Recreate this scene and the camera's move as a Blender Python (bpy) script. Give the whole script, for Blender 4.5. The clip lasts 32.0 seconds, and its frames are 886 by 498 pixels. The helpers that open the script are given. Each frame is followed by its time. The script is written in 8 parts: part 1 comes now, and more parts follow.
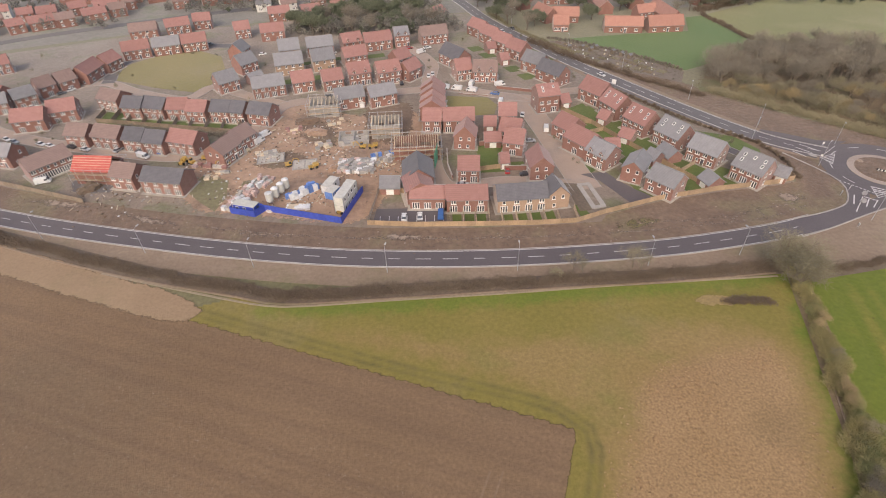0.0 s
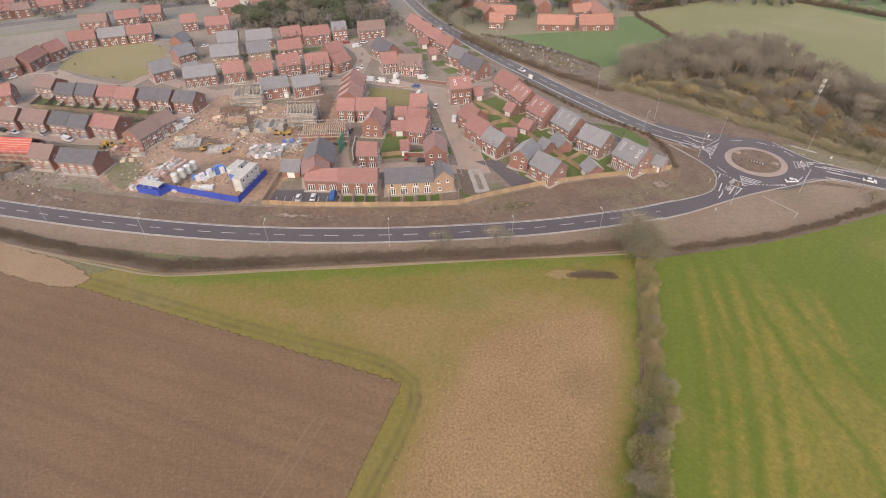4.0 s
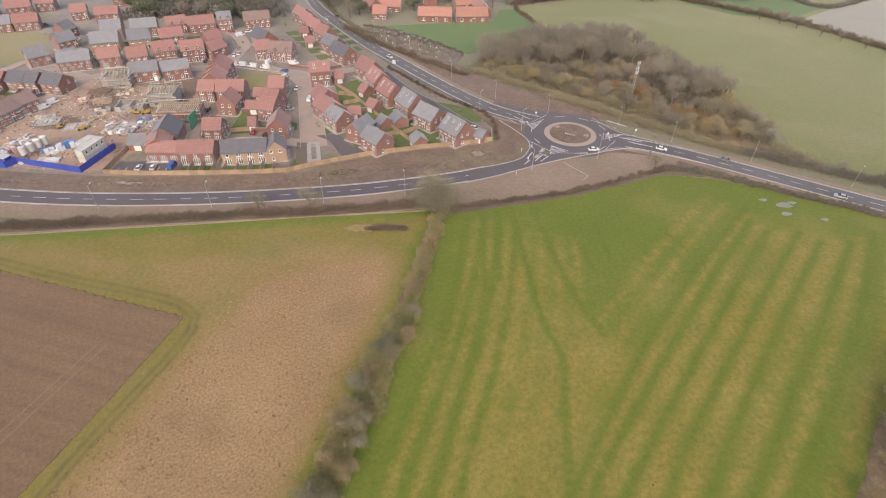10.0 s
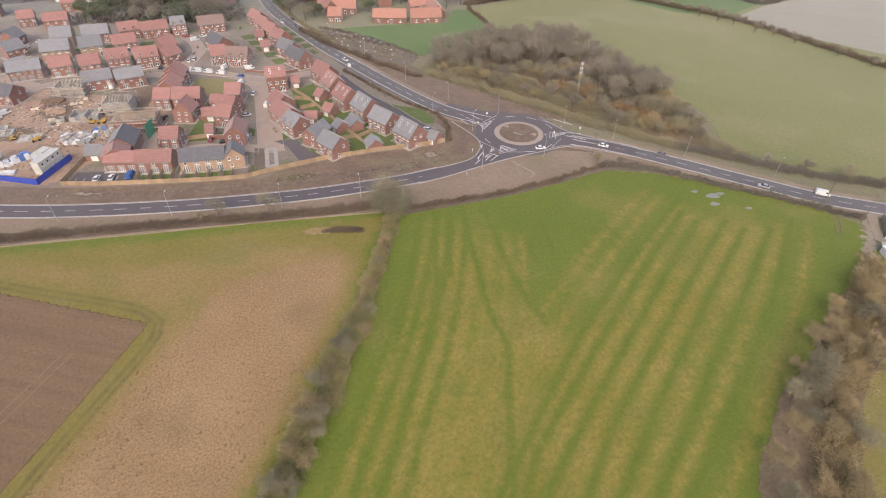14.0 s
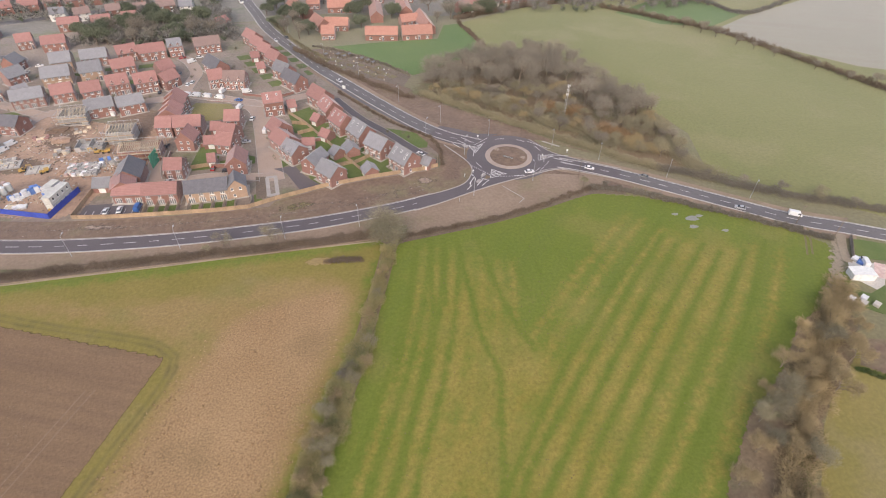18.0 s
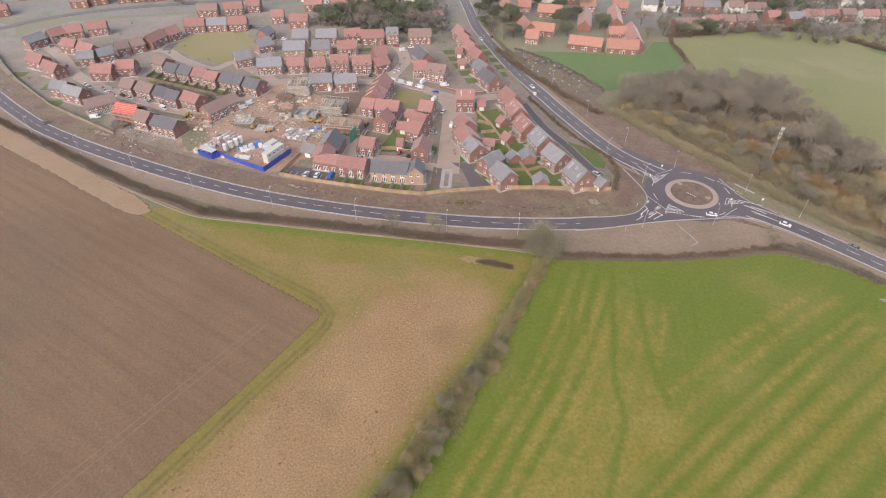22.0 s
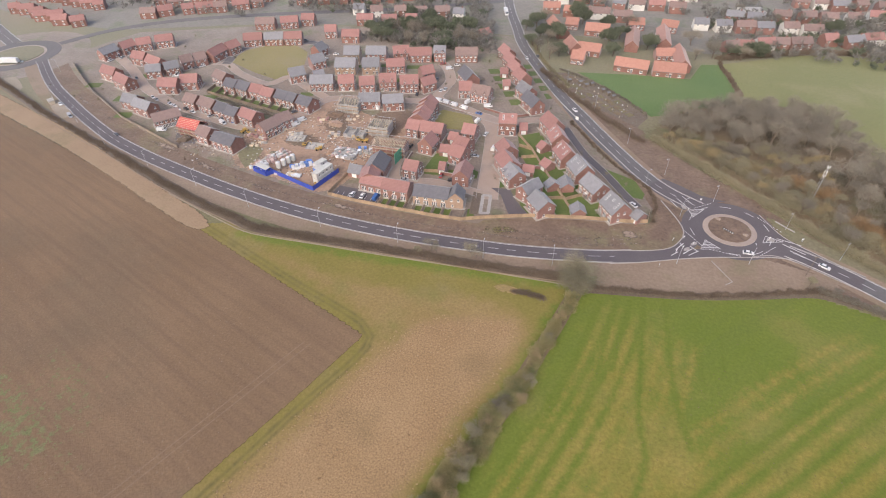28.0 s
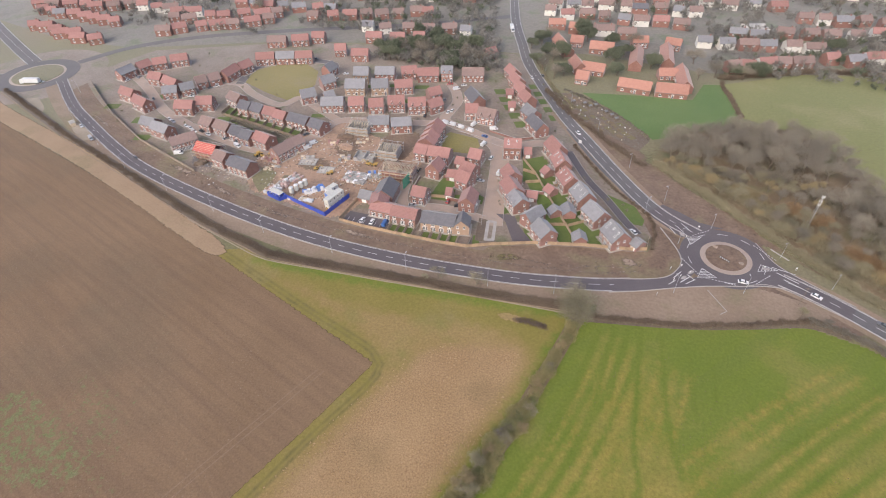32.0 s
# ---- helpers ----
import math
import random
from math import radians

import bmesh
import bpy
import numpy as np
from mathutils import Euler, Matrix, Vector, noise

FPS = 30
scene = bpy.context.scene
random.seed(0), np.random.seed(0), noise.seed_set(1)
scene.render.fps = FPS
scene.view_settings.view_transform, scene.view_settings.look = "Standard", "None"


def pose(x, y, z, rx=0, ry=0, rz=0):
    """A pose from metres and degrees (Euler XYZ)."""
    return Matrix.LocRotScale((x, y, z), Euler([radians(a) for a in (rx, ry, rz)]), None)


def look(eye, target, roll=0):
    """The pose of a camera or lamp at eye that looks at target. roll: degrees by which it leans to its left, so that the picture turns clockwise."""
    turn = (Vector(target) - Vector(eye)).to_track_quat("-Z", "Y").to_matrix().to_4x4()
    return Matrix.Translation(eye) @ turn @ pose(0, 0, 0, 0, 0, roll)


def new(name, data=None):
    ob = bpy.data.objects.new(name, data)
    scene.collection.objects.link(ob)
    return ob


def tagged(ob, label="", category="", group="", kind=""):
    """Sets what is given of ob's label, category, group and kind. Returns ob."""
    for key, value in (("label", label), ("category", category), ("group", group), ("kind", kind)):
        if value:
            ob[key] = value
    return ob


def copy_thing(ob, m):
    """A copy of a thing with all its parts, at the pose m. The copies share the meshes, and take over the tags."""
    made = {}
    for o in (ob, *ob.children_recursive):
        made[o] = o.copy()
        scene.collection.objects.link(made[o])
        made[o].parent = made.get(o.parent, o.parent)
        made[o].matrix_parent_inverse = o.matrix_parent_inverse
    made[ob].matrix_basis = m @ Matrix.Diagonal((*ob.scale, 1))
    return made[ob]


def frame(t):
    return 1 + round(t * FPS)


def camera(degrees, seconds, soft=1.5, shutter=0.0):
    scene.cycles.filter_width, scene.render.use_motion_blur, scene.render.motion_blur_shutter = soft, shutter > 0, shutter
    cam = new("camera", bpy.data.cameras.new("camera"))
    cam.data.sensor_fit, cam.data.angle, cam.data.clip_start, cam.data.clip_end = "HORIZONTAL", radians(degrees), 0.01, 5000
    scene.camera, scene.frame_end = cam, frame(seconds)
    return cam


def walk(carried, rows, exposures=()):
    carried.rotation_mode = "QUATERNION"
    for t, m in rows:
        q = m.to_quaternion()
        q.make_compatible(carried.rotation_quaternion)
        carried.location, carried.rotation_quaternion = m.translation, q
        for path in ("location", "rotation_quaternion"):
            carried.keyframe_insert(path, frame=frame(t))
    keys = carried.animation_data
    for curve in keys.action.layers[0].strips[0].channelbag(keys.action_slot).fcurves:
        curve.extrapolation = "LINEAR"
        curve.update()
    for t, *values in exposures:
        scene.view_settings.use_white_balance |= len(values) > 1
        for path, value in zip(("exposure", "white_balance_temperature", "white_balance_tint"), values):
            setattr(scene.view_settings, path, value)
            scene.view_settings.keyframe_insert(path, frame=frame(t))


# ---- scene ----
cam = camera(79.9, 32.0, soft=1.05)
PATH = [
    (0, (-0.00, -0.00, 90.00), (-0.03, 76.91, 26.08), -1.59),
    (1, (8.56, -3.31, 90.64), (8.11, 73.71, 26.86), -1.58),
    (2, (16.17, -6.27, 90.85), (16.09, 70.77, 27.10), -1.11),
    (3, (24.50, -9.47, 91.33), (24.51, 67.43, 27.40), -1.00),
    (3.5, (28.41, -10.90, 91.61), (28.61, 65.87, 27.53), -0.77),
    (5.5, (44.06, -18.01, 92.19), (45.48, 58.91, 28.30), -0.10),
    (6, (47.82, -19.85, 92.13), (49.62, 57.14, 28.34), 0.17),
    (7, (55.48, -23.36, 92.38), (58.07, 53.64, 28.63), 0.64),
    (8, (62.53, -26.96, 92.23), (66.43, 50.11, 28.63), 0.98),
    (9, (70.26, -30.79, 92.44), (75.26, 46.10, 28.71), 0.92),
    (10, (77.68, -35.00, 92.38), (83.65, 41.77, 28.58), 0.99),
    (10.5, (80.59, -36.98, 92.81), (86.72, 39.73, 28.94), 1.28),
    (11, (82.32, -38.58, 93.10), (88.96, 38.04, 29.18), 1.53),
    (11.5, (83.06, -39.85, 93.29), (90.06, 36.63, 29.24), 1.69),
    (12, (82.79, -40.64, 93.15), (90.40, 35.74, 29.06), 1.70),
    (12.5, (82.28, -40.95, 93.54), (91.22, 35.23, 29.38), 1.70),
    (13, (82.33, -40.94, 95.10), (92.40, 34.88, 30.68), 1.61),
    (13.5, (82.08, -41.04, 97.11), (93.01, 34.52, 32.54), 1.64),
    (14, (82.15, -41.15, 99.25), (93.42, 34.25, 34.53), 1.53),
    (14.5, (81.70, -41.47, 100.96), (93.39, 33.84, 36.21), 1.45),
    (16.5, (81.81, -41.38, 108.12), (93.90, 33.24, 42.66), 1.15),
    (17, (81.67, -41.17, 110.03), (93.87, 33.34, 44.45), 1.18),
    (18, (81.66, -41.04, 113.93), (93.93, 33.22, 48.09), 1.14),
    (19, (81.76, -40.77, 117.10), (94.02, 33.41, 51.17), 0.99),
    (19.5, (81.93, -40.70, 118.55), (94.40, 33.36, 52.52), 0.86),
    (20, (81.24, -40.52, 119.41), (90.44, 33.86, 53.20), 0.90),
    (20.5, (80.96, -40.48, 119.55), (83.49, 34.30, 53.21), 0.67),
    (21, (81.07, -40.67, 119.16), (74.03, 33.83, 52.83), 0.31),
    (21.5, (81.71, -40.70, 119.02), (67.91, 32.84, 52.69), -0.12),
    (22, (82.24, -40.54, 118.20), (65.61, 32.55, 52.01), -0.48),
    (22.5, (82.28, -40.53, 118.28), (63.84, 32.07, 52.02), -0.57),
    (23, (81.94, -40.64, 118.14), (62.26, 31.60, 51.85), -0.69),
    (24, (81.68, -40.63, 117.94), (60.62, 31.26, 51.69), -0.80),
    (24.5, (81.78, -40.54, 118.30), (60.09, 31.15, 52.04), -0.88),
    (25, (81.69, -40.46, 119.89), (59.50, 31.01, 53.56), -0.95),
    (25.5, (81.96, -40.28, 121.78), (59.48, 31.04, 55.38), -1.07),
    (27.5, (82.16, -39.66, 129.54), (58.90, 31.20, 62.92), -1.50),
    (28, (82.49, -39.43, 131.70), (59.02, 31.32, 65.03), -1.60),
    (29, (82.36, -39.09, 135.32), (58.65, 31.53, 68.61), -1.72),
    (30, (82.17, -38.56, 139.21), (58.21, 31.80, 72.31), -1.88),
    (31, (82.70, -37.77, 143.18), (58.24, 32.20, 76.05), -2.11),
    (32, (82.65, -37.68, 146.72), (58.01, 32.15, 79.52), -2.22),
]
EXPOSURES = [(0, -0.17, 6640, 13), (3, -0.12, 6580, 13), (8, -0.06, 6520, 13), (14, -0.02, 6400, 13), (20, 0.02, 6270, 13), (26, 0.02, 6250, 13), (32, 0.03, 6110, 12)]
walk(cam, [(t, look(eye, target, roll)) for t, eye, target, roll in PATH], EXPOSURES)

W = bpy.data.worlds.new("overcast_sky")
scene.world = W
W.use_nodes = True
_bg = W.node_tree.nodes["Background"]
_sky = W.node_tree.nodes.new("ShaderNodeTexSky")
_sky.sky_type, _sky.sun_disc = "NISHITA", False
_sky.sun_elevation, _sky.sun_rotation = radians(38), radians(200)
_sky.air_density, _sky.dust_density, _sky.ozone_density = 1.0, 5.0, 0.6
W.node_tree.links.new(_sky.outputs[0], _bg.inputs[0])
_bg.inputs[1].default_value = 0.198
_lamp = bpy.data.lights.new("sun", "SUN")
_lamp.energy, _lamp.angle, _lamp.color = 0.98, radians(50), (1.0, 0.93, 0.86)
sun = new("sun", _lamp)
sun.matrix_world = look((0, 0, 200), (-24, 55, 150))


# ---- materials ----
def nodes_of(name):
    m = bpy.data.materials.new(name)
    m.use_nodes = True
    t = m.node_tree
    return m, t, t.nodes["Principled BSDF"]


def node(t, kind, **props):
    n = t.nodes.new(kind)
    for k, v in props.items():
        if k == "blend":
            n.blend_type = v
        elif k == "type":
            n.data_type = v
        elif k == "bands":
            n.bands_direction = v
        elif k == "op":
            n.operation = v
    return n


def rgba(c):
    return (c[0], c[1], c[2], 1)


def world_coords(t, turn=0.0, scale=(1, 1, 1)):
    geo = t.nodes.new("ShaderNodeNewGeometry")
    mp = t.nodes.new("ShaderNodeMapping")
    mp.vector_type = "TEXTURE"
    mp.inputs["Rotation"].default_value = (0, 0, radians(-turn))
    mp.inputs["Scale"].default_value = [1 / v for v in scale]
    t.links.new(geo.outputs["Position"], mp.inputs["Vector"])
    return mp.outputs["Vector"]


def noise_fac(t, vec, scale, detail=4.0, low=0.35, high=0.65, rough=0.6):
    n = t.nodes.new("ShaderNodeTexNoise")
    n.inputs["Scale"].default_value, n.inputs["Detail"].default_value, n.inputs["Roughness"].default_value = scale, detail, rough
    t.links.new(vec, n.inputs["Vector"])
    r = t.nodes.new("ShaderNodeMapRange")
    r.inputs["From Min"].default_value, r.inputs["From Max"].default_value = low, high
    t.links.new(n.outputs["Fac"], r.inputs["Value"])
    return r.outputs["Result"]


def mix_colour(t, fac, a, b, blend="MIX"):
    m = node(t, "ShaderNodeMix", type="RGBA", blend=blend)
    if isinstance(fac, float):
        m.inputs[0].default_value = fac
    else:
        t.links.new(fac, m.inputs[0])
    for socket, v in ((m.inputs[6], a), (m.inputs[7], b)):
        if isinstance(v, tuple):
            socket.default_value = rgba(v)
        else:
            t.links.new(v, socket)
    return m.outputs[2]


RECIPE = {}


def surface_colour(t, base, second, large, fine, third, patch, streak, grain, by_object):
    vec = world_coords(t)
    col = mix_colour(t, noise_fac(t, vec, large, 5), base, second)
    if third:
        col = mix_colour(t, noise_fac(t, vec, patch, 6, 0.52, 0.66), col, third)
    if streak:
        turn, along, across, tint, amount = streak
        sv = world_coords(t, turn, (along, across, 0.01))
        sf = noise_fac(t, sv, 1.0, 3, 0.42, 0.68)
        k = node(t, "ShaderNodeMath", op="MULTIPLY")
        t.links.new(sf, k.inputs[0])
        k.inputs[1].default_value = amount
        col = mix_colour(t, k.outputs[0], col, tint)
    g = noise_fac(t, vec, fine, 6, 0.25, 0.75, 0.7)
    dark = tuple(v * (1 - grain) for v in (1, 1, 1))
    light = tuple(v * (1 + grain) for v in (1, 1, 1))
    col = mix_colour(t, 1.0, col, mix_colour(t, g, dark, light), "MULTIPLY")
    if by_object:
        info = t.nodes.new("ShaderNodeObjectInfo")
        lo, hi = 1 - by_object, 1 + by_object
        col = mix_colour(t, 1.0, col, mix_colour(t, info.outputs["Random"], (lo, lo, lo), (hi, hi * 0.98, hi * 0.95)), "MULTIPLY")
    return col, g


def finish(t, b, col, g, rough, spec, bump, haze_sheen=0.45):
    t.links.new(col, b.inputs["Base Color"])
    b.inputs["Roughness"].default_value = rough
    b.inputs["Specular IOR Level"].default_value = spec
    # sheen pales surfaces seen at grazing angles, standing in for distance haze
    b.inputs["Sheen Weight"].default_value, b.inputs["Sheen Roughness"].default_value = haze_sheen, 0.42
    bp = t.nodes.new("ShaderNodeBump")
    bp.inputs["Strength"].default_value, bp.inputs["Distance"].default_value = bump, 0.15
    t.links.new(g, bp.inputs["Height"])
    t.links.new(bp.outputs["Normal"], b.inputs["Normal"])


def surface(name, base, second, large=0.05, fine=1.5, rough=0.9, bump=0.3, third=None, patch=0.012, streak=None, grain=0.35, spec=0.3, by_object=0.0, haze_sheen=0.45):
    """A dull outdoor surface: two colours in large patches, a finer grain, perhaps streaks along one direction, and a bump."""
    m, t, b = nodes_of(name)
    RECIPE[name] = (base, second, large, fine, third, patch, streak, grain, by_object)
    col, g = surface_colour(t, *RECIPE[name])
    finish(t, b, col, g, rough, spec, bump, haze_sheen)
    return m


def tiled(name, base, second, course, rough=0.8, by_object=0.12, bump=0.5):
    """Roof tiles or brick courses: fine level lines at real spacing, with weathering."""
    m, t, b = nodes_of(name)
    geo = t.nodes.new("ShaderNodeNewGeometry")
    vec = world_coords(t)
    col = mix_colour(t, noise_fac(t, vec, 0.6, 6, 0.3, 0.7), base, second)
    g = noise_fac(t, vec, 5.0, 4, 0.2, 0.8)
    col = mix_colour(t, 1.0, col, mix_colour(t, g, (0.8, 0.8, 0.8), (1.2, 1.2, 1.2)), "MULTIPLY")
    wv = t.nodes.new("ShaderNodeTexWave")
    wv.bands_direction = "Z"
    wv.inputs["Scale"].default_value, wv.inputs["Distortion"].default_value = 6.2832 / 20 / course, 0.3
    t.links.new(geo.outputs["Position"], wv.inputs["Vector"])
    col = mix_colour(t, 1.0, col, mix_colour(t, wv.outputs["Fac"], (0.93, 0.93, 0.93), (1.05, 1.05, 1.05)), "MULTIPLY")
    info = t.nodes.new("ShaderNodeObjectInfo")
    lo, hi = 1 - by_object, 1 + by_object
    col = mix_colour(t, 1.0, col, mix_colour(t, info.outputs["Random"], (lo, lo, lo), (hi, hi, hi)), "MULTIPLY")
    t.links.new(col, b.inputs["Base Color"])
    b.inputs["Roughness"].default_value, b.inputs["Specular IOR Level"].default_value = rough, 0.35
    # roofs and walls get the same pale sheen to imitate haze
    b.inputs["Sheen Weight"].default_value, b.inputs["Sheen Roughness"].default_value = 0.45, 0.42
    bp = t.nodes.new("ShaderNodeBump")
    bp.inputs["Strength"].default_value, bp.inputs["Distance"].default_value = bump, 0.03
    t.links.new(wv.outputs["Fac"], bp.inputs["Height"])
    t.links.new(bp.outputs["Normal"], b.inputs["Normal"])
    return m


def plain(name, base, rough=0.5, metal=0.0, spread=0.12, scale=1.2, spec=0.5, by_object=0.0):
    """Paint, metal or plastic with slight dirt."""
    m, t, b = nodes_of(name)
    vec = world_coords(t)
    lo = tuple(v * (1 - spread) for v in base)
    hi = tuple(min(1, v * (1 + spread)) for v in base)
    col = mix_colour(t, noise_fac(t, vec, scale, 5, 0.3, 0.7), lo, hi)
    if by_object:
        info = t.nodes.new("ShaderNodeObjectInfo")
        a, c = 1 - by_object, 1 + by_object
        col = mix_colour(t, 1.0, col, mix_colour(t, info.outputs["Random"], (a, a, a), (c, c, c)), "MULTIPLY")
    t.links.new(col, b.inputs["Base Color"])
    b.inputs["Roughness"].default_value, b.inputs["Metallic"].default_value = rough, metal
    b.inputs["Specular IOR Level"].default_value = spec
    return m


M = {}
M["ground"] = surface("rough_grass", (0.155, 0.144, 0.066), (0.19, 0.168, 0.085), 0.02, 0.8, third=(0.185, 0.155, 0.09))
M["plough"] = surface("ploughed_soil", (0.205, 0.134, 0.078), (0.24, 0.159, 0.095), 0.02, 1.6, third=(0.19, 0.135, 0.084), streak=(19, 0.014, 0.42, (0.158, 0.104, 0.069), 0.42), bump=0.9, grain=0.26)
M["meadow"] = surface("winter_meadow", (0.208, 0.178, 0.046), (0.242, 0.196, 0.058), 0.035, 1.0, third=(0.245, 0.20, 0.082), patch=0.03, grain=0.22)
M["straw"] = surface("dead_stubble", (0.312, 0.204, 0.103), (0.36, 0.24, 0.126), 0.05, 2.0, third=(0.265, 0.18, 0.092), patch=0.03, grain=0.5, bump=0.9)
M["lush"] = surface("lush_grass", (0.136, 0.176, 0.026), (0.166, 0.192, 0.034), 0.03, 1.0, third=(0.205, 0.203, 0.05), patch=0.03, grain=0.2, streak=(-52, 0.008, 0.22, (0.132, 0.162, 0.038), 0.4))
M["swathe"] = surface("mown_swathes", (0.24, 0.2, 0.042), (0.288, 0.232, 0.062), 0.06, 0.9, third=(0.205, 0.192, 0.046), patch=0.05, grain=0.34)
M["stripe"] = surface("green_mower_lines", (0.120, 0.160, 0.022), (0.146, 0.174, 0.028), 0.05, 1.0, grain=0.2)
M["tuft"] = surface("dark_tufts", (0.14, 0.11, 0.05), (0.165, 0.13, 0.06), 0.05, 1.0, grain=0.2, haze_sheen=0.1)
M["stubble_tuft"] = surface("dry_stalks", (0.36, 0.235, 0.13), (0.44, 0.30, 0.17), 0.3, 2.0, grain=0.35, haze_sheen=0.1)
M["dark_grass"] = surface("dark_green_pasture", (0.098, 0.165, 0.042), (0.122, 0.182, 0.052), 0.03, 1.0, grain=0.18, haze_sheen=0.25)
M["pale_field"] = surface("pale_winter_pasture", (0.195, 0.20, 0.068), (0.235, 0.228, 0.088), 0.012, 0.8, third=(0.25, 0.232, 0.102), patch=0.02, grain=0.22, streak=(35, 0.004, 0.09, (0.21, 0.20, 0.078), 0.4), haze_sheen=0.25)
M["earth"] = surface("stripped_earth", (0.155, 0.104, 0.072), (0.215, 0.148, 0.105), 0.09, 0.7, third=(0.19, 0.158, 0.088), patch=0.045, grain=0.36, bump=0.8, haze_sheen=0.25)
M["estate"] = surface("dusty_plots", (0.195, 0.15, 0.115), (0.25, 0.20, 0.158), 0.07, 0.7, third=(0.15, 0.15, 0.072), patch=0.05, grain=0.32, bump=0.6)
M["site"] = surface("building_site_mud", (0.335, 0.212, 0.138), (0.40, 0.262, 0.175), 0.05, 0.6, third=(0.215, 0.14, 0.095), patch=0.06, grain=0.28, bump=0.7)
M["verge"] = surface("sandy_verge", (0.245, 0.178, 0.124), (0.295, 0.22, 0.158), 0.06, 0.9, third=(0.215, 0.178, 0.104), patch=0.04, grain=0.2, streak=(0, 0.02, 0.5, (0.25, 0.18, 0.125), 0.4), haze_sheen=0.25)
M["town"] = surface("town_gardens", (0.15, 0.135, 0.105), (0.215, 0.19, 0.16), 0.05, 0.5, third=(0.125, 0.14, 0.075), patch=0.05, grain=0.35)
M["scrub"] = surface("dark_scrub_litter", (0.13, 0.095, 0.07), (0.16, 0.12, 0.085), 0.1, 1.2, grain=0.3)
M["track"] = surface("worn_track", (0.27, 0.215, 0.15), (0.31, 0.25, 0.18), 0.1, 1.2, grain=0.2)
M["rut"] = surface("trodden_grass", (0.142, 0.122, 0.044), (0.168, 0.138, 0.054), 0.1, 1.2, grain=0.25)
M["asphalt"] = surface("new_asphalt", (0.106, 0.09, 0.095), (0.127, 0.108, 0.112), 0.05, 2.5, rough=0.75, bump=0.15, grain=0.14, spec=0.4, haze_sheen=0.25)
M["old_asphalt"] = surface("worn_asphalt", (0.128, 0.119, 0.12), (0.156, 0.143, 0.144), 0.06, 2.5, rough=0.8, bump=0.15, grain=0.16, streak=(60, 0.02, 0.6, (0.11, 0.102, 0.102), 0.4), haze_sheen=0.25)
M["paving"] = surface("block_paving", (0.36, 0.27, 0.212), (0.40, 0.305, 0.245), 0.08, 3.0, rough=0.85, bump=0.2, grain=0.14, third=(0.29, 0.235, 0.20), patch=0.08)
M["overrun"] = surface("stone_setts", (0.34, 0.27, 0.22), (0.39, 0.31, 0.26), 0.3, 3.0, rough=0.85, grain=0.2)
M["kerb"] = surface("concrete_kerb", (0.34, 0.31, 0.285), (0.41, 0.375, 0.345), 0.4, 4.0, grain=0.15)
M["concrete"] = surface("concrete_slab", (0.42, 0.40, 0.37), (0.50, 0.47, 0.43), 0.4, 3.0, grain=0.2, by_object=0.1)
M["line"] = surface("white_road_paint", (0.58, 0.57, 0.56), (0.68, 0.67, 0.66), 0.5, 5.0, rough=0.6, grain=0.1)
M["lawn"] = surface("garden_lawn", (0.088, 0.13, 0.030), (0.122, 0.152, 0.042), 0.12, 2.0, grain=0.2, by_object=0.15, haze_sheen=0.25)
M["brick"] = tiled("red_brick", (0.25, 0.128, 0.102), (0.30, 0.165, 0.135), 0.075, 0.85, 0.10, 0.2)
M["buff"] = tiled("buff_brick", (0.34, 0.235, 0.168), (0.39, 0.275, 0.2), 0.075, 0.85, 0.08, 0.2)
M["r_red"] = tiled("red_clay_tiles", (0.298, 0.155, 0.135), (0.345, 0.188, 0.166), 0.33, 0.8, 0.10)
M["r_grey"] = tiled("grey_slates", (0.21, 0.205, 0.215), (0.255, 0.25, 0.26), 0.25, 0.6, 0.14)
M["r_slate"] = tiled("dark_slates", (0.115, 0.11, 0.12), (0.145, 0.14, 0.15), 0.25, 0.6, 0.1)
M["r_brown"] = tiled("brown_concrete_tiles", (0.225, 0.158, 0.140), (0.27, 0.19, 0.168), 0.33, 0.8, 0.1)
M["r_pantile"] = tiled("orange_pantiles", (0.35, 0.175, 0.132), (0.41, 0.215, 0.165), 0.33, 0.75, 0.1)
M["white"] = plain("white_upvc", (0.78, 0.77, 0.74), 0.4)
M["straw_grass"] = surface("yellowed_grass", (0.268, 0.192, 0.074), (0.298, 0.212, 0.09), 0.06, 1.1, third=(0.225, 0.192, 0.064), patch=0.04, grain=0.27)
M["headland"] = surface("dry_headland", (0.305, 0.21, 0.128), (0.345, 0.242, 0.15), 0.08, 1.2, third=(0.27, 0.2, 0.115), patch=0.05, grain=0.16, haze_sheen=0.2)
M["tramline"] = surface("rolled_soil", (0.218, 0.145, 0.09), (0.245, 0.165, 0.105), 0.2, 1.5, grain=0.25)
M["weeds"] = surface("green_weeds", (0.16, 0.19, 0.075), (0.19, 0.19, 0.09), 0.2, 1.5, grain=0.3)
M["glass"] = plain("window_glass", (0.085, 0.09, 0.10), 0.1, 0.0, 0.3, spec=0.8, by_object=0.4)
M["door"] = plain("painted_door", (0.10, 0.10, 0.12), 0.5, by_object=0.3)
M["lead"] = plain("lead_flashing", (0.22, 0.22, 0.23), 0.6)
M["fence"] = surface("fence_boards", (0.325, 0.235, 0.152), (0.385, 0.28, 0.185), 0.4, 3.0, grain=0.3, by_object=0.16)
M["old_fence"] = surface("weathered_fence_boards", (0.225, 0.175, 0.125), (0.275, 0.215, 0.158), 0.4, 3.0, grain=0.3, by_object=0.16)
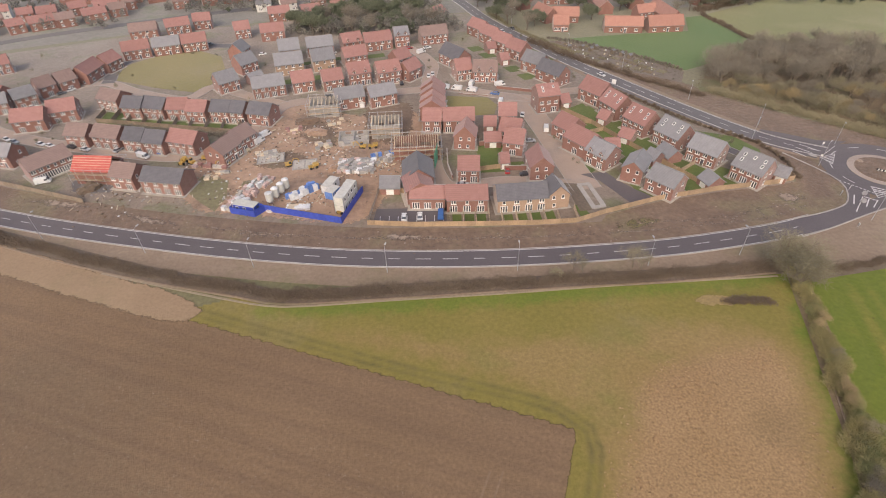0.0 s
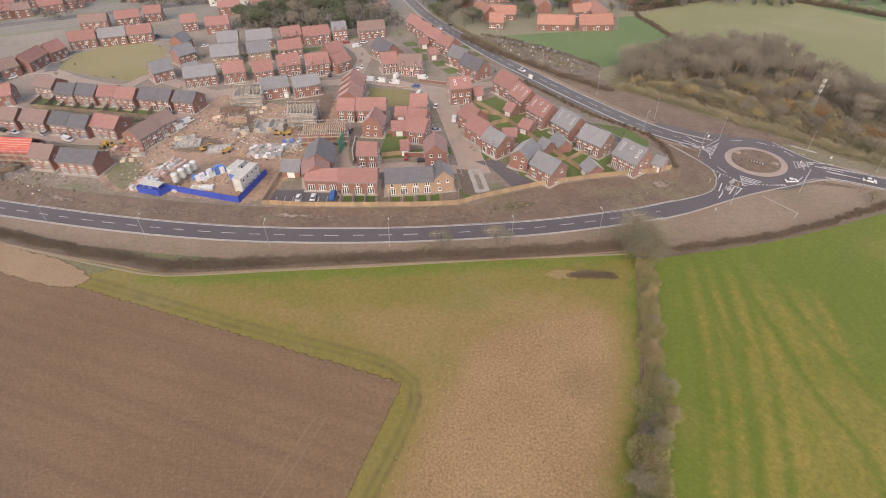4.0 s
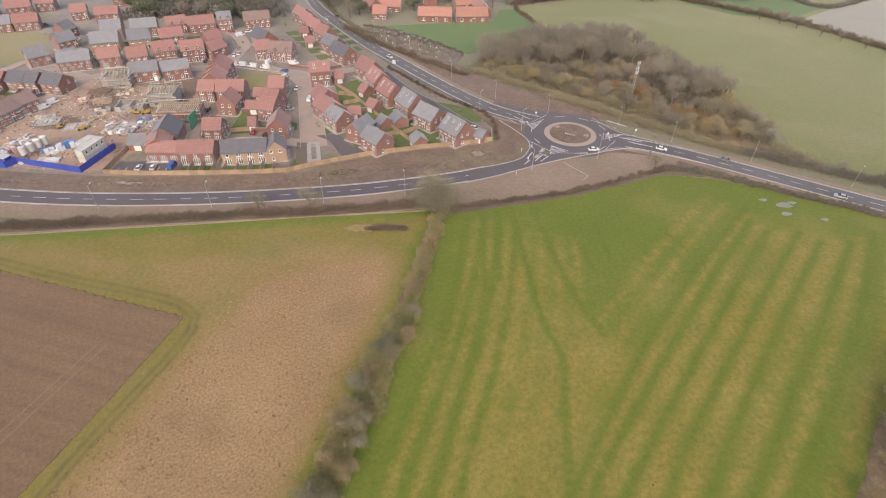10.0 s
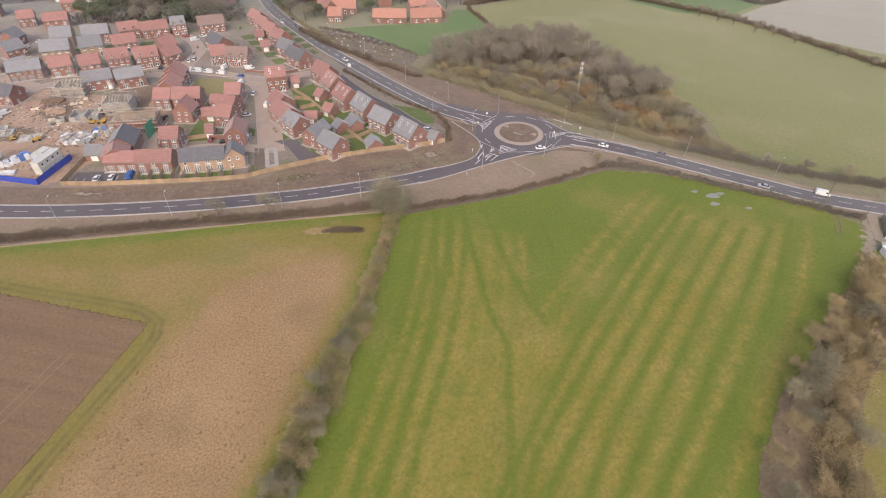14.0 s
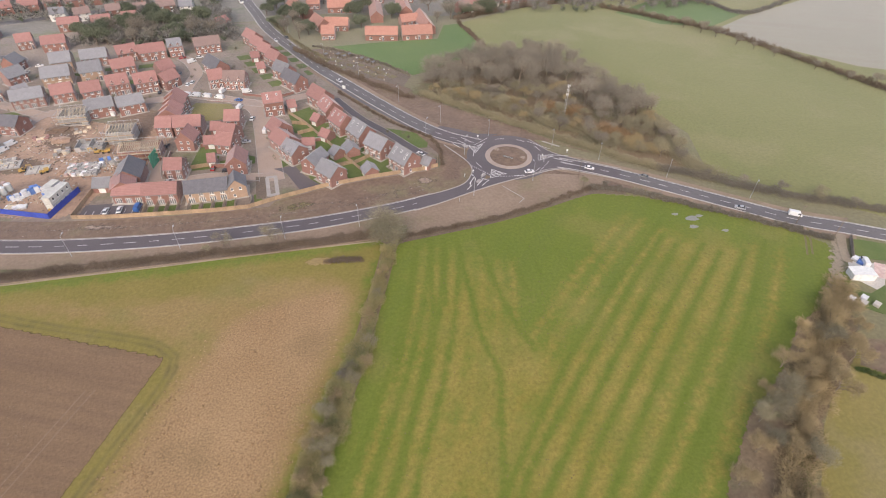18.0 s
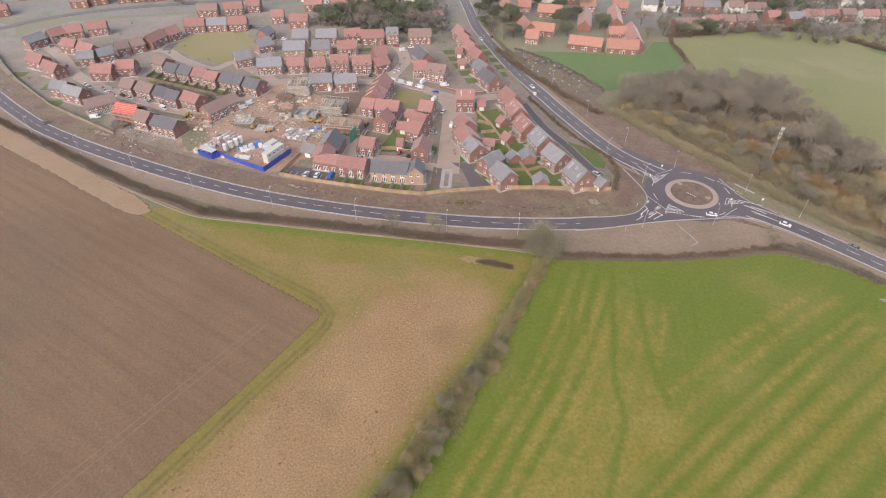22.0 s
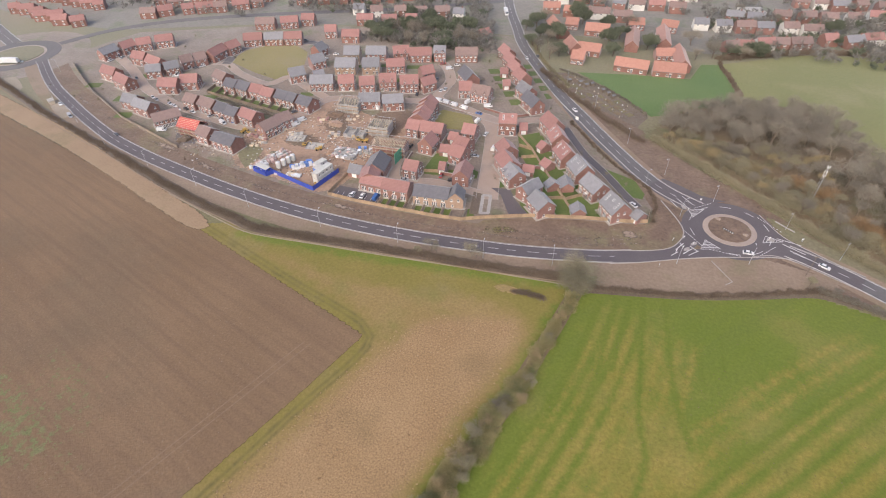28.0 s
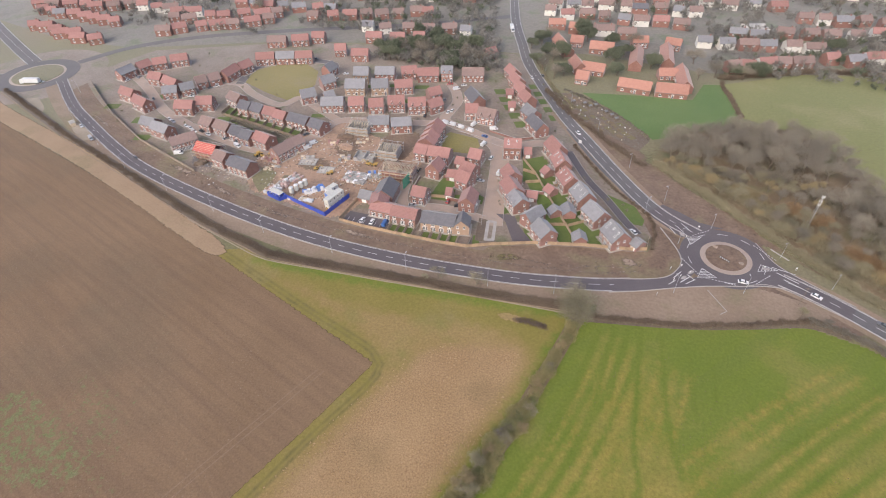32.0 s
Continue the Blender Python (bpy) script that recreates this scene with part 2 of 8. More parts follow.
M["timber"] = surface("sawn_timber", (0.58, 0.49, 0.36), (0.65, 0.56, 0.43), 0.6, 4.0, grain=0.2, by_object=0.12)
M["bark"] = surface("tree_bark", (0.18, 0.145, 0.11), (0.22, 0.18, 0.14), 0.5, 4.0, grain=0.3, haze_sheen=0.1)
M["twig"] = surface("bare_twigs", (0.225, 0.20, 0.158), (0.27, 0.24, 0.19), 0.08, 1.0, grain=0.2, by_object=0.2, haze_sheen=0.3)
M["twig_olive"] = surface("olive_twigs", (0.245, 0.222, 0.145), (0.285, 0.255, 0.165), 0.08, 1.0, grain=0.2, by_object=0.2, haze_sheen=0.22)
M["twig_dark"] = surface("dark_brambles", (0.175, 0.134, 0.098), (0.215, 0.165, 0.12), 0.1, 1.0, grain=0.25, haze_sheen=0.1)
M["twig_tan"] = surface("tan_twigs", (0.325, 0.258, 0.145), (0.38, 0.302, 0.172), 0.08, 1.0, grain=0.2, by_object=0.15, haze_sheen=0.1)
M["twig_hedge"] = surface("hawthorn_twigs", (0.305, 0.264, 0.122), (0.362, 0.312, 0.15), 0.12, 1.0, grain=0.25, third=(0.25, 0.265, 0.12), patch=0.2, haze_sheen=0.1)
M["litter"] = surface("leaf_litter", (0.185, 0.136, 0.084), (0.225, 0.168, 0.104), 0.12, 1.2, grain=0.3, third=(0.17, 0.165, 0.085), patch=0.06, haze_sheen=0.1)
M["evergreen"] = surface("evergreen_leaves", (0.125, 0.145, 0.098), (0.16, 0.175, 0.12), 0.2, 1.5, grain=0.3, by_object=0.2, haze_sheen=0.1)
# greyer than the near twigs: some distance haze is put into this colour
M["far_twig"] = surface("grey_winter_crowns", (0.17, 0.16, 0.138), (0.21, 0.195, 0.17), 0.03, 0.6, grain=0.25)
M["far_plough"] = surface("pale_dry_soil", (0.255, 0.24, 0.175), (0.29, 0.27, 0.20), 0.01, 0.8, grain=0.12, streak=(20, 0.006, 0.2, (0.25, 0.21, 0.15), 0.4))
M["steel"] = plain("galvanised_steel", (0.48, 0.49, 0.50), 0.45, 0.6)
M["tyre"] = plain("tyre_rubber", (0.03, 0.03, 0.03), 0.85)
M["blue"] = plain("blue_hoarding_paint", (0.05, 0.085, 0.42), 0.45, spread=0.2, by_object=0.12)
M["cream"] = plain("cream_cabin_paint", (0.58, 0.565, 0.515), 0.5)
M["yellow"] = plain("yellow_plant_paint", (0.46, 0.30, 0.08), 0.45, spread=0.25)
M["felt"] = surface("red_roofing_felt", (0.46, 0.105, 0.09), (0.52, 0.145, 0.12), 0.5, 2.0, grain=0.12)
M["block"] = surface("grey_blockwork", (0.29, 0.28, 0.27), (0.37, 0.355, 0.34), 0.5, 3.0, grain=0.2, by_object=0.12)
M["brickpack"] = surface("wrapped_brick_packs", (0.50, 0.34, 0.30), (0.60, 0.47, 0.44), 0.5, 2.0, grain=0.25, by_object=0.25)
M["wrap"] = plain("white_plastic_wrap", (0.70, 0.70, 0.70), 0.35, spread=0.15, by_object=0.1)
M["bluewrap"] = plain("blue_plastic_wrap", (0.12, 0.22, 0.52), 0.4, spread=0.25, by_object=0.2)
M["netting"] = plain("green_debris_netting", (0.12, 0.34, 0.23), 0.7, spread=0.25)
M["russet"] = surface("russet_twigs", (0.30, 0.19, 0.10), (0.35, 0.235, 0.13), 0.1, 1.0, grain=0.25, haze_sheen=0.1)
M["slab"] = surface("paving_slabs", (0.36, 0.325, 0.285), (0.43, 0.39, 0.345), 0.3, 2.0, grain=0.18, by_object=0.15)
M["rubble"] = surface("pale_rubble", (0.27, 0.205, 0.155), (0.34, 0.265, 0.21), 0.3, 2.0, grain=0.3)
M["black"] = plain("black_paint", (0.02, 0.02, 0.022), 0.5)
M["puddle"] = plain("standing_water", (0.30, 0.295, 0.26), 0.25, spec=0.5)
for _n, _c in (("car_white", (0.74, 0.74, 0.73)), ("car_silver", (0.42, 0.43, 0.45)), ("car_black", (0.03, 0.03, 0.035)), ("car_blue", (0.06, 0.14, 0.36)), ("car_red", (0.36, 0.03, 0.03)), ("car_grey", (0.15, 0.155, 0.165))):
    M[_n] = plain(_n.replace("car", "paint"), _c, 0.3, spread=0.06, spec=0.6)


# ---- mesh helpers ----
def link_mesh(name, bm, mats, parent=None, label="", pose_m=None):
    me = bpy.data.meshes.new(name)
    bm.normal_update()
    bm.to_mesh(me)
    bm.free()
    for m in mats if isinstance(mats, (list, tuple)) else [mats]:
        me.materials.append(m)
    ob = new(name, me)
    if pose_m is not None:
        ob.matrix_basis = pose_m
    if parent is not None:
        ob.parent = parent
    if label:
        tagged(ob, label)
    return ob


def part(name, bm, material, parent, label=""):
    return link_mesh(name, bm, material, parent, label)


def shared(name, me, parent, m, label=""):
    """One more object on a mesh that is already there."""
    ob = new(name, me)
    ob.matrix_basis = m
    ob.parent = parent
    if label:
        tagged(ob, label)
    return ob


def box(bm, x0, y0, z0, x1, y1, z1, mat=0, m=None):
    co = [(x0, y0, z0), (x1, y0, z0), (x1, y1, z0), (x0, y1, z0), (x0, y0, z1), (x1, y0, z1), (x1, y1, z1), (x0, y1, z1)]
    vs = [bm.verts.new(m @ Vector(c) if m is not None else c) for c in co]
    for idx in ((3, 2, 1, 0), (4, 5, 6, 7), (0, 1, 5, 4), (1, 2, 6, 5), (2, 3, 7, 6), (3, 0, 4, 7)):
        bm.faces.new([vs[i] for i in idx]).material_index = mat
    return vs


def prism(bm, outline, y0, y1, mat=0, m=None):
    """An outline in x and z pulled from y0 to y1."""
    a = [bm.verts.new(m @ Vector((x, y0, z)) if m is not None else (x, y0, z)) for x, z in outline]
    b = [bm.verts.new(m @ Vector((x, y1, z)) if m is not None else (x, y1, z)) for x, z in outline]
    n = len(a)
    bm.faces.new(a).material_index = mat
    bm.faces.new(b[::-1]).material_index = mat
    for i in range(n):
        j = (i + 1) % n
        bm.faces.new((a[i], b[i], b[j], a[j])).material_index = mat


def tube(bm, a, b, r0, r1, sides=6, mat=0):
    a, b = Vector(a), Vector(b)
    d = (b - a).normalized()
    u = d.orthogonal().normalized()
    w = d.cross(u)
    rings = []
    for c, r in ((a, r0), (b, r1)):
        rings.append([bm.verts.new(c + r * (math.cos(6.28319 * i / sides) * u + math.sin(6.28319 * i / sides) * w)) for i in range(sides)])
    for i in range(sides):
        j = (i + 1) % sides
        bm.faces.new((rings[0][i], rings[0][j], rings[1][j], rings[1][i])).material_index = mat
    bm.faces.new(rings[1]).material_index = mat
    bm.faces.new(rings[0][::-1]).material_index = mat


def smooth_line(pts, step=4.0):
    """A smooth line through a few points, cut every few metres."""
    p = [Vector((x, y, 0)) for x, y in pts]
    p = [2 * p[0] - p[1]] + p + [2 * p[-1] - p[-2]]
    out = []
    for i in range(1, len(p) - 2):
        n = max(1, int((p[i + 1] - p[i]).length / step))
        for k in range(n):
            s = k / n
            out.append(0.5 * ((2 * p[i]) + (p[i + 1] - p[i - 1]) * s + (2 * p[i - 1] - 5 * p[i] + 4 * p[i + 1] - p[i + 2]) * s * s + (3 * p[i] - p[i - 1] - 3 * p[i + 1] + p[i + 2]) * s ** 3))
    out.append(p[-2])
    return out


def sides_of(line):
    """For each point of a line, the unit vector to its left."""
    out = []
    for i in range(len(line)):
        d = line[min(i + 1, len(line) - 1)] - line[max(i - 1, 0)]
        out.append(Vector((-d.y, d.x, 0)).normalized())
    return out


def ribbon(bm, line, lo, hi, z0, z1, mat=0):
    """A strip along a line between two offsets to its left, with thickness."""
    side = sides_of(line)
    rows = []
    for c, s in zip(line, side):
        a, b = c + lo * s, c + hi * s
        rows.append([bm.verts.new((a.x, a.y, z1)), bm.verts.new((b.x, b.y, z1)), bm.verts.new((b.x, b.y, z0)), bm.verts.new((a.x, a.y, z0))])
    for r, q in zip(rows, rows[1:]):
        for i in range(4):
            j = (i + 1) % 4
            bm.faces.new((r[j], r[i], q[i], q[j])).material_index = mat
    bm.faces.new(rows[0]).material_index = mat
    bm.faces.new(rows[-1][::-1]).material_index = mat


def strip(name, pts, lo, hi, z, material, label="", category="", parent=None, step=4.0, base=None):
    bm = bmesh.new()
    ribbon(bm, smooth_line(pts, step), lo, hi, -0.3 if base is None else base, z)
    ob = link_mesh(name, bm, material, parent)
    return tagged(ob, label, category, kind="structure") if parent is None else ob


def patch(name, pts, z, material, label, category, soft=True, kind="structure", parent=None):
    """A piece of ground with the given outline."""
    if soft:
        line = smooth_line(list(pts) + [pts[0]], 6.0)[:-1]
    else:
        line = [Vector((x, y, 0)) for x, y in pts]
    bm = bmesh.new()
    top = [bm.verts.new((v.x, v.y, z)) for v in line]
    low = [bm.verts.new((v.x, v.y, -0.2)) for v in line]
    f = bm.faces.new(top)
    for i in range(len(top)):
        j = (i + 1) % len(top)
        bm.faces.new((top[i], low[i], low[j], top[j]))
    bmesh.ops.triangulate(bm, faces=[f])
    bmesh.ops.recalc_face_normals(bm, faces=bm.faces)
    ob = link_mesh(name, bm, material, parent)
    return tagged(ob, label, category, kind=kind) if parent is None else ob


def thing(name, x, y, turn, label, category, group="", z=0.0):
    ob = new(name)
    ob.matrix_basis = pose(x, y, z, 0, 0, turn)
    return tagged(ob, label, category, group)


def softened(material, noisy=1.0, scale=0.55, blend=0.04):
    """A copy of a ground material whose edge frays into what lies beneath, by the mesh's own cover value."""
    m = material.copy()
    m.name = material.name + "_frayed"
    t = m.node_tree
    out = t.nodes["Material Output"]
    att = t.nodes.new("ShaderNodeAttribute")
    att.attribute_name = "cover"
    n = noise_fac(t, world_coords(t), scale, 7, 0.28, 0.72, 0.75)
    a = node(t, "ShaderNodeMath", op="MULTIPLY_ADD")
    t.links.new(n, a.inputs[0])
    a.inputs[1].default_value, a.inputs[2].default_value = noisy, -noisy * 0.5
    k = node(t, "ShaderNodeMath", op="ADD")
    t.links.new(att.outputs["Fac"], k.inputs[0])
    t.links.new(a.outputs[0], k.inputs[1])
    r = t.nodes.new("ShaderNodeMapRange")
    r.interpolation_type = "SMOOTHSTEP"
    r.inputs["From Min"].default_value, r.inputs["From Max"].default_value = 0.5 - blend, 0.5 + blend
    t.links.new(k.outputs[0], r.inputs["Value"])
    edge = node(t, "ShaderNodeMath", op="MULTIPLY")
    t.links.new(r.outputs["Result"], edge.inputs[0])
    cut = t.nodes.new("ShaderNodeMapRange")
    cut.inputs["From Min"].default_value, cut.inputs["From Max"].default_value = 0.0, 0.04
    t.links.new(att.outputs["Fac"], cut.inputs["Value"])
    t.links.new(cut.outputs["Result"], edge.inputs[1])
    mixer = t.nodes.new("ShaderNodeMixShader")
    clear = t.nodes.new("ShaderNodeBsdfTransparent")
    t.links.new(edge.outputs[0], mixer.inputs[0])
    t.links.new(clear.outputs[0], mixer.inputs[1])
    t.links.new(t.nodes["Principled BSDF"].outputs[0], mixer.inputs[2])
    t.links.new(mixer.outputs[0], out.inputs["Surface"])
    return m


SOFT = {}


def soft_patch(name, pts, z, key, label, category, feather=3.0, step=1.5, most=1.0, noisy=1.0, scale=0.55, blend=0.04):
    """A piece of ground that fades into the ground under it over a few metres."""
    look_of = (key, noisy, scale, blend)
    if look_of not in SOFT:
        SOFT[look_of] = softened(M[key], noisy, scale, blend)
    p = np.array([(v.x, v.y) for v in smooth_line(list(pts) + [pts[0]], 4.0)[:-1]])
    q = np.roll(p, -1, 0)
    lo, hi = p.min(0), p.max(0)
    nx, ny = (np.ceil((hi - lo) / step).astype(int) + 1)
    gx, gy = np.meshgrid(lo[0] + step * np.arange(nx), lo[1] + step * np.arange(ny), indexing="ij")
    v = np.stack([gx.ravel(), gy.ravel()], 1)
    dist = np.full(len(v), 1e9)
    within = np.zeros(len(v), bool)
    for a, b in zip(p, q):
        e = b - a
        s = np.clip(((v - a) @ e) / max(e @ e, 1e-9), 0, 1)
        dist = np.minimum(dist, np.linalg.norm(v - a - s[:, None] * e, axis=1))
        if a[1] != b[1]:
            cross = ((a[1] > v[:, 1]) != (b[1] > v[:, 1])) & (v[:, 0] < (b[0] - a[0]) * (v[:, 1] - a[1]) / (b[1] - a[1]) + a[0])
            within ^= cross
    cover = np.where(within, np.clip(dist / feather, 0, 1), 0.0) * most
    idx = np.arange(nx * ny).reshape(nx, ny)
    quads = np.stack([idx[:-1, :-1], idx[1:, :-1], idx[1:, 1:], idx[:-1, 1:]], -1).reshape(-1, 4)
    quads = quads[cover[quads].max(1) > 0]
    used = np.unique(quads)
    remap = np.full(len(v), -1)
    remap[used] = np.arange(len(used))
    me = bpy.data.meshes.new(name)
    me.from_pydata([(float(a), float(b), z) for a, b in v[used]], [], remap[quads].tolist())
    me.materials.append(SOFT[look_of])
    att = me.attributes.new("cover", "FLOAT", "POINT")
    att.data.foreach_set("value", cover[used].astype(np.float32))
    ob = new(name, me)
    return tagged(ob, label, category, kind="structure")


def distance_to(v, p, q):
    """The distance of each point v from a chain of edges p to q, and whether it lies inside."""
    dist = np.full(len(v), 1e9)
    within = np.zeros(len(v), bool)
    for a, b in zip(p, q):
        e = b - a
        s = np.clip(((v - a) @ e) / max(e @ e, 1e-9), 0, 1)
        dist = np.minimum(dist, np.linalg.norm(v - a - s[:, None] * e, axis=1))
        if a[1] != b[1]:
            within ^= ((a[1] > v[:, 1]) != (b[1] > v[:, 1])) & (v[:, 0] < (b[0] - a[0]) * (v[:, 1] - a[1]) / (b[1] - a[1]) + a[0])
    return dist, within


def curve_of(pts, step=4.0):
    return np.array([(v.x, v.y) for v in smooth_line(list(pts), step)])


def layered(name, base, layers, frayed):
    """One ground material in which several kinds of growth run into one another."""
    m, t, b = nodes_of(name)
    col, g = surface_colour(t, *RECIPE[M[base].name])

    def share(i, noisy, scale, blend):
        att = t.nodes.new("ShaderNodeAttribute")
        att.attribute_name = "cover" if i is None else "cover_%d" % i
        a = node(t, "ShaderNodeMath", op="MULTIPLY_ADD")
        t.links.new(noise_fac(t, world_coords(t), scale, 7, 0.28, 0.72, 0.75), a.inputs[0])
        a.inputs[1].default_value, a.inputs[2].default_value = noisy, -noisy * 0.5
        k = node(t, "ShaderNodeMath", op="ADD")
        t.links.new(att.outputs["Fac"], k.inputs[0])
        t.links.new(a.outputs[0], k.inputs[1])
        r = t.nodes.new("ShaderNodeMapRange")
        r.interpolation_type = "SMOOTHSTEP"
        r.inputs["From Min"].default_value, r.inputs["From Max"].default_value = 0.5 - blend, 0.5 + blend
        t.links.new(k.outputs[0], r.inputs["Value"])
        cut = t.nodes.new("ShaderNodeMapRange")
        cut.inputs["From Min"].default_value, cut.inputs["From Max"].default_value = 0.0, 0.1
        t.links.new(att.outputs["Fac"], cut.inputs["Value"])
        e = node(t, "ShaderNodeMath", op="MULTIPLY")
        t.links.new(r.outputs["Result"], e.inputs[0])
        t.links.new(cut.outputs["Result"], e.inputs[1])
        return e.outputs[0]

    for i, layer in enumerate(layers):
        c, unused = surface_colour(t, *RECIPE[M[layer[1]].name])
        col = mix_colour(t, share(i, *layer[5:8]), col, c)
    finish(t, b, col, g, 0.92, 0.2, 0.5, 0.12)
    if frayed:
        mixer = t.nodes.new("ShaderNodeMixShader")
        clear = t.nodes.new("ShaderNodeBsdfTransparent")
        t.links.new(share(None, 0.55, 0.4, 0.16), mixer.inputs[0])
        t.links.new(clear.outputs[0], mixer.inputs[1])
        t.links.new(b.outputs[0], mixer.inputs[2])
        t.links.new(mixer.outputs[0], t.nodes["Material Output"].inputs["Surface"])
    return m


def field(name, outline, z, base, layers, label, step, edge=None):
    """A sheet of ground; each layer is (area or lines, material, shape, width, most, noisy, scale, blend)."""
    p = np.array(outline, float)
    lo, hi = p.min(0), p.max(0)
    nx, ny = (np.ceil((hi - lo) / step).astype(int) + 1)
    gx, gy = np.meshgrid(lo[0] + step * np.arange(nx), lo[1] + step * np.arange(ny), indexing="ij")
    v = np.stack([gx.ravel(), gy.ravel()], 1)
    dist, within = distance_to(v, p, np.roll(p, -1, 0))
    covers = []
    for layer in layers:
        kind, key, shape, width, most = layer[:5]
        if kind == "area":
            c = curve_of(list(shape) + [shape[0]])[:-1]
            d, ins = distance_to(v, c, np.roll(c, -1, 0))
            covers.append(np.where(ins, np.clip(d / width, 0, 1), 0.0) * most)
        else:
            best = np.full(len(v), 1e9)
            for line in shape:
                c = curve_of(line)
                best = np.minimum(best, distance_to(v, c[:-1], c[1:])[0])
            covers.append(np.clip(1 - best / (2 * width), 0, 1) * most)
    idx = np.arange(nx * ny).reshape(nx, ny)
    quads = np.stack([idx[:-1, :-1], idx[1:, :-1], idx[1:, 1:], idx[:-1, 1:]], -1).reshape(-1, 4)
    quads = quads[within[quads].any(1)]
    used = np.unique(quads)
    remap = np.full(len(v), -1)
    remap[used] = np.arange(len(used))
    me = bpy.data.meshes.new(name)
    me.from_pydata([(float(a), float(b), z) for a, b in v[used]], [], remap[quads].tolist())
    me.materials.append(layered(name + "_growth", base, layers, edge is not None))
    if edge is not None:
        covers.append(np.where(within, np.clip(dist / edge, 0, 1), 0.0))
    for i, c in enumerate(covers):
        att = me.attributes.new("cover_%d" % i if i < len(layers) else "cover", "FLOAT", "POINT")
        att.data.foreach_set("value", c[used].astype(np.float32))
    return tagged(new(name, me), label, "field", kind="structure")


def onward(line, far):
    """A line carried on straight past its end."""
    (x0, y0), (x1, y1) = line[-2], line[-1]
    d = math.hypot(x1 - x0, y1 - y0)
    return list(line) + [(x1 + (x1 - x0) / d * far, y1 + (y1 - y0) / d * far)]


# ---- ground, fields and roads ----
bm = bmesh.new()
box(bm, -2500, -1500, -1.0, 2500, 3000, 0.0)
tagged(link_mesh("ground", bm, M["ground"]), "rough winter grass and scrubby land all round", "ground", kind="structure")

patch("town_ground", [(-480, 300), (-330, 262), (-262, 262), (-150, 302), (-60, 318), (16, 320), (60, 330), (140, 318), (250, 342), (340, 380), (380, 560), (100, 640), (-480, 640)], 0.02, M["town"], "grey-brown gardens and streets of the far town", "ground", soft=False)

ROAD_W = [(-268, 204), (-250, 190.5), (-236, 180.5), (-222.3, 171.8), (-201.1, 160.4), (-180.5, 149.6), (-162, 140.7), (-144.4, 133), (-121, 125.4), (-100, 119.8), (-84, 116), (-66.8, 112.2), (-45.8, 108.4), (-24.4, 105.6), (-2.2, 104.2), (19.9, 104), (40.7, 104.9), (63.5, 106.9), (89.8, 111.6), (104, 115.6)]
ROAD_N = [(128, 152.5), (116, 160.2), (105.6, 170.9), (91.1, 191.3), (74.3, 217.4), (57.3, 245), (29.4, 300), (16.9, 335.4), (2.8, 378.4), (-12, 440), (-30, 520)]
ROAD_E = [(157, 133.6), (166, 129.5), (179.9, 121.2), (213.7, 97.2), (229.3, 86.6), (245.7, 78.9), (270, 66), (310, 40)]
RB = Vector((138.2, 140.8, 0))
RBW = Vector((-291, 206, 0))

MOWN_EAST = [
    onward([(179.8, 91.0), (153.6, 65.3), (133.5, 44.0), (121.4, 29.4), (107.2, 11.0)], 70),
    onward([(177.6, 84.0), (155.7, 61.4), (134.8, 38.4), (122.8, 24.7), (110.5, 10.7), (106.4, 3.0)], 70),
    onward([(180.2, 79.3), (155.5, 52.8), (138.3, 34.0), (124.7, 19.0), (112.8, 5.3)], 70),
    onward([(189.6, 78.5), (163.5, 52.1), (141.3, 28.7), (127.3, 13.7), (118.3, 1.8)], 70),
    onward([(193.1, 73.9), (172.5, 53.0), (151.8, 31.3), (137.4, 15.7), (124.9, 1.1)], 70),
    onward([(201.6, 73.2), (174.8, 44.7), (156.3, 26.0), (144.5, 13.0), (132.0, 0.3)], 70),
    onward([(211.1, 76.7), (189.9, 51.4), (168.3, 28.6), (153.5, 14.1), (138.4, -0.3)], 70),
]
MOWN_WEST = [
    onward([(99.4, 92.0), (97.0, 72.3), (95.4, 57.3), (90.2, 39.2), (82.4, 15.7)], 60),
    [(104.2, 92.2), (101.3, 75.3), (100.1, 63.2)],
    [(93.7, 86.5), (90.8, 70.8), (87.0, 53.5), (83.1, 38.6)],
    onward([(108.0, 94.2), (108.0, 63.6), (108.0, 49.0), (109.9, 36.8), (107.0, 22.0)], 60),
    [(114.7, 95.9), (116.7, 65.8), (118.8, 51.8), (121.3, 43.4)],
]
HEDGE_LINE = [(88, 92), (85.5, 80), (81, 62), (76, 46), (70, 30), (64, 14), (54, -12), (44, -40)]
MOWN_HEDGE = [[(x + o, y - 0.35 * o) for x, y in HEDGE_LINE] for o in (6.5, 11, 15.5, 20)]
MOWN_FAINT = [
    [(123.5, 90.0), (124.6, 72.7), (125.1, 64.9)],
    [(130.7, 86.4), (131.4, 71.2)],
    [(139.8, 83.3), (141.9, 70.6)],
    [(150.0, 82.5), (153.5, 72.2)],
]
RUT = [(-60, 85.5), (-36, 76.7), (-10.6, 67.4), (8, 61.4), (20, 57), (24.5, 53), (23, 45), (14.2, 24), (2, -8), (-30, -78)]


def beside(line, off):
    pts = smooth_line(line, 4.0)
    return [(p.x + off * s.x, p.y + off * s.y) for p, s in zip(pts, sides_of(pts))]


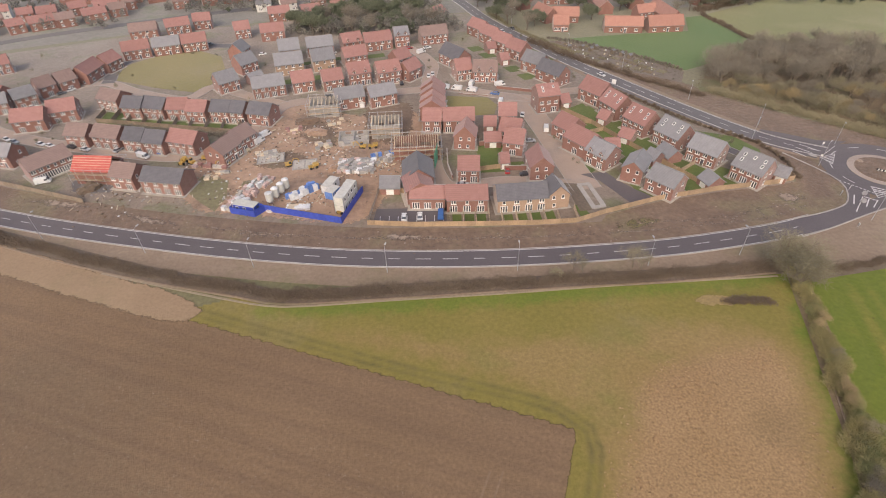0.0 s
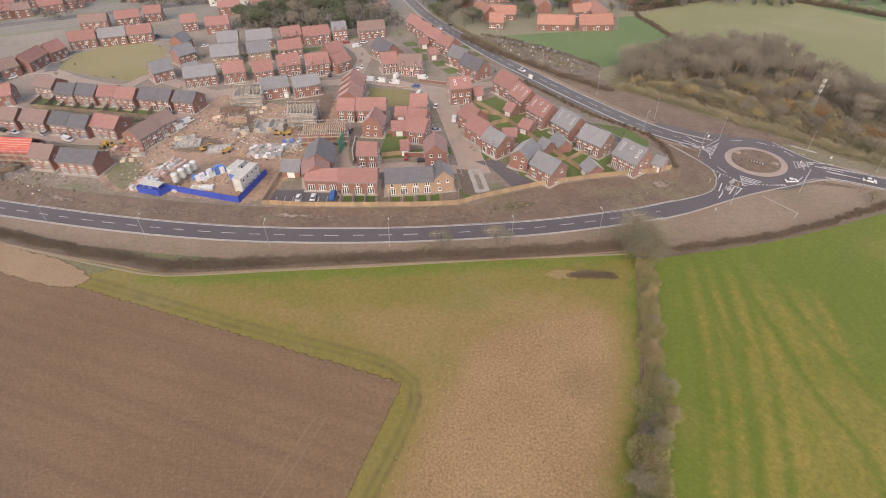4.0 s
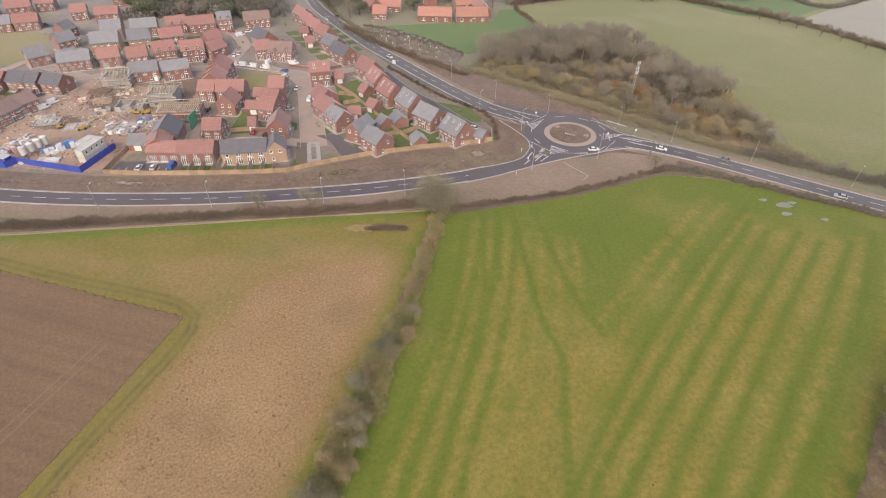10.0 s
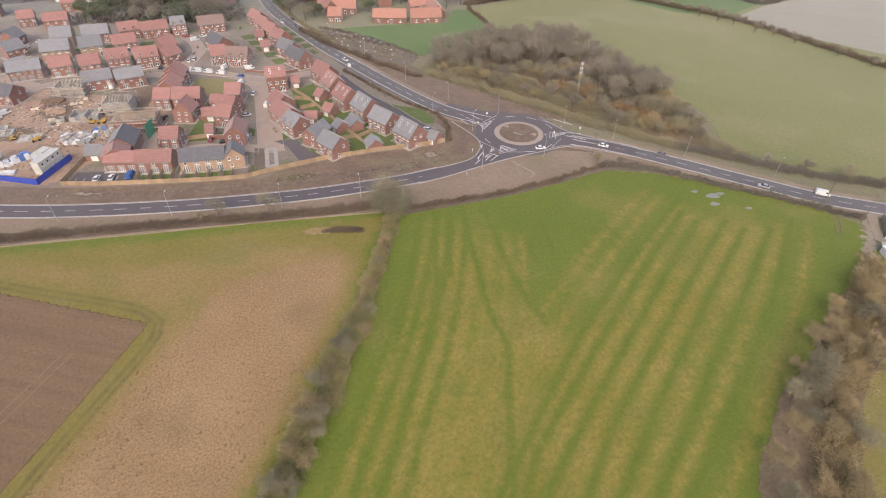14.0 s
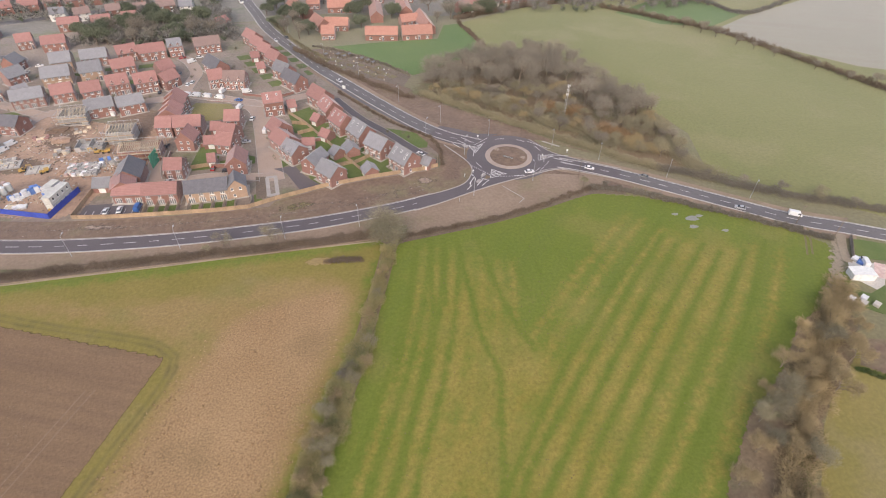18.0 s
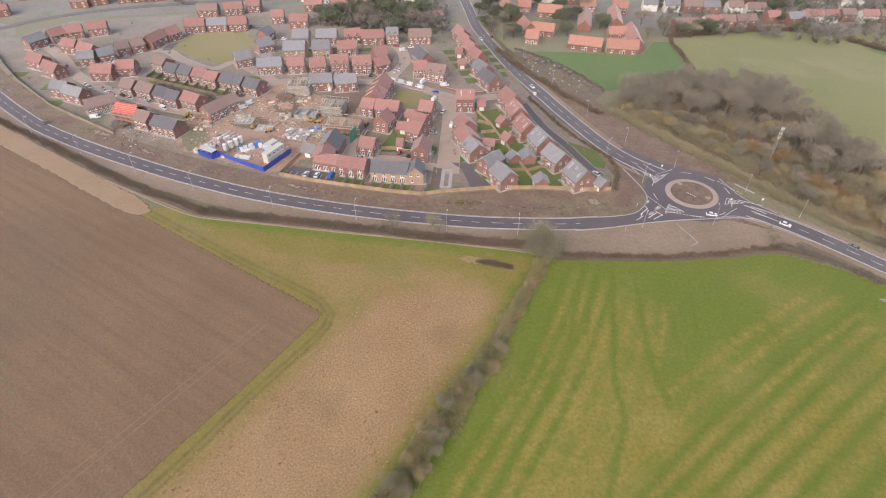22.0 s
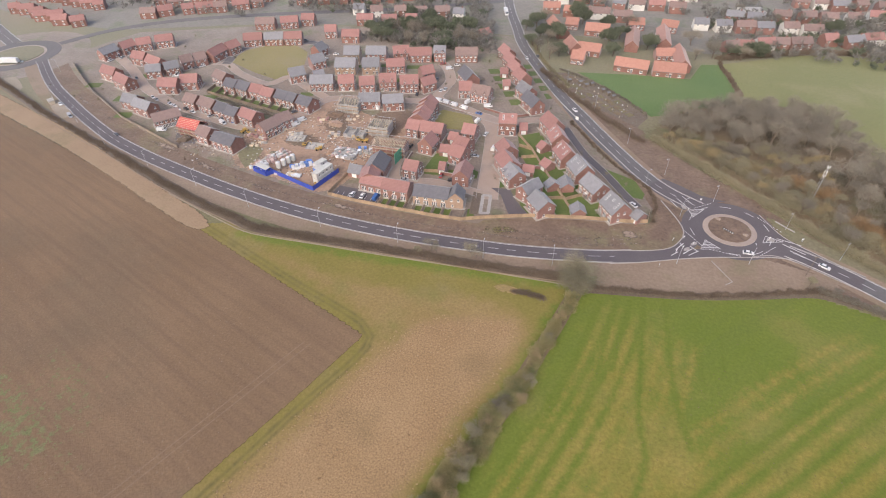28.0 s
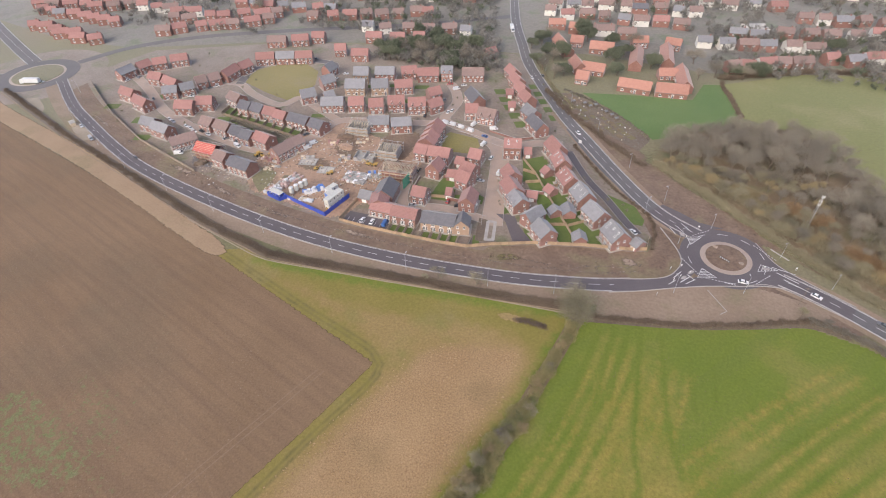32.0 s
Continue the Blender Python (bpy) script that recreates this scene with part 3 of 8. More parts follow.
field("field_ploughed", [(-420, 196), (-257.6, 149), (-166.5, 121.5), (-94, 97.2), (-59.8, 85.5), (-36, 76.7), (-10.6, 67.4), (11.9, 59.2), (21, 55.8), (24.4, 54.6), (23.4, 51), (14.2, 26), (-4, -20), (-30, -80), (-420, -80)], 0.10, "plough", [
    ("area", "weeds", [(-100.9, 5.6), (-82.7, 15.6), (-56.1, 10.6), (-36.5, -0.6), (-35.2, -10.3), (-67.5, -20.3)], 8.0, 0.47, 1.2, 0.4, 0.12),
    ("area", "weeds", [(-83.2, 24.1), (-61.6, 27.3), (-40.8, 22.0), (-35.3, 12.0), (-25.2, -9.1), (-38.1, -15.2)], 10.0, 0.33, 1.2, 0.4, 0.14),
    ("area", "verge", [(-300, 150), (-160, 112), (-60, 78), (10, 52), (8, 36), (-20, -60), (-300, -60)], 12.0, 0.24, 0.95, 1.3, 0.08),
    ], "bare brown ploughed field with fine harrow lines", 1.0, 0.9)
field("field_meadow", [(-66, 86), (-50, 92), (-40, 90.6), (-18, 90.4), (15.5, 92), (57, 94.5), (88, 96), (84, 78), (78, 56), (68, 24), (56, -6), (30, -80), (-90, -80), (-16, -10), (6, 54), (-48, 76)], 0.045, "meadow", [
    ("area", "straw_grass", [(-60, -80), (-30, -60), (8, 16), (22, 48), (20, 56), (8, 62), (-24, 74), (-44, 82), (-20, 84), (6, 80), (30, 82), (54, 84), (70, 82), (80, 70), (78, 54), (70, 36), (62, 16), (48, -16), (34, -70)], 9.0, 0.95, 0.7, 0.25, 0.45),
    ("area", "straw", [(-24, -76), (2, -14), (12.6, 10), (17.5, 24), (25.4, 44), (31, 55), (34, 64), (42, 71), (52, 75), (62, 77), (72, 77), (75, 66), (71.6, 53), (66.4, 38.9), (61, 22), (54, 3), (44, -25), (30, -78)], 9.0, 1.0, 0.55, 0.9, 0.38),
    ("lines", "lush", [[(-42, 88), (-18, 88), (15, 89.4), (57, 92), (84, 93), (80, 76), (76, 60), (70, 42), (63, 22), (51, -8)]], 2.7, 0.9, 0.8, 0.2, 0.42),
    ("area", "meadow", beside(RUT, 4.2) + beside(RUT, -1.0)[::-1], 2.4, 0.6, 0.6, 0.3, 0.45),
    ("lines", "rut", [beside(RUT, 1.4), beside(RUT, 3.2)], 0.55, 0.66, 0.75, 0.25, 0.4),
    ("lines", "rut", [[(70, 40), (63.5, 22), (54, -2)], [(68.6, 40), (62, 22), (52.4, -2)]], 0.4, 0.7, 0.6, 0.8, 0.35),
    ], "tan stubble and yellow-green winter meadow", 0.62)


def between(p, q):
    """Lines halfway between neighbours of the same length."""
    n = min(len(p), len(q))
    return [((p[i][0] + q[i][0]) / 2, (p[i][1] + q[i][1]) / 2) for i in range(n)]


SWATHE_EAST = [between(p, q) for p, q in zip(MOWN_EAST, MOWN_EAST[1:])] + [[(x + 4, y - 3.5) for x, y in MOWN_EAST[-1]], [(x - 4.5, y + 3.2) for x, y in MOWN_EAST[0]], [(x - 9, y + 6.4) for x, y in MOWN_EAST[0]]]
SWATHE_WEST = [[(x + o, y - 0.35 * o) for x, y in HEDGE_LINE] for o in (8.8, 13.2, 17.8, 22.5, 27, 31.5, 36)]
field("field_mown", [(84, 88), (92.8, 93.2), (121.8, 99), (142.5, 105), (162.5, 111), (179.2, 106.7), (198.9, 97.2), (218.8, 84.6), (231, 72.4), (226, 56), (182, 14), (162, -12), (136, -58), (40, -60), (57, 4), (68, 30), (77, 60)], 0.05, "lush", [
    ("area", "swathe", [(86, 86), (96, 90), (112, 88), (124, 74), (128, 58), (148, 70), (166, 84), (180, 98), (204, 90), (216, 74), (206, 57), (163, 20), (142, -5), (112, -54), (52, -56), (60, 2), (72, 30), (81, 58)], 22.0, 0.56, 0.9, 0.10, 0.5),
    ("lines", "swathe", SWATHE_WEST, 1.5, 0.6, 0.8, 0.35, 0.42),
    ("lines", "swathe", SWATHE_EAST, 1.8, 0.6, 0.8, 0.35, 0.42),
    ("area", "lush", [(80, 84), (92, 96), (162, 114), (236, 74), (216, 60), (198, 74), (160, 86), (126, 70), (104, 74), (90, 70)], 16.0, 0.85, 0.6, 0.1, 0.5),
    ("lines", "stripe", MOWN_EAST, 1.15, 0.80, 0.7, 0.4, 0.42),
    ("lines", "stripe", MOWN_WEST, 1.1, 0.78, 0.7, 0.4, 0.42),
    ("lines", "stripe", MOWN_HEDGE, 0.95, 0.70, 0.7, 0.3, 0.42),
    ("lines", "stripe", MOWN_FAINT, 0.9, 0.62, 0.6, 0.4, 0.42),
    ("area", "tuft", [(90, 84), (150, 96), (190, 96), (214, 72), (166, 24), (140, -10), (110, -54), (52, -56), (60, 2), (76, 40)], 14.0, 0.2, 0.98, 0.9, 0.04),
    ], "green grass field with long pale mown swathes", 0.8)
for off in (0.0, -2.3):
    strip("tramline", [(9.5 + off, 46.5), (-2 + off, 19.4), (-13.8 + off, -8.3), (-24 + off, -32)], -0.2, 0.2, 0.11, M["tramline"], "pale tractor wheel line across the ploughed soil", "track")
patch("field_pale", [(215, 122), (222, 150), (205, 212), (196, 232), (178, 252), (154, 262), (146, 303), (193, 329), (242, 337), (420, 380), (700, 250), (640, -60), (330, 42), (270, 78)], 0.05, M["pale_field"], "wide pale green winter pasture", "field", soft=False)
patch("field_dark", [(66.3, 271), (95, 275), (128.5, 277.2), (135.4, 300), (145.1, 302), (152.6, 258.2), (126.3, 235.6), (108.1, 226), (87.6, 251)], 0.07, M["dark_grass"], "dark green pasture behind the barns", "field", soft=False)
patch("allotment_ground", [(50, 268), (60, 268), (77.4, 258.8), (106.7, 224.4), (101.6, 212.7), (73.8, 233.9)], 0.09, M["scrub"], "dark dug allotment plots with litter", "ground", soft=False)
patch("estate_ground", [(-262, 205), (-240, 190), (-205, 169), (-165, 148), (-120, 130), (-84, 121), (-45, 113.5), (-2, 109), (41, 109.6), (66, 112), (92, 117), (108, 123.5), (118, 133), (119, 150), (104, 166), (84, 196), (64, 229), (44, 262), (18, 318), (-60, 316), (-150, 300), (-240, 262)], 0.03, M["estate"], "dusty bare plots round the new houses", "ground", soft=False)
soft_patch("site_ground", [(-74, 127), (-29, 119), (-21, 121), (-10, 140), (-3, 150), (2, 172), (-10, 196), (-30, 192), (-62, 206), (-84, 166), (-86, 142)], 0.08, "site", "churned orange-brown mud of a building site", "ground", 5.0, 1.5)
patch("junction_ground", [(92, 110), (120, 108), (150, 114), (176, 111), (186, 116), (186, 128), (160, 152), (140, 170), (112, 184), (98, 184), (104, 160), (112, 142), (104, 124)], 0.035, M["earth"], "bare brown earth round the junction", "ground", soft=False)
soft_patch("roundabout_verge", [(92, 110), (104, 116), (124, 124), (150, 127), (172, 121), (170, 114), (164, 110.6), (142.5, 104.4), (121.8, 98.6), (94, 94)], 0.09, "verge", "bare sandy verge beside the roundabout", "ground", 1.6, 1.0)
soft_patch("verge_east", [(156, 160), (144, 170), (130, 182), (116, 196), (100, 218), (82, 244), (68, 262), (58, 252), (72, 226), (88, 202), (106, 178), (120, 164), (140, 156)], 0.06, "earth", "bare brown verge between the main road and the wood", "ground", 2.5, 1.5)
soft_patch("verge_east", [(150, 156), (160, 150), (176, 139), (200, 122), (226, 104), (260, 84), (300, 60), (296, 52), (255, 76), (222, 96), (196, 112), (172, 128), (156, 142)], 0.062, "ground", "rough olive verge along the main road", "ground", 2.5, 1.5)
patch("bare_strip", [(40, 111), (46.8, 121.4), (63.4, 127.2), (82.7, 131.4), (102.3, 134.2), (108.8, 136), (111, 143), (117, 139), (114, 131), (106, 121), (92, 114.5), (66, 110.5)], 0.056, M["earth"], "churned brown earth between the fence and the road", "ground", soft=False)
strip("verge_south", [(-268, 204), (-250, 190.5), (-222, 171.8), (-180.5, 149.6), (-144.4, 133), (-100, 119.6), (-66.8, 112.2), (-24.4, 105.6), (19.9, 104), (63.5, 106.9), (96, 113)], -10.5, 0, 0.06, M["verge"], "sandy bare verge along the new road", "verge")
strip("verge_north", [(-268, 204), (-250, 190.5), (-222, 171.8), (-180.5, 149.6), (-144.4, 133), (-100, 119.6), (-66.8, 112.2), (-24.4, 105.6), (19.9, 104), (63.5, 106.9), (96, 113)], 0, 13.2, 0.05, M["earth"], "bare brown verge along the new road", "verge")
strip("scrub_strip", [(-292, 182), (-196, 143.6), (-130, 120.6), (-78, 102.2), (-51, 94.8), (-39, 91.4), (-18.6, 92.2), (8.8, 93.4), (29.7, 94.4), (57.9, 95.6), (84, 97.8)], -2.6, 2.6, 0.10, M["scrub"], "dark bramble litter under the roadside hedge", "ground")
strip("scrub_strip", [(90, 94), (121.8, 100), (142.5, 106), (162.5, 112.4), (176, 110.5)], -1.6, 1.6, 0.10, M["scrub"], "dark litter under the field hedge", "ground")
strip("field_track", [(-88, 102), (-56, 92.4), (-42.7, 88.9), (-33, 88.4), (-11.7, 89.6), (15.5, 90.9), (43, 92.6), (82, 94.3)], -0.26, 0.26, 0.14, M["track"], "pale worn path below the hedge", "track")
soft_patch("headland_strip", [(-300, 178), (-267, 165), (-183, 139), (-122.5, 117), (-80, 101), (-62, 93.5), (-55, 87), (-60, 82.8), (-80, 88), (-122.5, 104), (-183, 124.6), (-267, 149.6), (-300, 160)], 0.12, "headland", "pale tan headland beside the ploughed field", "track", 3.2, 0.8, 1.0, 0.55, 0.3, 0.14)
soft_patch("weedy_hollow", [(57.3, 87.3), (61.3, 89.2), (67.9, 88.6), (67.8, 84.2), (60.0, 84.3)], 0.16, "straw_grass", "pale dead grass in the meadow hollow", "ground", 1.5, 0.6)
for px, py, r in ((193, 92, 2.4), (188, 95, 1.2), (201, 84, 1.2), (191, 87.5, 1.6), (196, 93, 1.3)):
    patch("puddle", [(px + r * math.cos(a) * (1 + 0.35 * math.sin(3 * a + px)), py + 0.6 * r * math.sin(a)) for a in [i * 0.7 for i in range(9)]], 0.14, M["puddle"], "shallow rain puddle on the grass", "puddle")


def road(name, pts, half, material, label, kerbs=True, edge=0.3, centre=(6.0, 3.0), z=0.12):
    ob = strip(name, pts, -half, half, z, material, label, "road")
    line = smooth_line(pts, 3.0)
    if kerbs:
        for s in (-1, 1):
            bm = bmesh.new()
            ribbon(bm, line, s * half + (0 if s > 0 else -0.2), s * half + (0.2 if s > 0 else 0), -0.3, z + 0.12)
            tagged(link_mesh("kerb", bm, M["kerb"]), "pale concrete kerb along the road edge", "kerb", kind="structure")
    if edge:
        for s in (-1, 1):
            bm = bmesh.new()
            ribbon(bm, line, s * (half - edge) - 0.09, s * (half - edge) + 0.09, z - 0.01, z + 0.02)
            tagged(link_mesh("edge_line", bm, M["line"]), "continuous white edge line", "road marking", kind="structure")
    if centre:
        dash, gap = centre
        fine = smooth_line(pts, 1.0)
        run, i = 0.0, 0
        lengths = [0.0]
        for a, b in zip(fine, fine[1:]):
            lengths.append(lengths[-1] + (b - a).length)
        at = 2.0
        while at + dash < lengths[-1]:
            seg = [p for p, l in zip(fine, lengths) if at <= l <= at + dash]
            if len(seg) > 1:
                bm = bmesh.new()
                ribbon(bm, seg, -0.08, 0.08, z - 0.01, z + 0.02)
                part("centre_dash", bm, M["line"], ob)
            at += dash + gap
    return ob


road("road_1", ROAD_W, 3.35, M["asphalt"], "new dark asphalt relief road with white lines", centre=(4.6, 2.8))
road("road_2", ROAD_N, 3.6, M["old_asphalt"], "worn grey main road curving north", centre=(4.6, 2.8), z=0.13)
road("road_3", ROAD_E, 3.6, M["old_asphalt"], "worn grey main road leading east", centre=(4.6, 2.8), z=0.13)


for line in (ROAD_N[:6], ROAD_E[:6]):
    for a, b in ((-6.2, -3.8), (3.8, 6.4)):
        strip("road_shoulder", line, a, b, 0.10, M["verge"], "narrow bare tan shoulder of the main road", "verge")


def disc(name, c, r0, r1, z, material, label, category, parent=None, a0=0.0, a1=6.28319, n=64, base=-0.3):
    bm = bmesh.new()
    line = [c + Vector((math.cos(a0 + (a1 - a0) * i / n), math.sin(a0 + (a1 - a0) * i / n), 0)) * r1 for i in range(n + 1)]
    rows = []
    for p in line:
        q = c + (p - c) * (r0 / r1)
        rows.append([bm.verts.new((p.x, p.y, z)), bm.verts.new((q.x, q.y, z)), bm.verts.new((q.x, q.y, base)), bm.verts.new((p.x, p.y, base))])
    for r, q in zip(rows, rows[1:]):
        for i in range(4):
            j = (i + 1) % 4
            if (r[i].co - r[j].co).length > 1e-4:
                try:
                    bm.faces.new((r[j], r[i], q[i], q[j]))
                except ValueError:
                    pass
    bmesh.ops.remove_doubles(bm, verts=bm.verts, dist=1e-4)
    bmesh.ops.recalc_face_normals(bm, faces=bm.faces)
    ob = link_mesh(name, bm, material, parent)
    return tagged(ob, label, category, kind="structure") if parent is None else ob


disc("roundabout_carriageway", RB, 0.0, 17.2, 0.15, M["asphalt"], "dark asphalt ring of the roundabout", "road")
disc("roundabout_apron", RB, 7.6, 9.6, 0.26, M["overrun"], "pale stone overrun ring round the island", "kerb")
disc("roundabout_island", RB, 0.0, 7.6, 0.42, M["earth"], "bare brown earth island of the roundabout", "ground")
disc("junction_ground", RBW, 0.0, 44.0, 0.055, M["estate"], "bare sandy ground round the western roundabout", "ground")
disc("roundabout_carriageway", RBW, 0.0, 26.0, 0.15, M["old_asphalt"], "grey asphalt ring of the western roundabout", "road")
disc("roundabout_apron", RBW, 15.8, 17.4, 0.26, M["overrun"], "pale stone overrun ring round the island", "kerb")
disc("roundabout_island", RBW, 0.0, 15.8, 0.42, M["ground"], "brown grassy island of the western roundabout", "ground")
road("road_4", [(-312, 222), (-340, 236), (-390, 262), (-460, 300)], 4.8, M["old_asphalt"], "grey road leaving the western roundabout", z=0.13)
road("road_5", [(-316, 196), (-360, 190), (-420, 188), (-520, 190)], 4.8, M["old_asphalt"], "grey road leaving the western roundabout", z=0.13)
road("road_6", [(-280, 230), (-262, 262), (-225, 292), (-160, 322), (-80, 352), (0, 392)], 3.4, M["old_asphalt"], "grey road behind the estate", kerbs=False, edge=0, centre=None, z=0.11)

# flared entries
SOUTH_KERB = [(96.0, 109.1), (106.6, 112.8), (120.1, 118.5), (131.4, 122.6), (143.9, 126.1), (151.7, 128.4), (158.8, 129.0)]
WEST_KERB = [(97.9, 117.0), (108.7, 120.0), (116.3, 123.5), (120.0, 128.6), (121.6, 134.0), (120.0, 140.8), (113.3, 153.3)]
patch("road_flare", SOUTH_KERB + [(156.3, 134.8), (137.5, 131.5), (123.7, 124.7), (108.2, 115.9), (97.5, 111.2)], 0.142, M["asphalt"], "dark asphalt flare of the roundabout entry", "road", soft=False)
patch("road_flare", WEST_KERB[:-1] + [(128.1, 143.1), (128.0, 131.7), (122.8, 122.1), (107.3, 115.3), (97.0, 111.8)], 0.146, M["asphalt"], "dark asphalt flare of the roundabout entry", "road", soft=False)
for line in (SOUTH_KERB, WEST_KERB):
    strip("kerb", line, -0.15, 0.2, 0.26, M["kerb"], "pale concrete kerb along the road edge", "kerb", step=2)
patch("road_flare", [(122, 149), (133, 157), (138, 159.5), (129, 161), (114, 170), (107.6, 162.6)], 0.138, M["asphalt"], "dark asphalt flare of the roundabout entry", "road")
EAST_SOUTH = [(145.0, 127.0), (151.8, 129.4), (158.1, 128.2), (163.6, 125.8), (177.3, 118.5)]
EAST_NORTH = [(180.5, 126.2), (167.7, 133.8), (156.8, 141.8), (150.1, 153.5)]
patch("road_flare", EAST_SOUTH + EAST_NORTH + [(143.7, 139.0)], 0.138, M["asphalt"], "dark asphalt flare of the roundabout entry", "road", soft=False)
for line in (EAST_SOUTH, EAST_NORTH):
    strip("kerb", line, -0.12, 0.14, 0.24, M["kerb"], "pale concrete kerb along the road edge", "kerb", step=2)


# ---- streets, drives, lawns ----
def street(name, pts, half, label, material="paving", z=0.09):
    ob = strip(name, pts, -half, half, z, M[material], label, "road", step=3)
    line = smooth_line(pts, 3.0)
    for s in (-1, 1):
        bm = bmesh.new()
        ribbon(bm, line, s * half + (0 if s > 0 else -0.15), s * half + (0.15 if s > 0 else 0), -0.3, z + 0.09)
        part("kerb", bm, M["kerb"], ob)
    return ob


street("street_1", [(44.5, 135), (43.4, 141), (40.5, 159.3), (36.5, 182.9), (33, 196), (26.5, 203.8)], 4.5, "buff block-paved estate street")
street("street_2", [(64, 209), (50, 206.4), (40, 201), (26.5, 204.2), (12.9, 210.4), (2.2, 214.2), (-4, 219), (-3.5, 230), (-3, 241.5), (-9, 256), (-15, 264)], 3.0, "buff block-paved estate street", z=0.10)
street("street_3", [(40, 138), (26.5, 140.6), (17.6, 140.6), (8.6, 138.8), (2, 139), (-1.6, 149), (-2.4, 163)], 2.4, "buff block-paved mews", z=0.11)
street("street_4", [(-222.7, 221.7), (-198, 206.3), (-170.5, 186.3), (-145.6, 175.3), (-121.6, 168.4), (-95.6, 162), (-81.3, 162.6), (-72, 169.8), (-66.4, 184), (-61.3, 201.2), (-40, 207), (-12, 212), (-2, 214)], 3.0, "pale dusty estate street", z=0.12)
street("street_5", [(-61.3, 201.2), (-82, 213), (-97, 222), (-105, 210), (-128, 218), (-146, 229), (-160, 226)], 2.6, "pale dusty estate street", z=0.115)
street("street_6", [(-146, 229), (-150, 252), (-136, 268), (-118, 274), (-100, 272), (-96, 262)], 2.8, "grey street round the green", "old_asphalt", z=0.125)
street("drive_1", [(68, 203), (72.5, 194), (80, 180.4), (90.3, 166.6), (98.6, 153.8), (104.4, 146.1)], 1.8, "black tarmac private drive", "asphalt", z=0.105)
strip("footpath_1", [(64, 226), (71, 214), (82, 196), (96, 177), (104, 166.6)], -0.9, 0.9, 0.11, M["old_asphalt"], "narrow grey footpath along the road", "path")
patch("forecourt_1", [(44.2, 143.4), (52.2, 144.7), (55.4, 138.6), (58.8, 134.0), (63.4, 129.2), (55.5, 126.9), (49.3, 139.5)], 0.10, M["asphalt"], "black tarmac forecourt", "drive", soft=False)
patch("car_park", [(-19.2, 127.4), (1.4, 127.2), (1.2, 120.0), (-19.8, 120.6)], 0.10, M["asphalt"], "black tarmac parking court with white bays", "car park", soft=False)
for i in range(8):
    bm = bmesh.new()
    box(bm, -17.9 + 2.6 * i, 120.6, 0.09, -17.76 + 2.6 * i, 123.6, 0.125)
    tagged(link_mesh("bay_line", bm, M["line"]), "white parking bay line", "road marking", kind="structure")
patch("road_bed", [(37.9, 138.6), (42, 138), (43.2, 124), (39.8, 123.6)], 0.12, M["scrub"], "dark dug trench of an unfinished road", "road", soft=False)
for a, b in (((42.3, 137.2), (44.2, 124.8)), ((45.4, 137.6), (47.2, 125.9)), ((42.0, 137.2), (45.8, 137.7)), ((43.8, 125.0), (47.6, 126.0))):
    strip("concrete_footing", [a, ((a[0] + b[0]) / 2, (a[1] + b[1]) / 2), b], -0.7, 0.7, 0.24 if abs(a[1] - b[1]) > 5 else 0.25, M["kerb"], "fresh pale concrete footing of the street", "kerb")

LAWN = "small green garden lawn behind new houses"


def lawn(*pts, label=LAWN, material="lawn", z=0.075):
    patch("lawn", pts, z, M[material], label, "lawn", soft=False)


lawn((57.2, 139.8), (61.2, 136.6), (64.6, 130.2), (62.9, 129.5), (58.6, 134.4), label="small green front lawn beside a black drive", z=0.108)
GARDEN = "green garden grass between the backs of the houses"
lawn((49, 186), (58, 193), (66, 178), (74, 164), (84, 150), (98, 139), (106, 137.2), (102, 136), (82, 133), (66, 130), (70, 141), (63, 151), (55, 166), (50, 176), label=GARDEN, z=0.062)
lawn((11.5, 146), (22, 146.4), (21.6, 163), (13, 164.6), label=GARDEN, z=0.062)
lawn((-132, 199), (-76, 187.2), (-75, 178.4), (-131.6, 190), label=GARDEN, z=0.062)
lawn((46.9, 189), (56.2, 195.5), (59.1, 186), (48.8, 181.1))
lawn((48.9, 179.1), (55.9, 182.1), (59.4, 175), (50.9, 170.8))
lawn((58.3, 176.2), (64.9, 182.5), (67.6, 177.3), (61.4, 170.8))
lawn((64.8, 162.7), (71, 168.8), (73.4, 160.9), (69.6, 153))
lawn((71.5, 148.5), (79.8, 156.3), (84, 149.3), (76.2, 143.5))
lawn((82.1, 133.4), (88.5, 142), (96.2, 137.6), (85.4, 132.9))
lawn((67.5, 135.6), (76.8, 141.7), (80.7, 132.5), (71, 130.2))
lawn((64.4, 146.5), (69.4, 151), (72.4, 146), (67.6, 142.2))
lawn((57.5, 150), (65.1, 157.3), (67.3, 151.5), (60.5, 147.5))
lawn((83.5, 177), (88.8, 171.4), (102.4, 165.2), (106.8, 156), (106, 152.2), (99.9, 152.4), (93.4, 161.4), label="rough green amenity grass beside the drive")
lawn((97.4, 137.5), (106.8, 142.7), (107.6, 137.9), (99.8, 135.6))
lawn((11.6, 161.7), (17.7, 163), (20.8, 156.1), (14, 152.8))
lawn((12.7, 151.1), (18.7, 151.4), (19.4, 147.5), (12.9, 147))
lawn((22.6, 152), (27.1, 152.4), (28.1, 147.3), (23.6, 146.9))
lawn((33.3, 155.1), (36, 153.7), (36.6, 148.6), (34.6, 147.9))
lawn((44.2, 146.2), (45.8, 152.7), (50.5, 146.7), (47.3, 143.7))
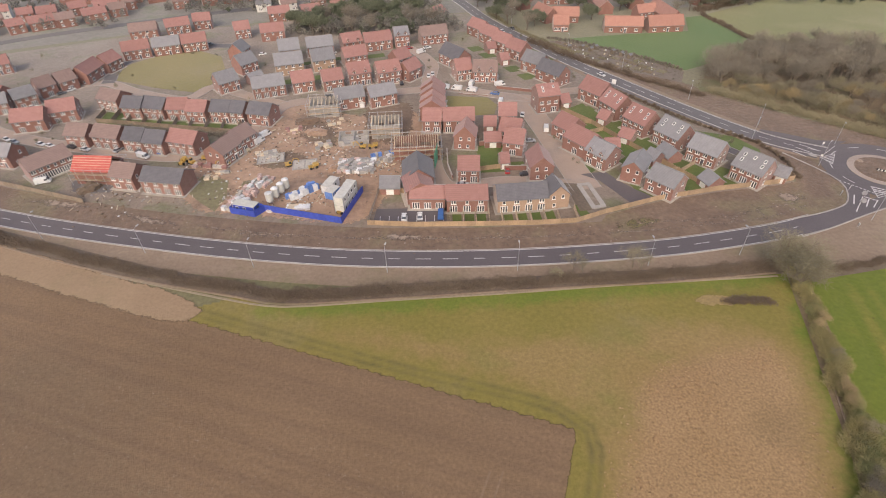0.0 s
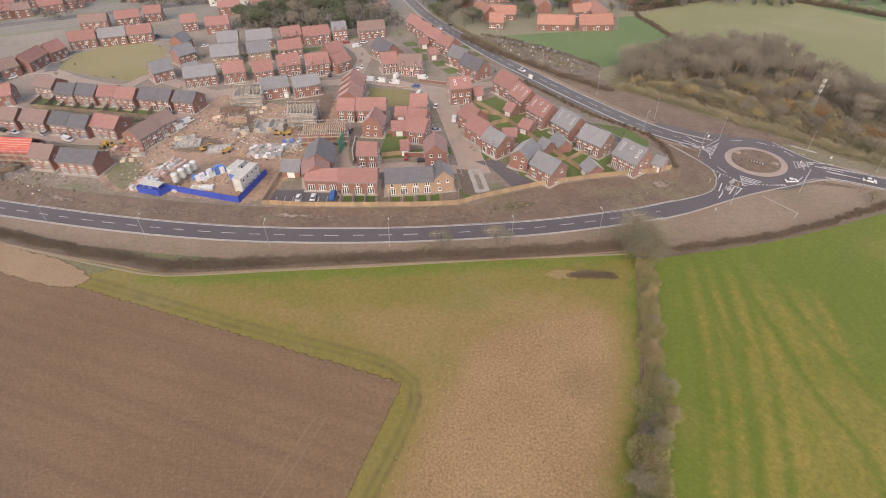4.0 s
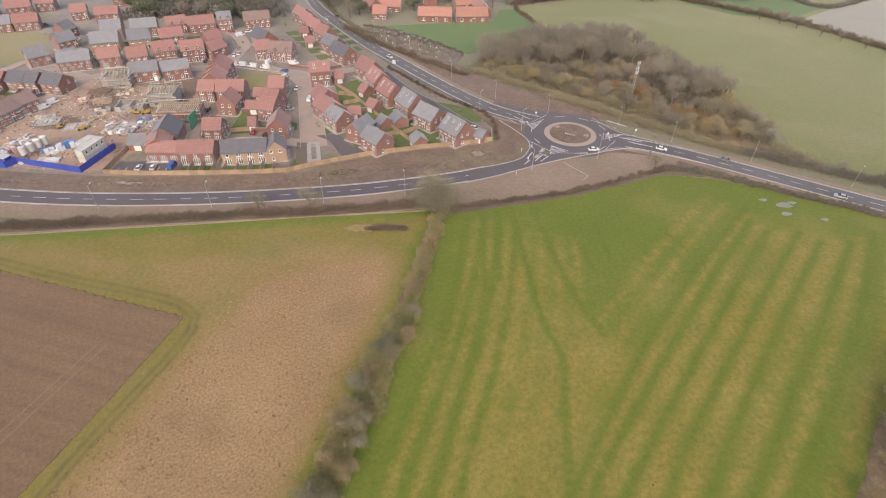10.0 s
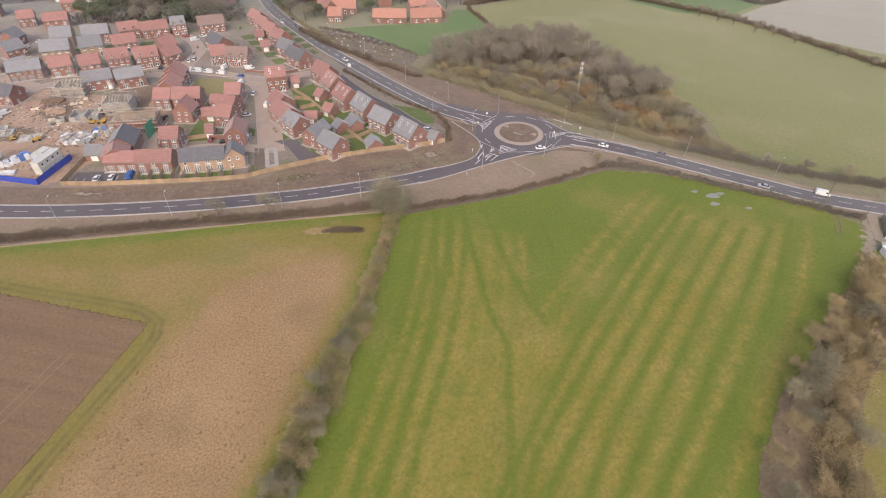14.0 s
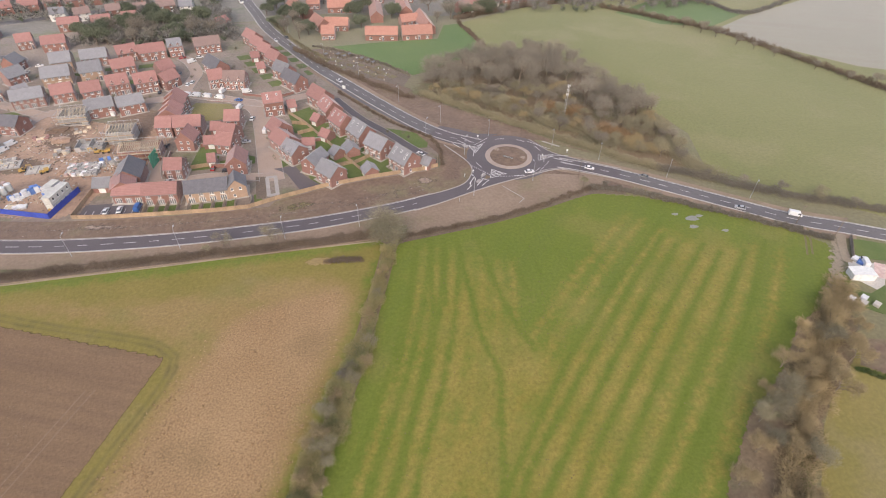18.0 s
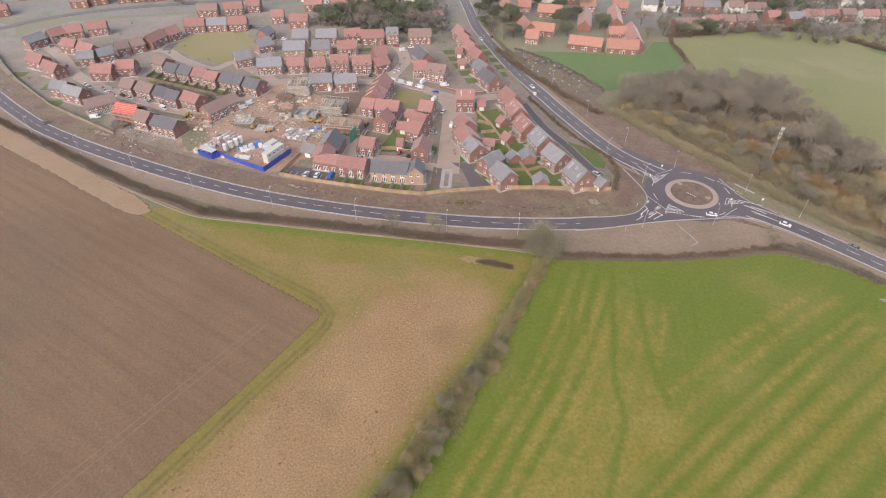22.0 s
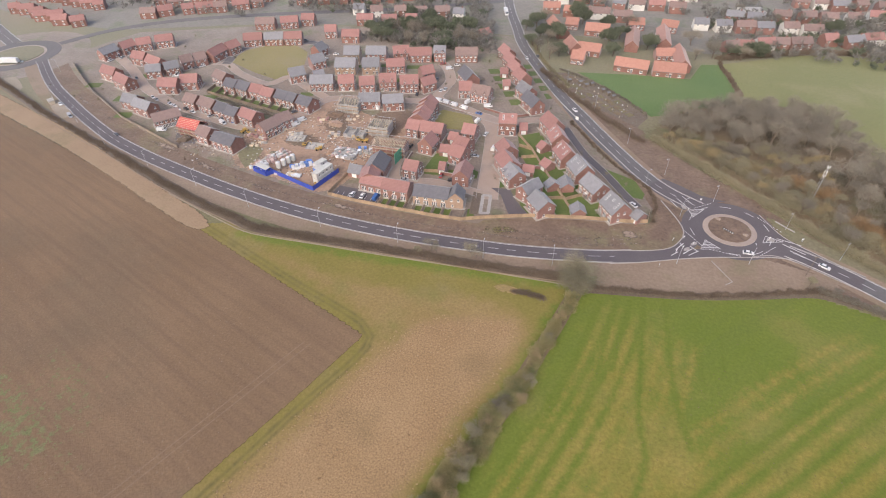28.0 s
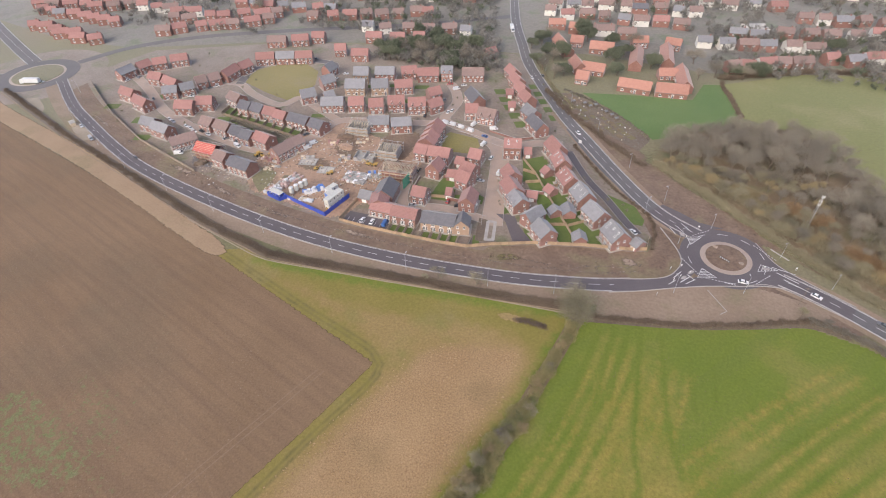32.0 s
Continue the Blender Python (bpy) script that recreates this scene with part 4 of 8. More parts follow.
lawn((2, 192.4), (0.7, 199.8), (3.3, 206), (19.6, 203.1), (22.8, 196), (21, 188), (8, 187), label="olive green open space between the streets", material="meadow")
lawn((-145.5, 233), (-147, 250), (-135.5, 264.3), (-120.6, 269), (-105.1, 259), (-97.5, 240.7), (-99, 224), (-103, 216.4), (-122.4, 222.5), label="large oval village green", material="meadow", z=0.10)
ROW_A, ROW_B, ROW_C, ROW_D = Vector((-132.8, 199.4)), Vector((-75.4, 187.4)), Vector((-74.4, 177.8)), Vector((-132.1, 190.4))
for i in range(9):
    u, w = i / 9 + 0.008, (i + 1) / 9 - 0.008
    q = [ROW_A.lerp(ROW_B, u), ROW_A.lerp(ROW_B, w), ROW_D.lerp(ROW_C, w), ROW_D.lerp(ROW_C, u)]
    lawn(*[(p.x, p.y) for p in q])
for i in range(4):
    gx = 17.6 + 4.0 * i
    lawn((gx, 123.0 + 0.4 * i), (gx + 2.5, 123.2 + 0.4 * i), (gx + 2.7, 119 + 0.3 * i), (gx + 0.2, 118.8 + 0.3 * i))
for gx in (2.9, 6.5, 9.9):
    lawn((gx, 125.0), (gx + 2.6, 125.0), (gx + 2.6, 118.9), (gx, 118.9))
lawn((38.6, 126.5), (40.5, 127), (42.5, 121.6), (39.5, 120.6))
for i in range(5):
    lawn((33 + 4.6 * i, 274 - 9 * i), (37 + 4.6 * i, 275 - 9 * i), (39.6 + 4.6 * i, 270 - 9 * i), (35.6 + 4.6 * i, 268 - 9 * i))
    lawn((14 + 5 * i, 262 - 9 * i), (20 + 5 * i, 264 - 9 * i), (23 + 5 * i, 258 - 9 * i), (17 + 5 * i, 256 - 9 * i))
for x, y, w, d in ((-52, 205.5, 8, 4), (-62, 226, 10, 5), (-50, 230, 9, 5), (-36, 233, 9, 5), (-24, 232, 9, 5), (-60, 247, 10, 4), (-46, 252, 9, 4), (-30, 254, 9, 5), (-120, 182, 8, 5), (-108, 180, 8, 5), (-96, 178, 8, 5), (-160, 156, 9, 6), (-175, 172, 9, 7), (-165, 195, 8, 5), (-186, 200, 9, 5), (-205, 182, 9, 6), (-128, 186, 8, 5), (-76, 204, 8, 4)):
    c, s = math.cos(0.25), math.sin(0.25)
    lawn(*[(x + c * u - s * v, y + s * u + c * v) for u, v in ((-w / 2, -d / 2), (w / 2, -d / 2), (w / 2, d / 2), (-w / 2, d / 2))])


# ---- houses ----
def window_mesh(name, w, h, bars):
    """A white frame with mullions round sunk glass, all one piece; it faces -y."""
    bm = bmesh.new()
    f, n = 0.17, bars + 1
    xs = [-w / 2 + w * i / n for i in range(n + 1)]
    fa = [bm.verts.new((x, -0.07, 0)) for x in xs], [bm.verts.new((x, -0.07, h)) for x in xs]
    ba = [bm.verts.new((x, 0.05, 0)) for x in xs], [bm.verts.new((x, 0.05, h)) for x in xs]
    lights = []
    for i in range(n):
        lights.append(bm.faces.new((fa[0][i], fa[0][i + 1], fa[1][i + 1], fa[1][i])))
        bm.faces.new((ba[0][i + 1], ba[0][i], ba[1][i], ba[1][i + 1]))
        bm.faces.new((fa[0][i + 1], fa[0][i], ba[0][i], ba[0][i + 1]))
        bm.faces.new((fa[1][i], fa[1][i + 1], ba[1][i + 1], ba[1][i]))
    bm.faces.new((fa[0][0], fa[1][0], ba[1][0], ba[0][0]))
    bm.faces.new((fa[1][n], fa[0][n], ba[0][n], ba[1][n]))
    bm.normal_update()
    bmesh.ops.inset_individual(bm, faces=lights, thickness=f, depth=-0.04)
    for g in lights:
        g.material_index = 1
    box(bm, -w / 2 - 0.12, -0.17, -0.12, w / 2 + 0.12, 0.02, -0.01)
    bm.normal_update()
    a = bpy.data.meshes.new(name)
    bm.to_mesh(a)
    bm.free()
    a.materials.append(M["white"])
    a.materials.append(M["glass"])
    return a


WIN = {"top": window_mesh("window", 1.45, 1.3, 1), "low": window_mesh("window", 1.7, 1.4, 1), "french": window_mesh("french_window", 2.1, 2.15, 2), "small": window_mesh("window", 0.9, 1.15, 0)}


def flat_mesh(name, size, material):
    bm = bmesh.new()
    box(bm, *size)
    me = bpy.data.meshes.new(name)
    bm.to_mesh(me)
    bm.free()
    me.materials.append(material)
    return me


DOOR_MESH = flat_mesh("door", (-0.48, -0.05, 0, 0.48, 0.04, 2.1), M["door"])


def door_mesh():
    """A painted door in a white surround under a small flat canopy; it faces -y."""
    bm = bmesh.new()
    box(bm, -0.46, -0.05, 0, 0.46, 0.04, 2.05, 0)
    box(bm, -0.62, -0.07, 0, -0.46, 0.04, 2.2, 1)
    box(bm, 0.46, -0.07, 0, 0.62, 0.04, 2.2, 1)
    box(bm, -0.46, -0.07, 2.05, 0.46, 0.04, 2.2, 1)
    box(bm, -0.8, -0.75, 2.3, 0.8, 0.0, 2.42, 1)
    me = bpy.data.meshes.new("door")
    bm.to_mesh(me)
    bm.free()
    me.materials.append(M["door"])
    me.materials.append(M["white"])
    return me


HOUSE_DOOR = door_mesh()
GARAGE_MESH = flat_mesh("garage_door", (-1.15, -0.05, 0, 1.15, 0.04, 2.05), M["white"])
LIGHT_MESH = flat_mesh("roof_light", (-0.26, -0.07, -0.42, 0.26, 0.05, 0.42), M["glass"])
RIM_MESH = flat_mesh("roof_light_frame", (-0.4, -0.045, -0.58, 0.4, 0.04, 0.58), M["white"])
ROOF_WORDS = {"red": "red clay tile roof", "grey": "grey slate roof", "slate": "dark slate roof", "brown": "brown tile roof", "pantile": "orange pantile roof"}
WALL_WORDS = {"brick": "red-brick", "buff": "buff-brick"}
KIND_WORDS = {"house": "new %s house with %s", "terrace": "%s terrace of small houses with %s", "tall": "three-storey %s house with %s", "dormer": "%s house with roof lights in its %s", "garage": "small %s garage with %s"}


def window(parent, kind, x, y, z, turn):
    shared("french_window" if kind == "french" else "window", WIN[kind], parent, pose(x, y, z, 0, 0, turn))


# houses with two small gabled dormers that break their eaves
DORMERS = {(-34.2, 222.6), (-21.8, 223.6), (52.4, 150.3), (-42.3, 264.8), (20.1, 222.5), (-18.1, 268.7)}


def dormer(cover, wx, d, eaves, rise, roof, wall):
    quarter = 0.75
    bm = bmesh.new()
    prism(bm, [(wx - quarter, eaves - 0.6), (wx + quarter, eaves - 0.6), (wx + quarter, eaves + 0.75), (wx, eaves + 1.5), (wx - quarter, eaves + 0.75)], -d - 0.06, -d + 1.9 / rise)
    bmesh.ops.recalc_face_normals(bm, faces=bm.faces)
    ob = part("dormer", bm, M[wall], cover)
    bm = bmesh.new()
    q = quarter + 0.22
    prism(bm, [(wx - q, eaves + 0.58), (wx, eaves + 1.55), (wx + q, eaves + 0.58), (wx + q, eaves + 0.7), (wx, eaves + 1.7), (wx - q, eaves + 0.7)], -d - 0.25, -d + 1.9 / rise)
    bmesh.ops.recalc_face_normals(bm, faces=bm.faces)
    part("dormer_roof", bm, M["r_" + roof], ob)
    shared("window", WIN["small"], ob, pose(wx, -d - 0.06, eaves - 0.35))


def build_house(x, y, turn, length, depth, eaves, ridge, roof, wall, bays, kind):
    if kind != "garage":
        length = max(length, 4.2)
    label = KIND_WORDS[kind] % (WALL_WORDS[wall], ROOF_WORDS[roof])
    top = thing("garage" if kind == "garage" else "terrace" if kind == "terrace" else "house", x, y, turn, label, "garage" if kind == "garage" else "house", "garages of the estate" if kind == "garage" else "houses of the estate")
    quarter = pose(0, 0, 0, 0, 0, 90)
    d, half = depth / 2, length / 2
    bm = bmesh.new()
    prism(bm, [(-d, 0), (d, 0), (d, eaves), (0, ridge - 0.1), (-d, eaves)], -half, half, 0, quarter)
    bmesh.ops.recalc_face_normals(bm, faces=bm.faces)
    walls = part("wall", bm, M[wall], top)
    rise = (ridge - eaves) / d
    o, v = 0.4, 0.25
    bm = bmesh.new()
    prism(bm, [(-d - o, eaves - rise * o), (0, ridge), (d + o, eaves - rise * o), (d + o, eaves - rise * o + 0.2), (0, ridge + 0.22), (-d - o, eaves - rise * o + 0.2)], -half - v, half + v, 0, quarter)
    bmesh.ops.recalc_face_normals(bm, faces=bm.faces)
    cover = part("roof", bm, M["r_" + roof], top)
    bm = bmesh.new()
    tube(bm, (-half - v, 0, ridge + 0.2), (half + v, 0, ridge + 0.2), 0.15, 0.15, 6)
    part("ridge_tiles", bm, M["r_" + roof], cover)
    for s in (-1, 1):
        bm = bmesh.new()
        box(bm, -half - v, s * (d + o) - 0.06, eaves - rise * o - 0.08, half + v, s * (d + o) + 0.06, eaves - rise * o + 0.08)
        part("gutter", bm, M["lead"], top)
    if kind != "garage" and y < 262:
        bm = bmesh.new()
        box(bm, -half - 0.8, -d - 1.0, -0.1, half + 0.7, d + 0.8, 0.135 + 0.005 * (int(abs(x) * 10) % 11))
        path = link_mesh("path", bm, M["slab"], pose_m=pose(x, y, 0, 0, 0, turn))
        tagged(path, "pale slab path and patio round a house", "path", kind="structure")
    if (x, y) in DORMERS:
        for wx in (-half * 0.5, half * 0.5):
            dormer(cover, wx, d, eaves, rise, roof, wall)
    if kind == "garage":
        shared("garage_door", GARAGE_MESH, top, pose(0, -d, 0))
        return top
    rnd = random.Random(int(x * 7 + y * 13))
    storeys = [0.0, 2.7] if eaves < 7 else [0.0, 2.6, 5.0]
    for s, rot in ((-1, 0), (1, 180)):
        if bays and (s < 0 or y < 190):
            for i in range(bays):
                wx = -half + length * (i + 0.5) / bays
                if s < 0 and rnd.random() < 0.55 and y < 235 or kind == "terrace" and s < 0:
                    window(walls, "french", wx, s * d, 0.15, rot)
                elif (i % 2 == 1 or bays == 1) and bays < 4:
                    shared("door", HOUSE_DOOR, top, pose(wx + 0.9, s * d, 0.1, 0, 0, rot))
                    window(walls, "small", wx - 0.9, s * d, 0.9, rot)
                else:
                    window(walls, "low", wx, s * d, 0.8, rot)
            upper = bays + 1 if s < 0 and kind != "terrace" and length / (bays + 1) > 2.3 else bays
            for z in storeys[1:] if eaves > 4 else ():
                for i in range(upper):
                    window(walls, "top" if rnd.random() < 0.7 else "small", -half + length * (i + 0.5) / upper, s * d, min(z + 0.75, eaves - 1.62), rot)
    if eaves > 4:
        for s, rot in ((-1, -90), (1, 90)):
            for k, z in enumerate(storeys):
                if kind != "terrace" and y < 235:
                    window(walls, "small", s * half, 1.2 * (1 if k else -1), z + 0.75, rot)
                    if rnd.random() < 0.5:
                        window(walls, "small", s * half, -1.6 * (1 if k else -1), z + 0.75, rot)
    if kind == "dormer" or kind == "tall":
        tilt = math.degrees(math.atan(rise))
        for i in range(bays):
            for row in (0.38, 0.68):
                if row > 0.5 or i != 1:
                    wx = -half + length * (i + 0.5) / bays
                    m = pose(wx, -d * (1 - row), eaves + (ridge - eaves) * row + 0.24, -(90 - tilt), 0, 0)
                    rim = shared("roof_light_frame", RIM_MESH, cover, m)
                    shared("roof_light", LIGHT_MESH, rim, pose(0, 0, 0))
    return top


build_house(52.4, 150.3, -53, 8.3, 7.65, 4.74, 7.73, "grey", "brick", 2, "house")
build_house(60.7, 141.9, 57, 9.4, 6.3, 4.74, 7.18, "grey", "brick", 1, "house")
build_house(67, 133, -50, 9, 7.65, 4.74, 7.73, "grey", "brick", 2, "house")
build_house(95.3, 138.3, -54, 9.4, 8.55, 4.84, 8.83, "grey", "brick", 3, "dormer")
build_house(86.2, 150.3, -49, 9.9, 8.1, 4.74, 8.1, "grey", "brick", 3, "house")
build_house(79.3, 161.7, -59, 9.8, 8.55, 4.84, 8.83, "grey", "brick", 3, "dormer")
build_house(71.4, 172, -59, 9.8, 8.1, 4.84, 8.65, "red", "brick", 3, "dormer")
build_house(66.1, 185.5, -66, 9.8, 8.1, 4.84, 8.65, "red", "brick", 3, "dormer")
build_house(61.6, 197.8, -55, 10.8, 8.1, 4.84, 8.65, "red", "brick", 2, "house")
build_house(81.5, 134.8, -73, 5.1, 5.5, 2.5, 4.6, "grey", "brick", 0, "garage")
build_house(74.6, 151.6, -71, 6.5, 5.5, 2.5, 4.6, "grey", "brick", 0, "garage")
build_house(64.8, 164.5, -41, 4.5, 5.5, 2.5, 4.6, "red", "brick", 0, "garage")
build_house(60.7, 179, -44, 3.9, 5.5, 2.5, 4.6, "red", "brick", 0, "garage")
build_house(104.6, 137.6, -42, 3.6, 5.5, 2.5, 4.4, "grey", "brick", 0, "garage")
build_house(69.1, 149.6, -57, 4.1, 5.5, 2.5, 4.6, "grey", "brick", 0, "garage")
build_house(57.5, 158.5, -1, 4.8, 4.5, 2.5, 4.4, "red", "brick", 0, "garage")
build_house(40.7, 192.2, 11, 8.4, 8.1, 6.88, 9.66, "red", "brick", 2, "tall")
build_house(45.1, 169.2, -56, 8, 8.1, 4.74, 7.91, "red", "brick", 1, "house")
build_house(48, 158.6, -55, 10.9, 8.1, 4.74, 7.91, "red", "brick", 1, "house")
build_house(48.2, 194.3, 15, 3.7, 6, 2.5, 4.6, "red", "brick", 0, "garage")
build_house(24.9, 181, -4, 6.3, 8.1, 4.74, 7.73, "red", "brick", 2, "house")
build_house(25, 168.1, -21, 7.2, 8.1, 4.74, 7.91, "red", "brick", 1, "house")
build_house(25.2, 160.3, -17, 6.6, 8.1, 4.74, 7.91, "red", "brick", 1, "house")
build_house(31.1, 145.3, -88, 9.2, 7.2, 4.74, 7.91, "red", "brick", 1, "house")
build_house(18.2, 176.5, -4, 4.3, 6, 2.6, 4.8, "red", "brick", 0, "garage")
build_house(18, 164.9, 1, 5.6, 6, 2.6, 4.6, "red", "brick", 0, "garage")
build_house(20.5, 150.4, 4, 2.8, 5.5, 2.6, 4.6, "red", "brick", 0, "garage")
build_house(22.9, 128.3, 4, 14.5, 8, 4.5, 7, "slate", "buff", 4, "terrace")
build_house(33, 128.7, -80, 6.8, 6.4, 4.6, 7.6, "slate", "buff", 0, "house")
build_house(7.3, 128.5, -1, 11.7, 7.6, 4.5, 6.9, "red", "brick", 3, "terrace")
build_house(-4, 130.3, -3, 10.2, 7, 3.9, 5.8, "red", "brick", 3, "house")
build_house(-7, 133.8, -77, 8.1, 8.1, 4.74, 6.99, "red", "brick", 0, "house")
build_house(-7.1, 141.6, -86, 10.9, 9, 4.74, 7.91, "slate", "brick", 0, "house")
build_house(-15.5, 137.8, -3, 6, 6, 2.6, 4.8, "grey", "brick", 0, "garage")
build_house(8.7, 143.9, -3, 6.5, 7.2, 4.74, 7.54, "red", "brick", 2, "house")
build_house(8.8, 165.2, 81, 7.6, 7.2, 4.74, 8.46, "red", "brick", 1, "house")
build_house(6.9, 178.1, -1, 11.1, 8.1, 4.74, 7.73, "red", "brick", 3, "terrace")
build_house(-2.5, 178.4, -4, 6.5, 8.1, 4.74, 7.54, "red", "brick", 2, "house")
build_house(-2.4, 186, 83, 5, 9, 5.10, 8.10, "red", "brick", 1, "house")
build_house(-2.4, 190.4, 82, 4.7, 9, 5.65, 8.72, "red", "brick", 1, "house")
build_house(-2.3, 195.1, 81, 4.3, 9, 6.20, 9.34, "red", "brick", 1, "house")
build_house(-2.3, 199.7, 81, 4.5, 9, 6.75, 9.96, "red", "brick", 1, "house")
build_house(-35.5, 199.9, 18, 11.1, 8.1, 4.74, 7.54, "grey", "brick", 2, "house")
build_house(-23, 201.6, 22, 10.7, 8.1, 4.74, 7.54, "grey", "brick", 2, "house")
build_house(-70.6, 213.6, 18, 12.8, 9, 4.74, 7.91, "grey", "brick", 4, "house")
build_house(-57.1, 217.1, 19, 8.8, 8.1, 4.74, 7.91, "red", "brick", 2, "house")
build_house(-44.9, 218.1, 19, 8.4, 8.1, 4.74, 7.91, "red", "brick", 2, "house")
build_house(-34.2, 222.6, 19, 9.4, 8.1, 5.58, 8.83, "red", "brick", 3, "house")
build_house(-21.8, 223.6, 19, 10, 8.1, 5.58, 8.83, "red", "brick", 3, "house")
build_house(-12.5, 226.5, 50, 8.3, 7.2, 4.74, 7.91, "red", "brick", 1, "house")
build_house(-17.3, 240.2, 43, 7.7, 7.2, 4.74, 7.91, "red", "brick", 1, "house")
build_house(-66.8, 237.4, 14, 12.2, 10, 5.1, 8.6, "grey", "buff", 3, "house")
build_house(-52.5, 241.5, 19, 10, 10, 5.1, 8.6, "grey", "buff", 2, "house")
build_house(-38.6, 245.4, 23, 10.6, 8.1, 4.74, 7.91, "red", "brick", 3, "house")
build_house(-69.8, 253, 14, 9.4, 9, 6, 9.6, "grey", "buff", 2, "house")
build_house(-56.7, 259.9, 14, 12.3, 8.1, 4.74, 8.1, "grey", "brick", 3, "house")
build_house(-42.3, 264.8, 24, 9.7, 8.1, 4.74, 7.91, "red", "brick", 2, "house")
build_house(-29.4, 265, 18, 13.2, 8.1, 4.74, 7.91, "red", "brick", 3, "house")
build_house(-18.1, 268.7, 14, 7.1, 8.1, 6.04, 8.83, "grey", "brick", 2, "house")
build_house(-2.1, 272.3, 14, 13.5, 8.1, 4.74, 7.91, "brown", "brick", 4, "house")
build_house(10.2, 225.4, 15, 6.9, 8.1, 4.74, 8.1, "red", "brick", 2, "house")
build_house(20.1, 222.5, -7, 10.3, 8.1, 4.74, 8.1, "brown", "brick", 3, "house")
build_house(7.8, 240.7, -54, 13.5, 8.1, 4.74, 8.46, "slate", "brick", 3, "house")
build_house(21.6, 280, -55, 10.9, 7.2, 4.74, 7.91, "red", "brick", 2, "house")
build_house(26.8, 268.7, -55, 10.3, 7.2, 4.74, 7.91, "red", "brick", 2, "house")
build_house(32, 258, -53, 9.9, 7.2, 4.74, 7.91, "red", "brick", 2, "house")
build_house(37.3, 247.2, -52, 10.1, 7.2, 4.74, 8.1, "red", "brick", 2, "house")
build_house(42.8, 230.6, -47, 10.4, 7.2, 4.74, 8.1, "grey", "brick", 2, "house")
build_house(48.4, 218.7, -52, 12.7, 7.2, 4.74, 8.1, "slate", "brick", 2, "house")
build_house(25.2, 255.7, 14, 4.3, 6, 2.6, 4.6, "red", "brick", 0, "garage")
build_house(29.8, 240.5, 15, 3.9, 6, 2.6, 4.6, "red", "brick", 0, "garage")
build_house(-85.1, 142.3, -11, 13.5, 8, 4.7, 7.2, "slate", "brick", 4, "terrace")
build_house(-98.6, 145.7, -13, 8.2, 8, 4.7, 7.4, "brown", "brick", 2, "house")
build_house(-129.5, 154.3, 50, 13.2, 8, 4.7, 7.4, "brown", "brick", 6, "terrace")
build_house(-127.9, 174.5, -10, 8.4, 8, 4.7, 7.4, "brown", "brick", 2, "house")
build_house(-116.5, 172.6, -14, 10.7, 8, 4.7, 7.4, "brown", "brick", 3, "house")
build_house(-105.8, 170, -13, 7.5, 8, 4.7, 7.4, "slate", "brick", 2, "house")
build_house(-97.6, 167.5, -13, 7.7, 8, 4.7, 7.4, "slate", "brick", 2, "house")
build_house(-87.7, 167, -17, 10.7, 8, 4.7, 7.4, "red", "brick", 3, "house")
build_house(-73.1, 159.6, 67, 9.4, 8, 4.7, 7.4, "brown", "brick", 3, "house")
build_house(-69.9, 168.1, 58, 7.8, 8, 4.7, 7.4, "brown", "brick", 2, "house")
build_house(-130.2, 204.3, -21, 10.3, 8, 4.7, 7.4, "brown", "brick", 3, "house")
build_house(-118, 196.7, -10, 8.3, 8, 4.7, 7.4, "slate", "brick", 2, "house")
build_house(-109.2, 195.6, -15, 9.7, 8, 4.7, 7.4, "slate", "brick", 3, "house")
build_house(-100, 194.1, -4, 7.7, 8, 4.7, 7.4, "red", "brick", 2, "house")
build_house(-91.4, 191.6, -10, 7.8, 8, 4.7, 7.4, "red", "brick", 2, "house")
build_house(-82.3, 191, -11, 7.5, 8, 4.7, 7.4, "slate", "brick", 2, "house")
build_house(-75.4, 189.7, -13, 5.8, 8, 4.7, 7.4, "slate", "brick", 2, "house")
build_house(-66.5, 187.7, -15, 9.1, 8, 4.7, 7.4, "slate", "brick", 2, "house")
build_house(-153.7, 187.5, 11, 11.2, 8.1, 4.74, 7.91, "red", "brick", 2, "house")
build_house(-145.3, 194.9, 19, 9.7, 8.1, 4.74, 7.91, "red", "brick", 2, "house")
build_house(-160.5, 165.4, -4, 9.9, 7.2, 4.74, 7.54, "grey", "brick", 2, "house")
build_house(-149.1, 161.6, -13, 13.1, 7.2, 4.74, 7.54, "grey", "brick", 2, "house")
build_house(-199.7, 192.8, -12, 12.1, 7.2, 4.74, 7.73, "red", "brick", 2, "house")
build_house(-182.9, 184.8, -19, 13.5, 7.2, 4.74, 7.73, "red", "brick", 2, "house")
build_house(-198.2, 216.2, -5, 10.5, 7.2, 4.74, 7.73, "red", "brick", 2, "house")
build_house(-183.5, 212.2, -17, 13.5, 7.2, 4.74, 7.73, "red", "brick", 2, "house")
build_house(-176.2, 202.1, 25, 8.8, 7.2, 4.74, 7.54, "grey", "brick", 2, "house")
build_house(-169, 208.4, 44, 8, 7.2, 4.74, 7.54, "grey", "brick", 2, "house")
build_house(-166.4, 218.7, 52, 6.7, 7.2, 4.74, 7.73, "brown", "brick", 1, "house")
build_house(-160.6, 224.4, 50, 7.1, 7.2, 4.74, 7.73, "brown", "brick", 1, "house")
build_house(-155.8, 234.6, 84, 13, 7.2, 4.74, 7.91, "red", "brick", 2, "house")
build_house(-151.9, 245.6, 71, 8.7, 7.2, 4.74, 7.91, "red", "brick", 2, "house")
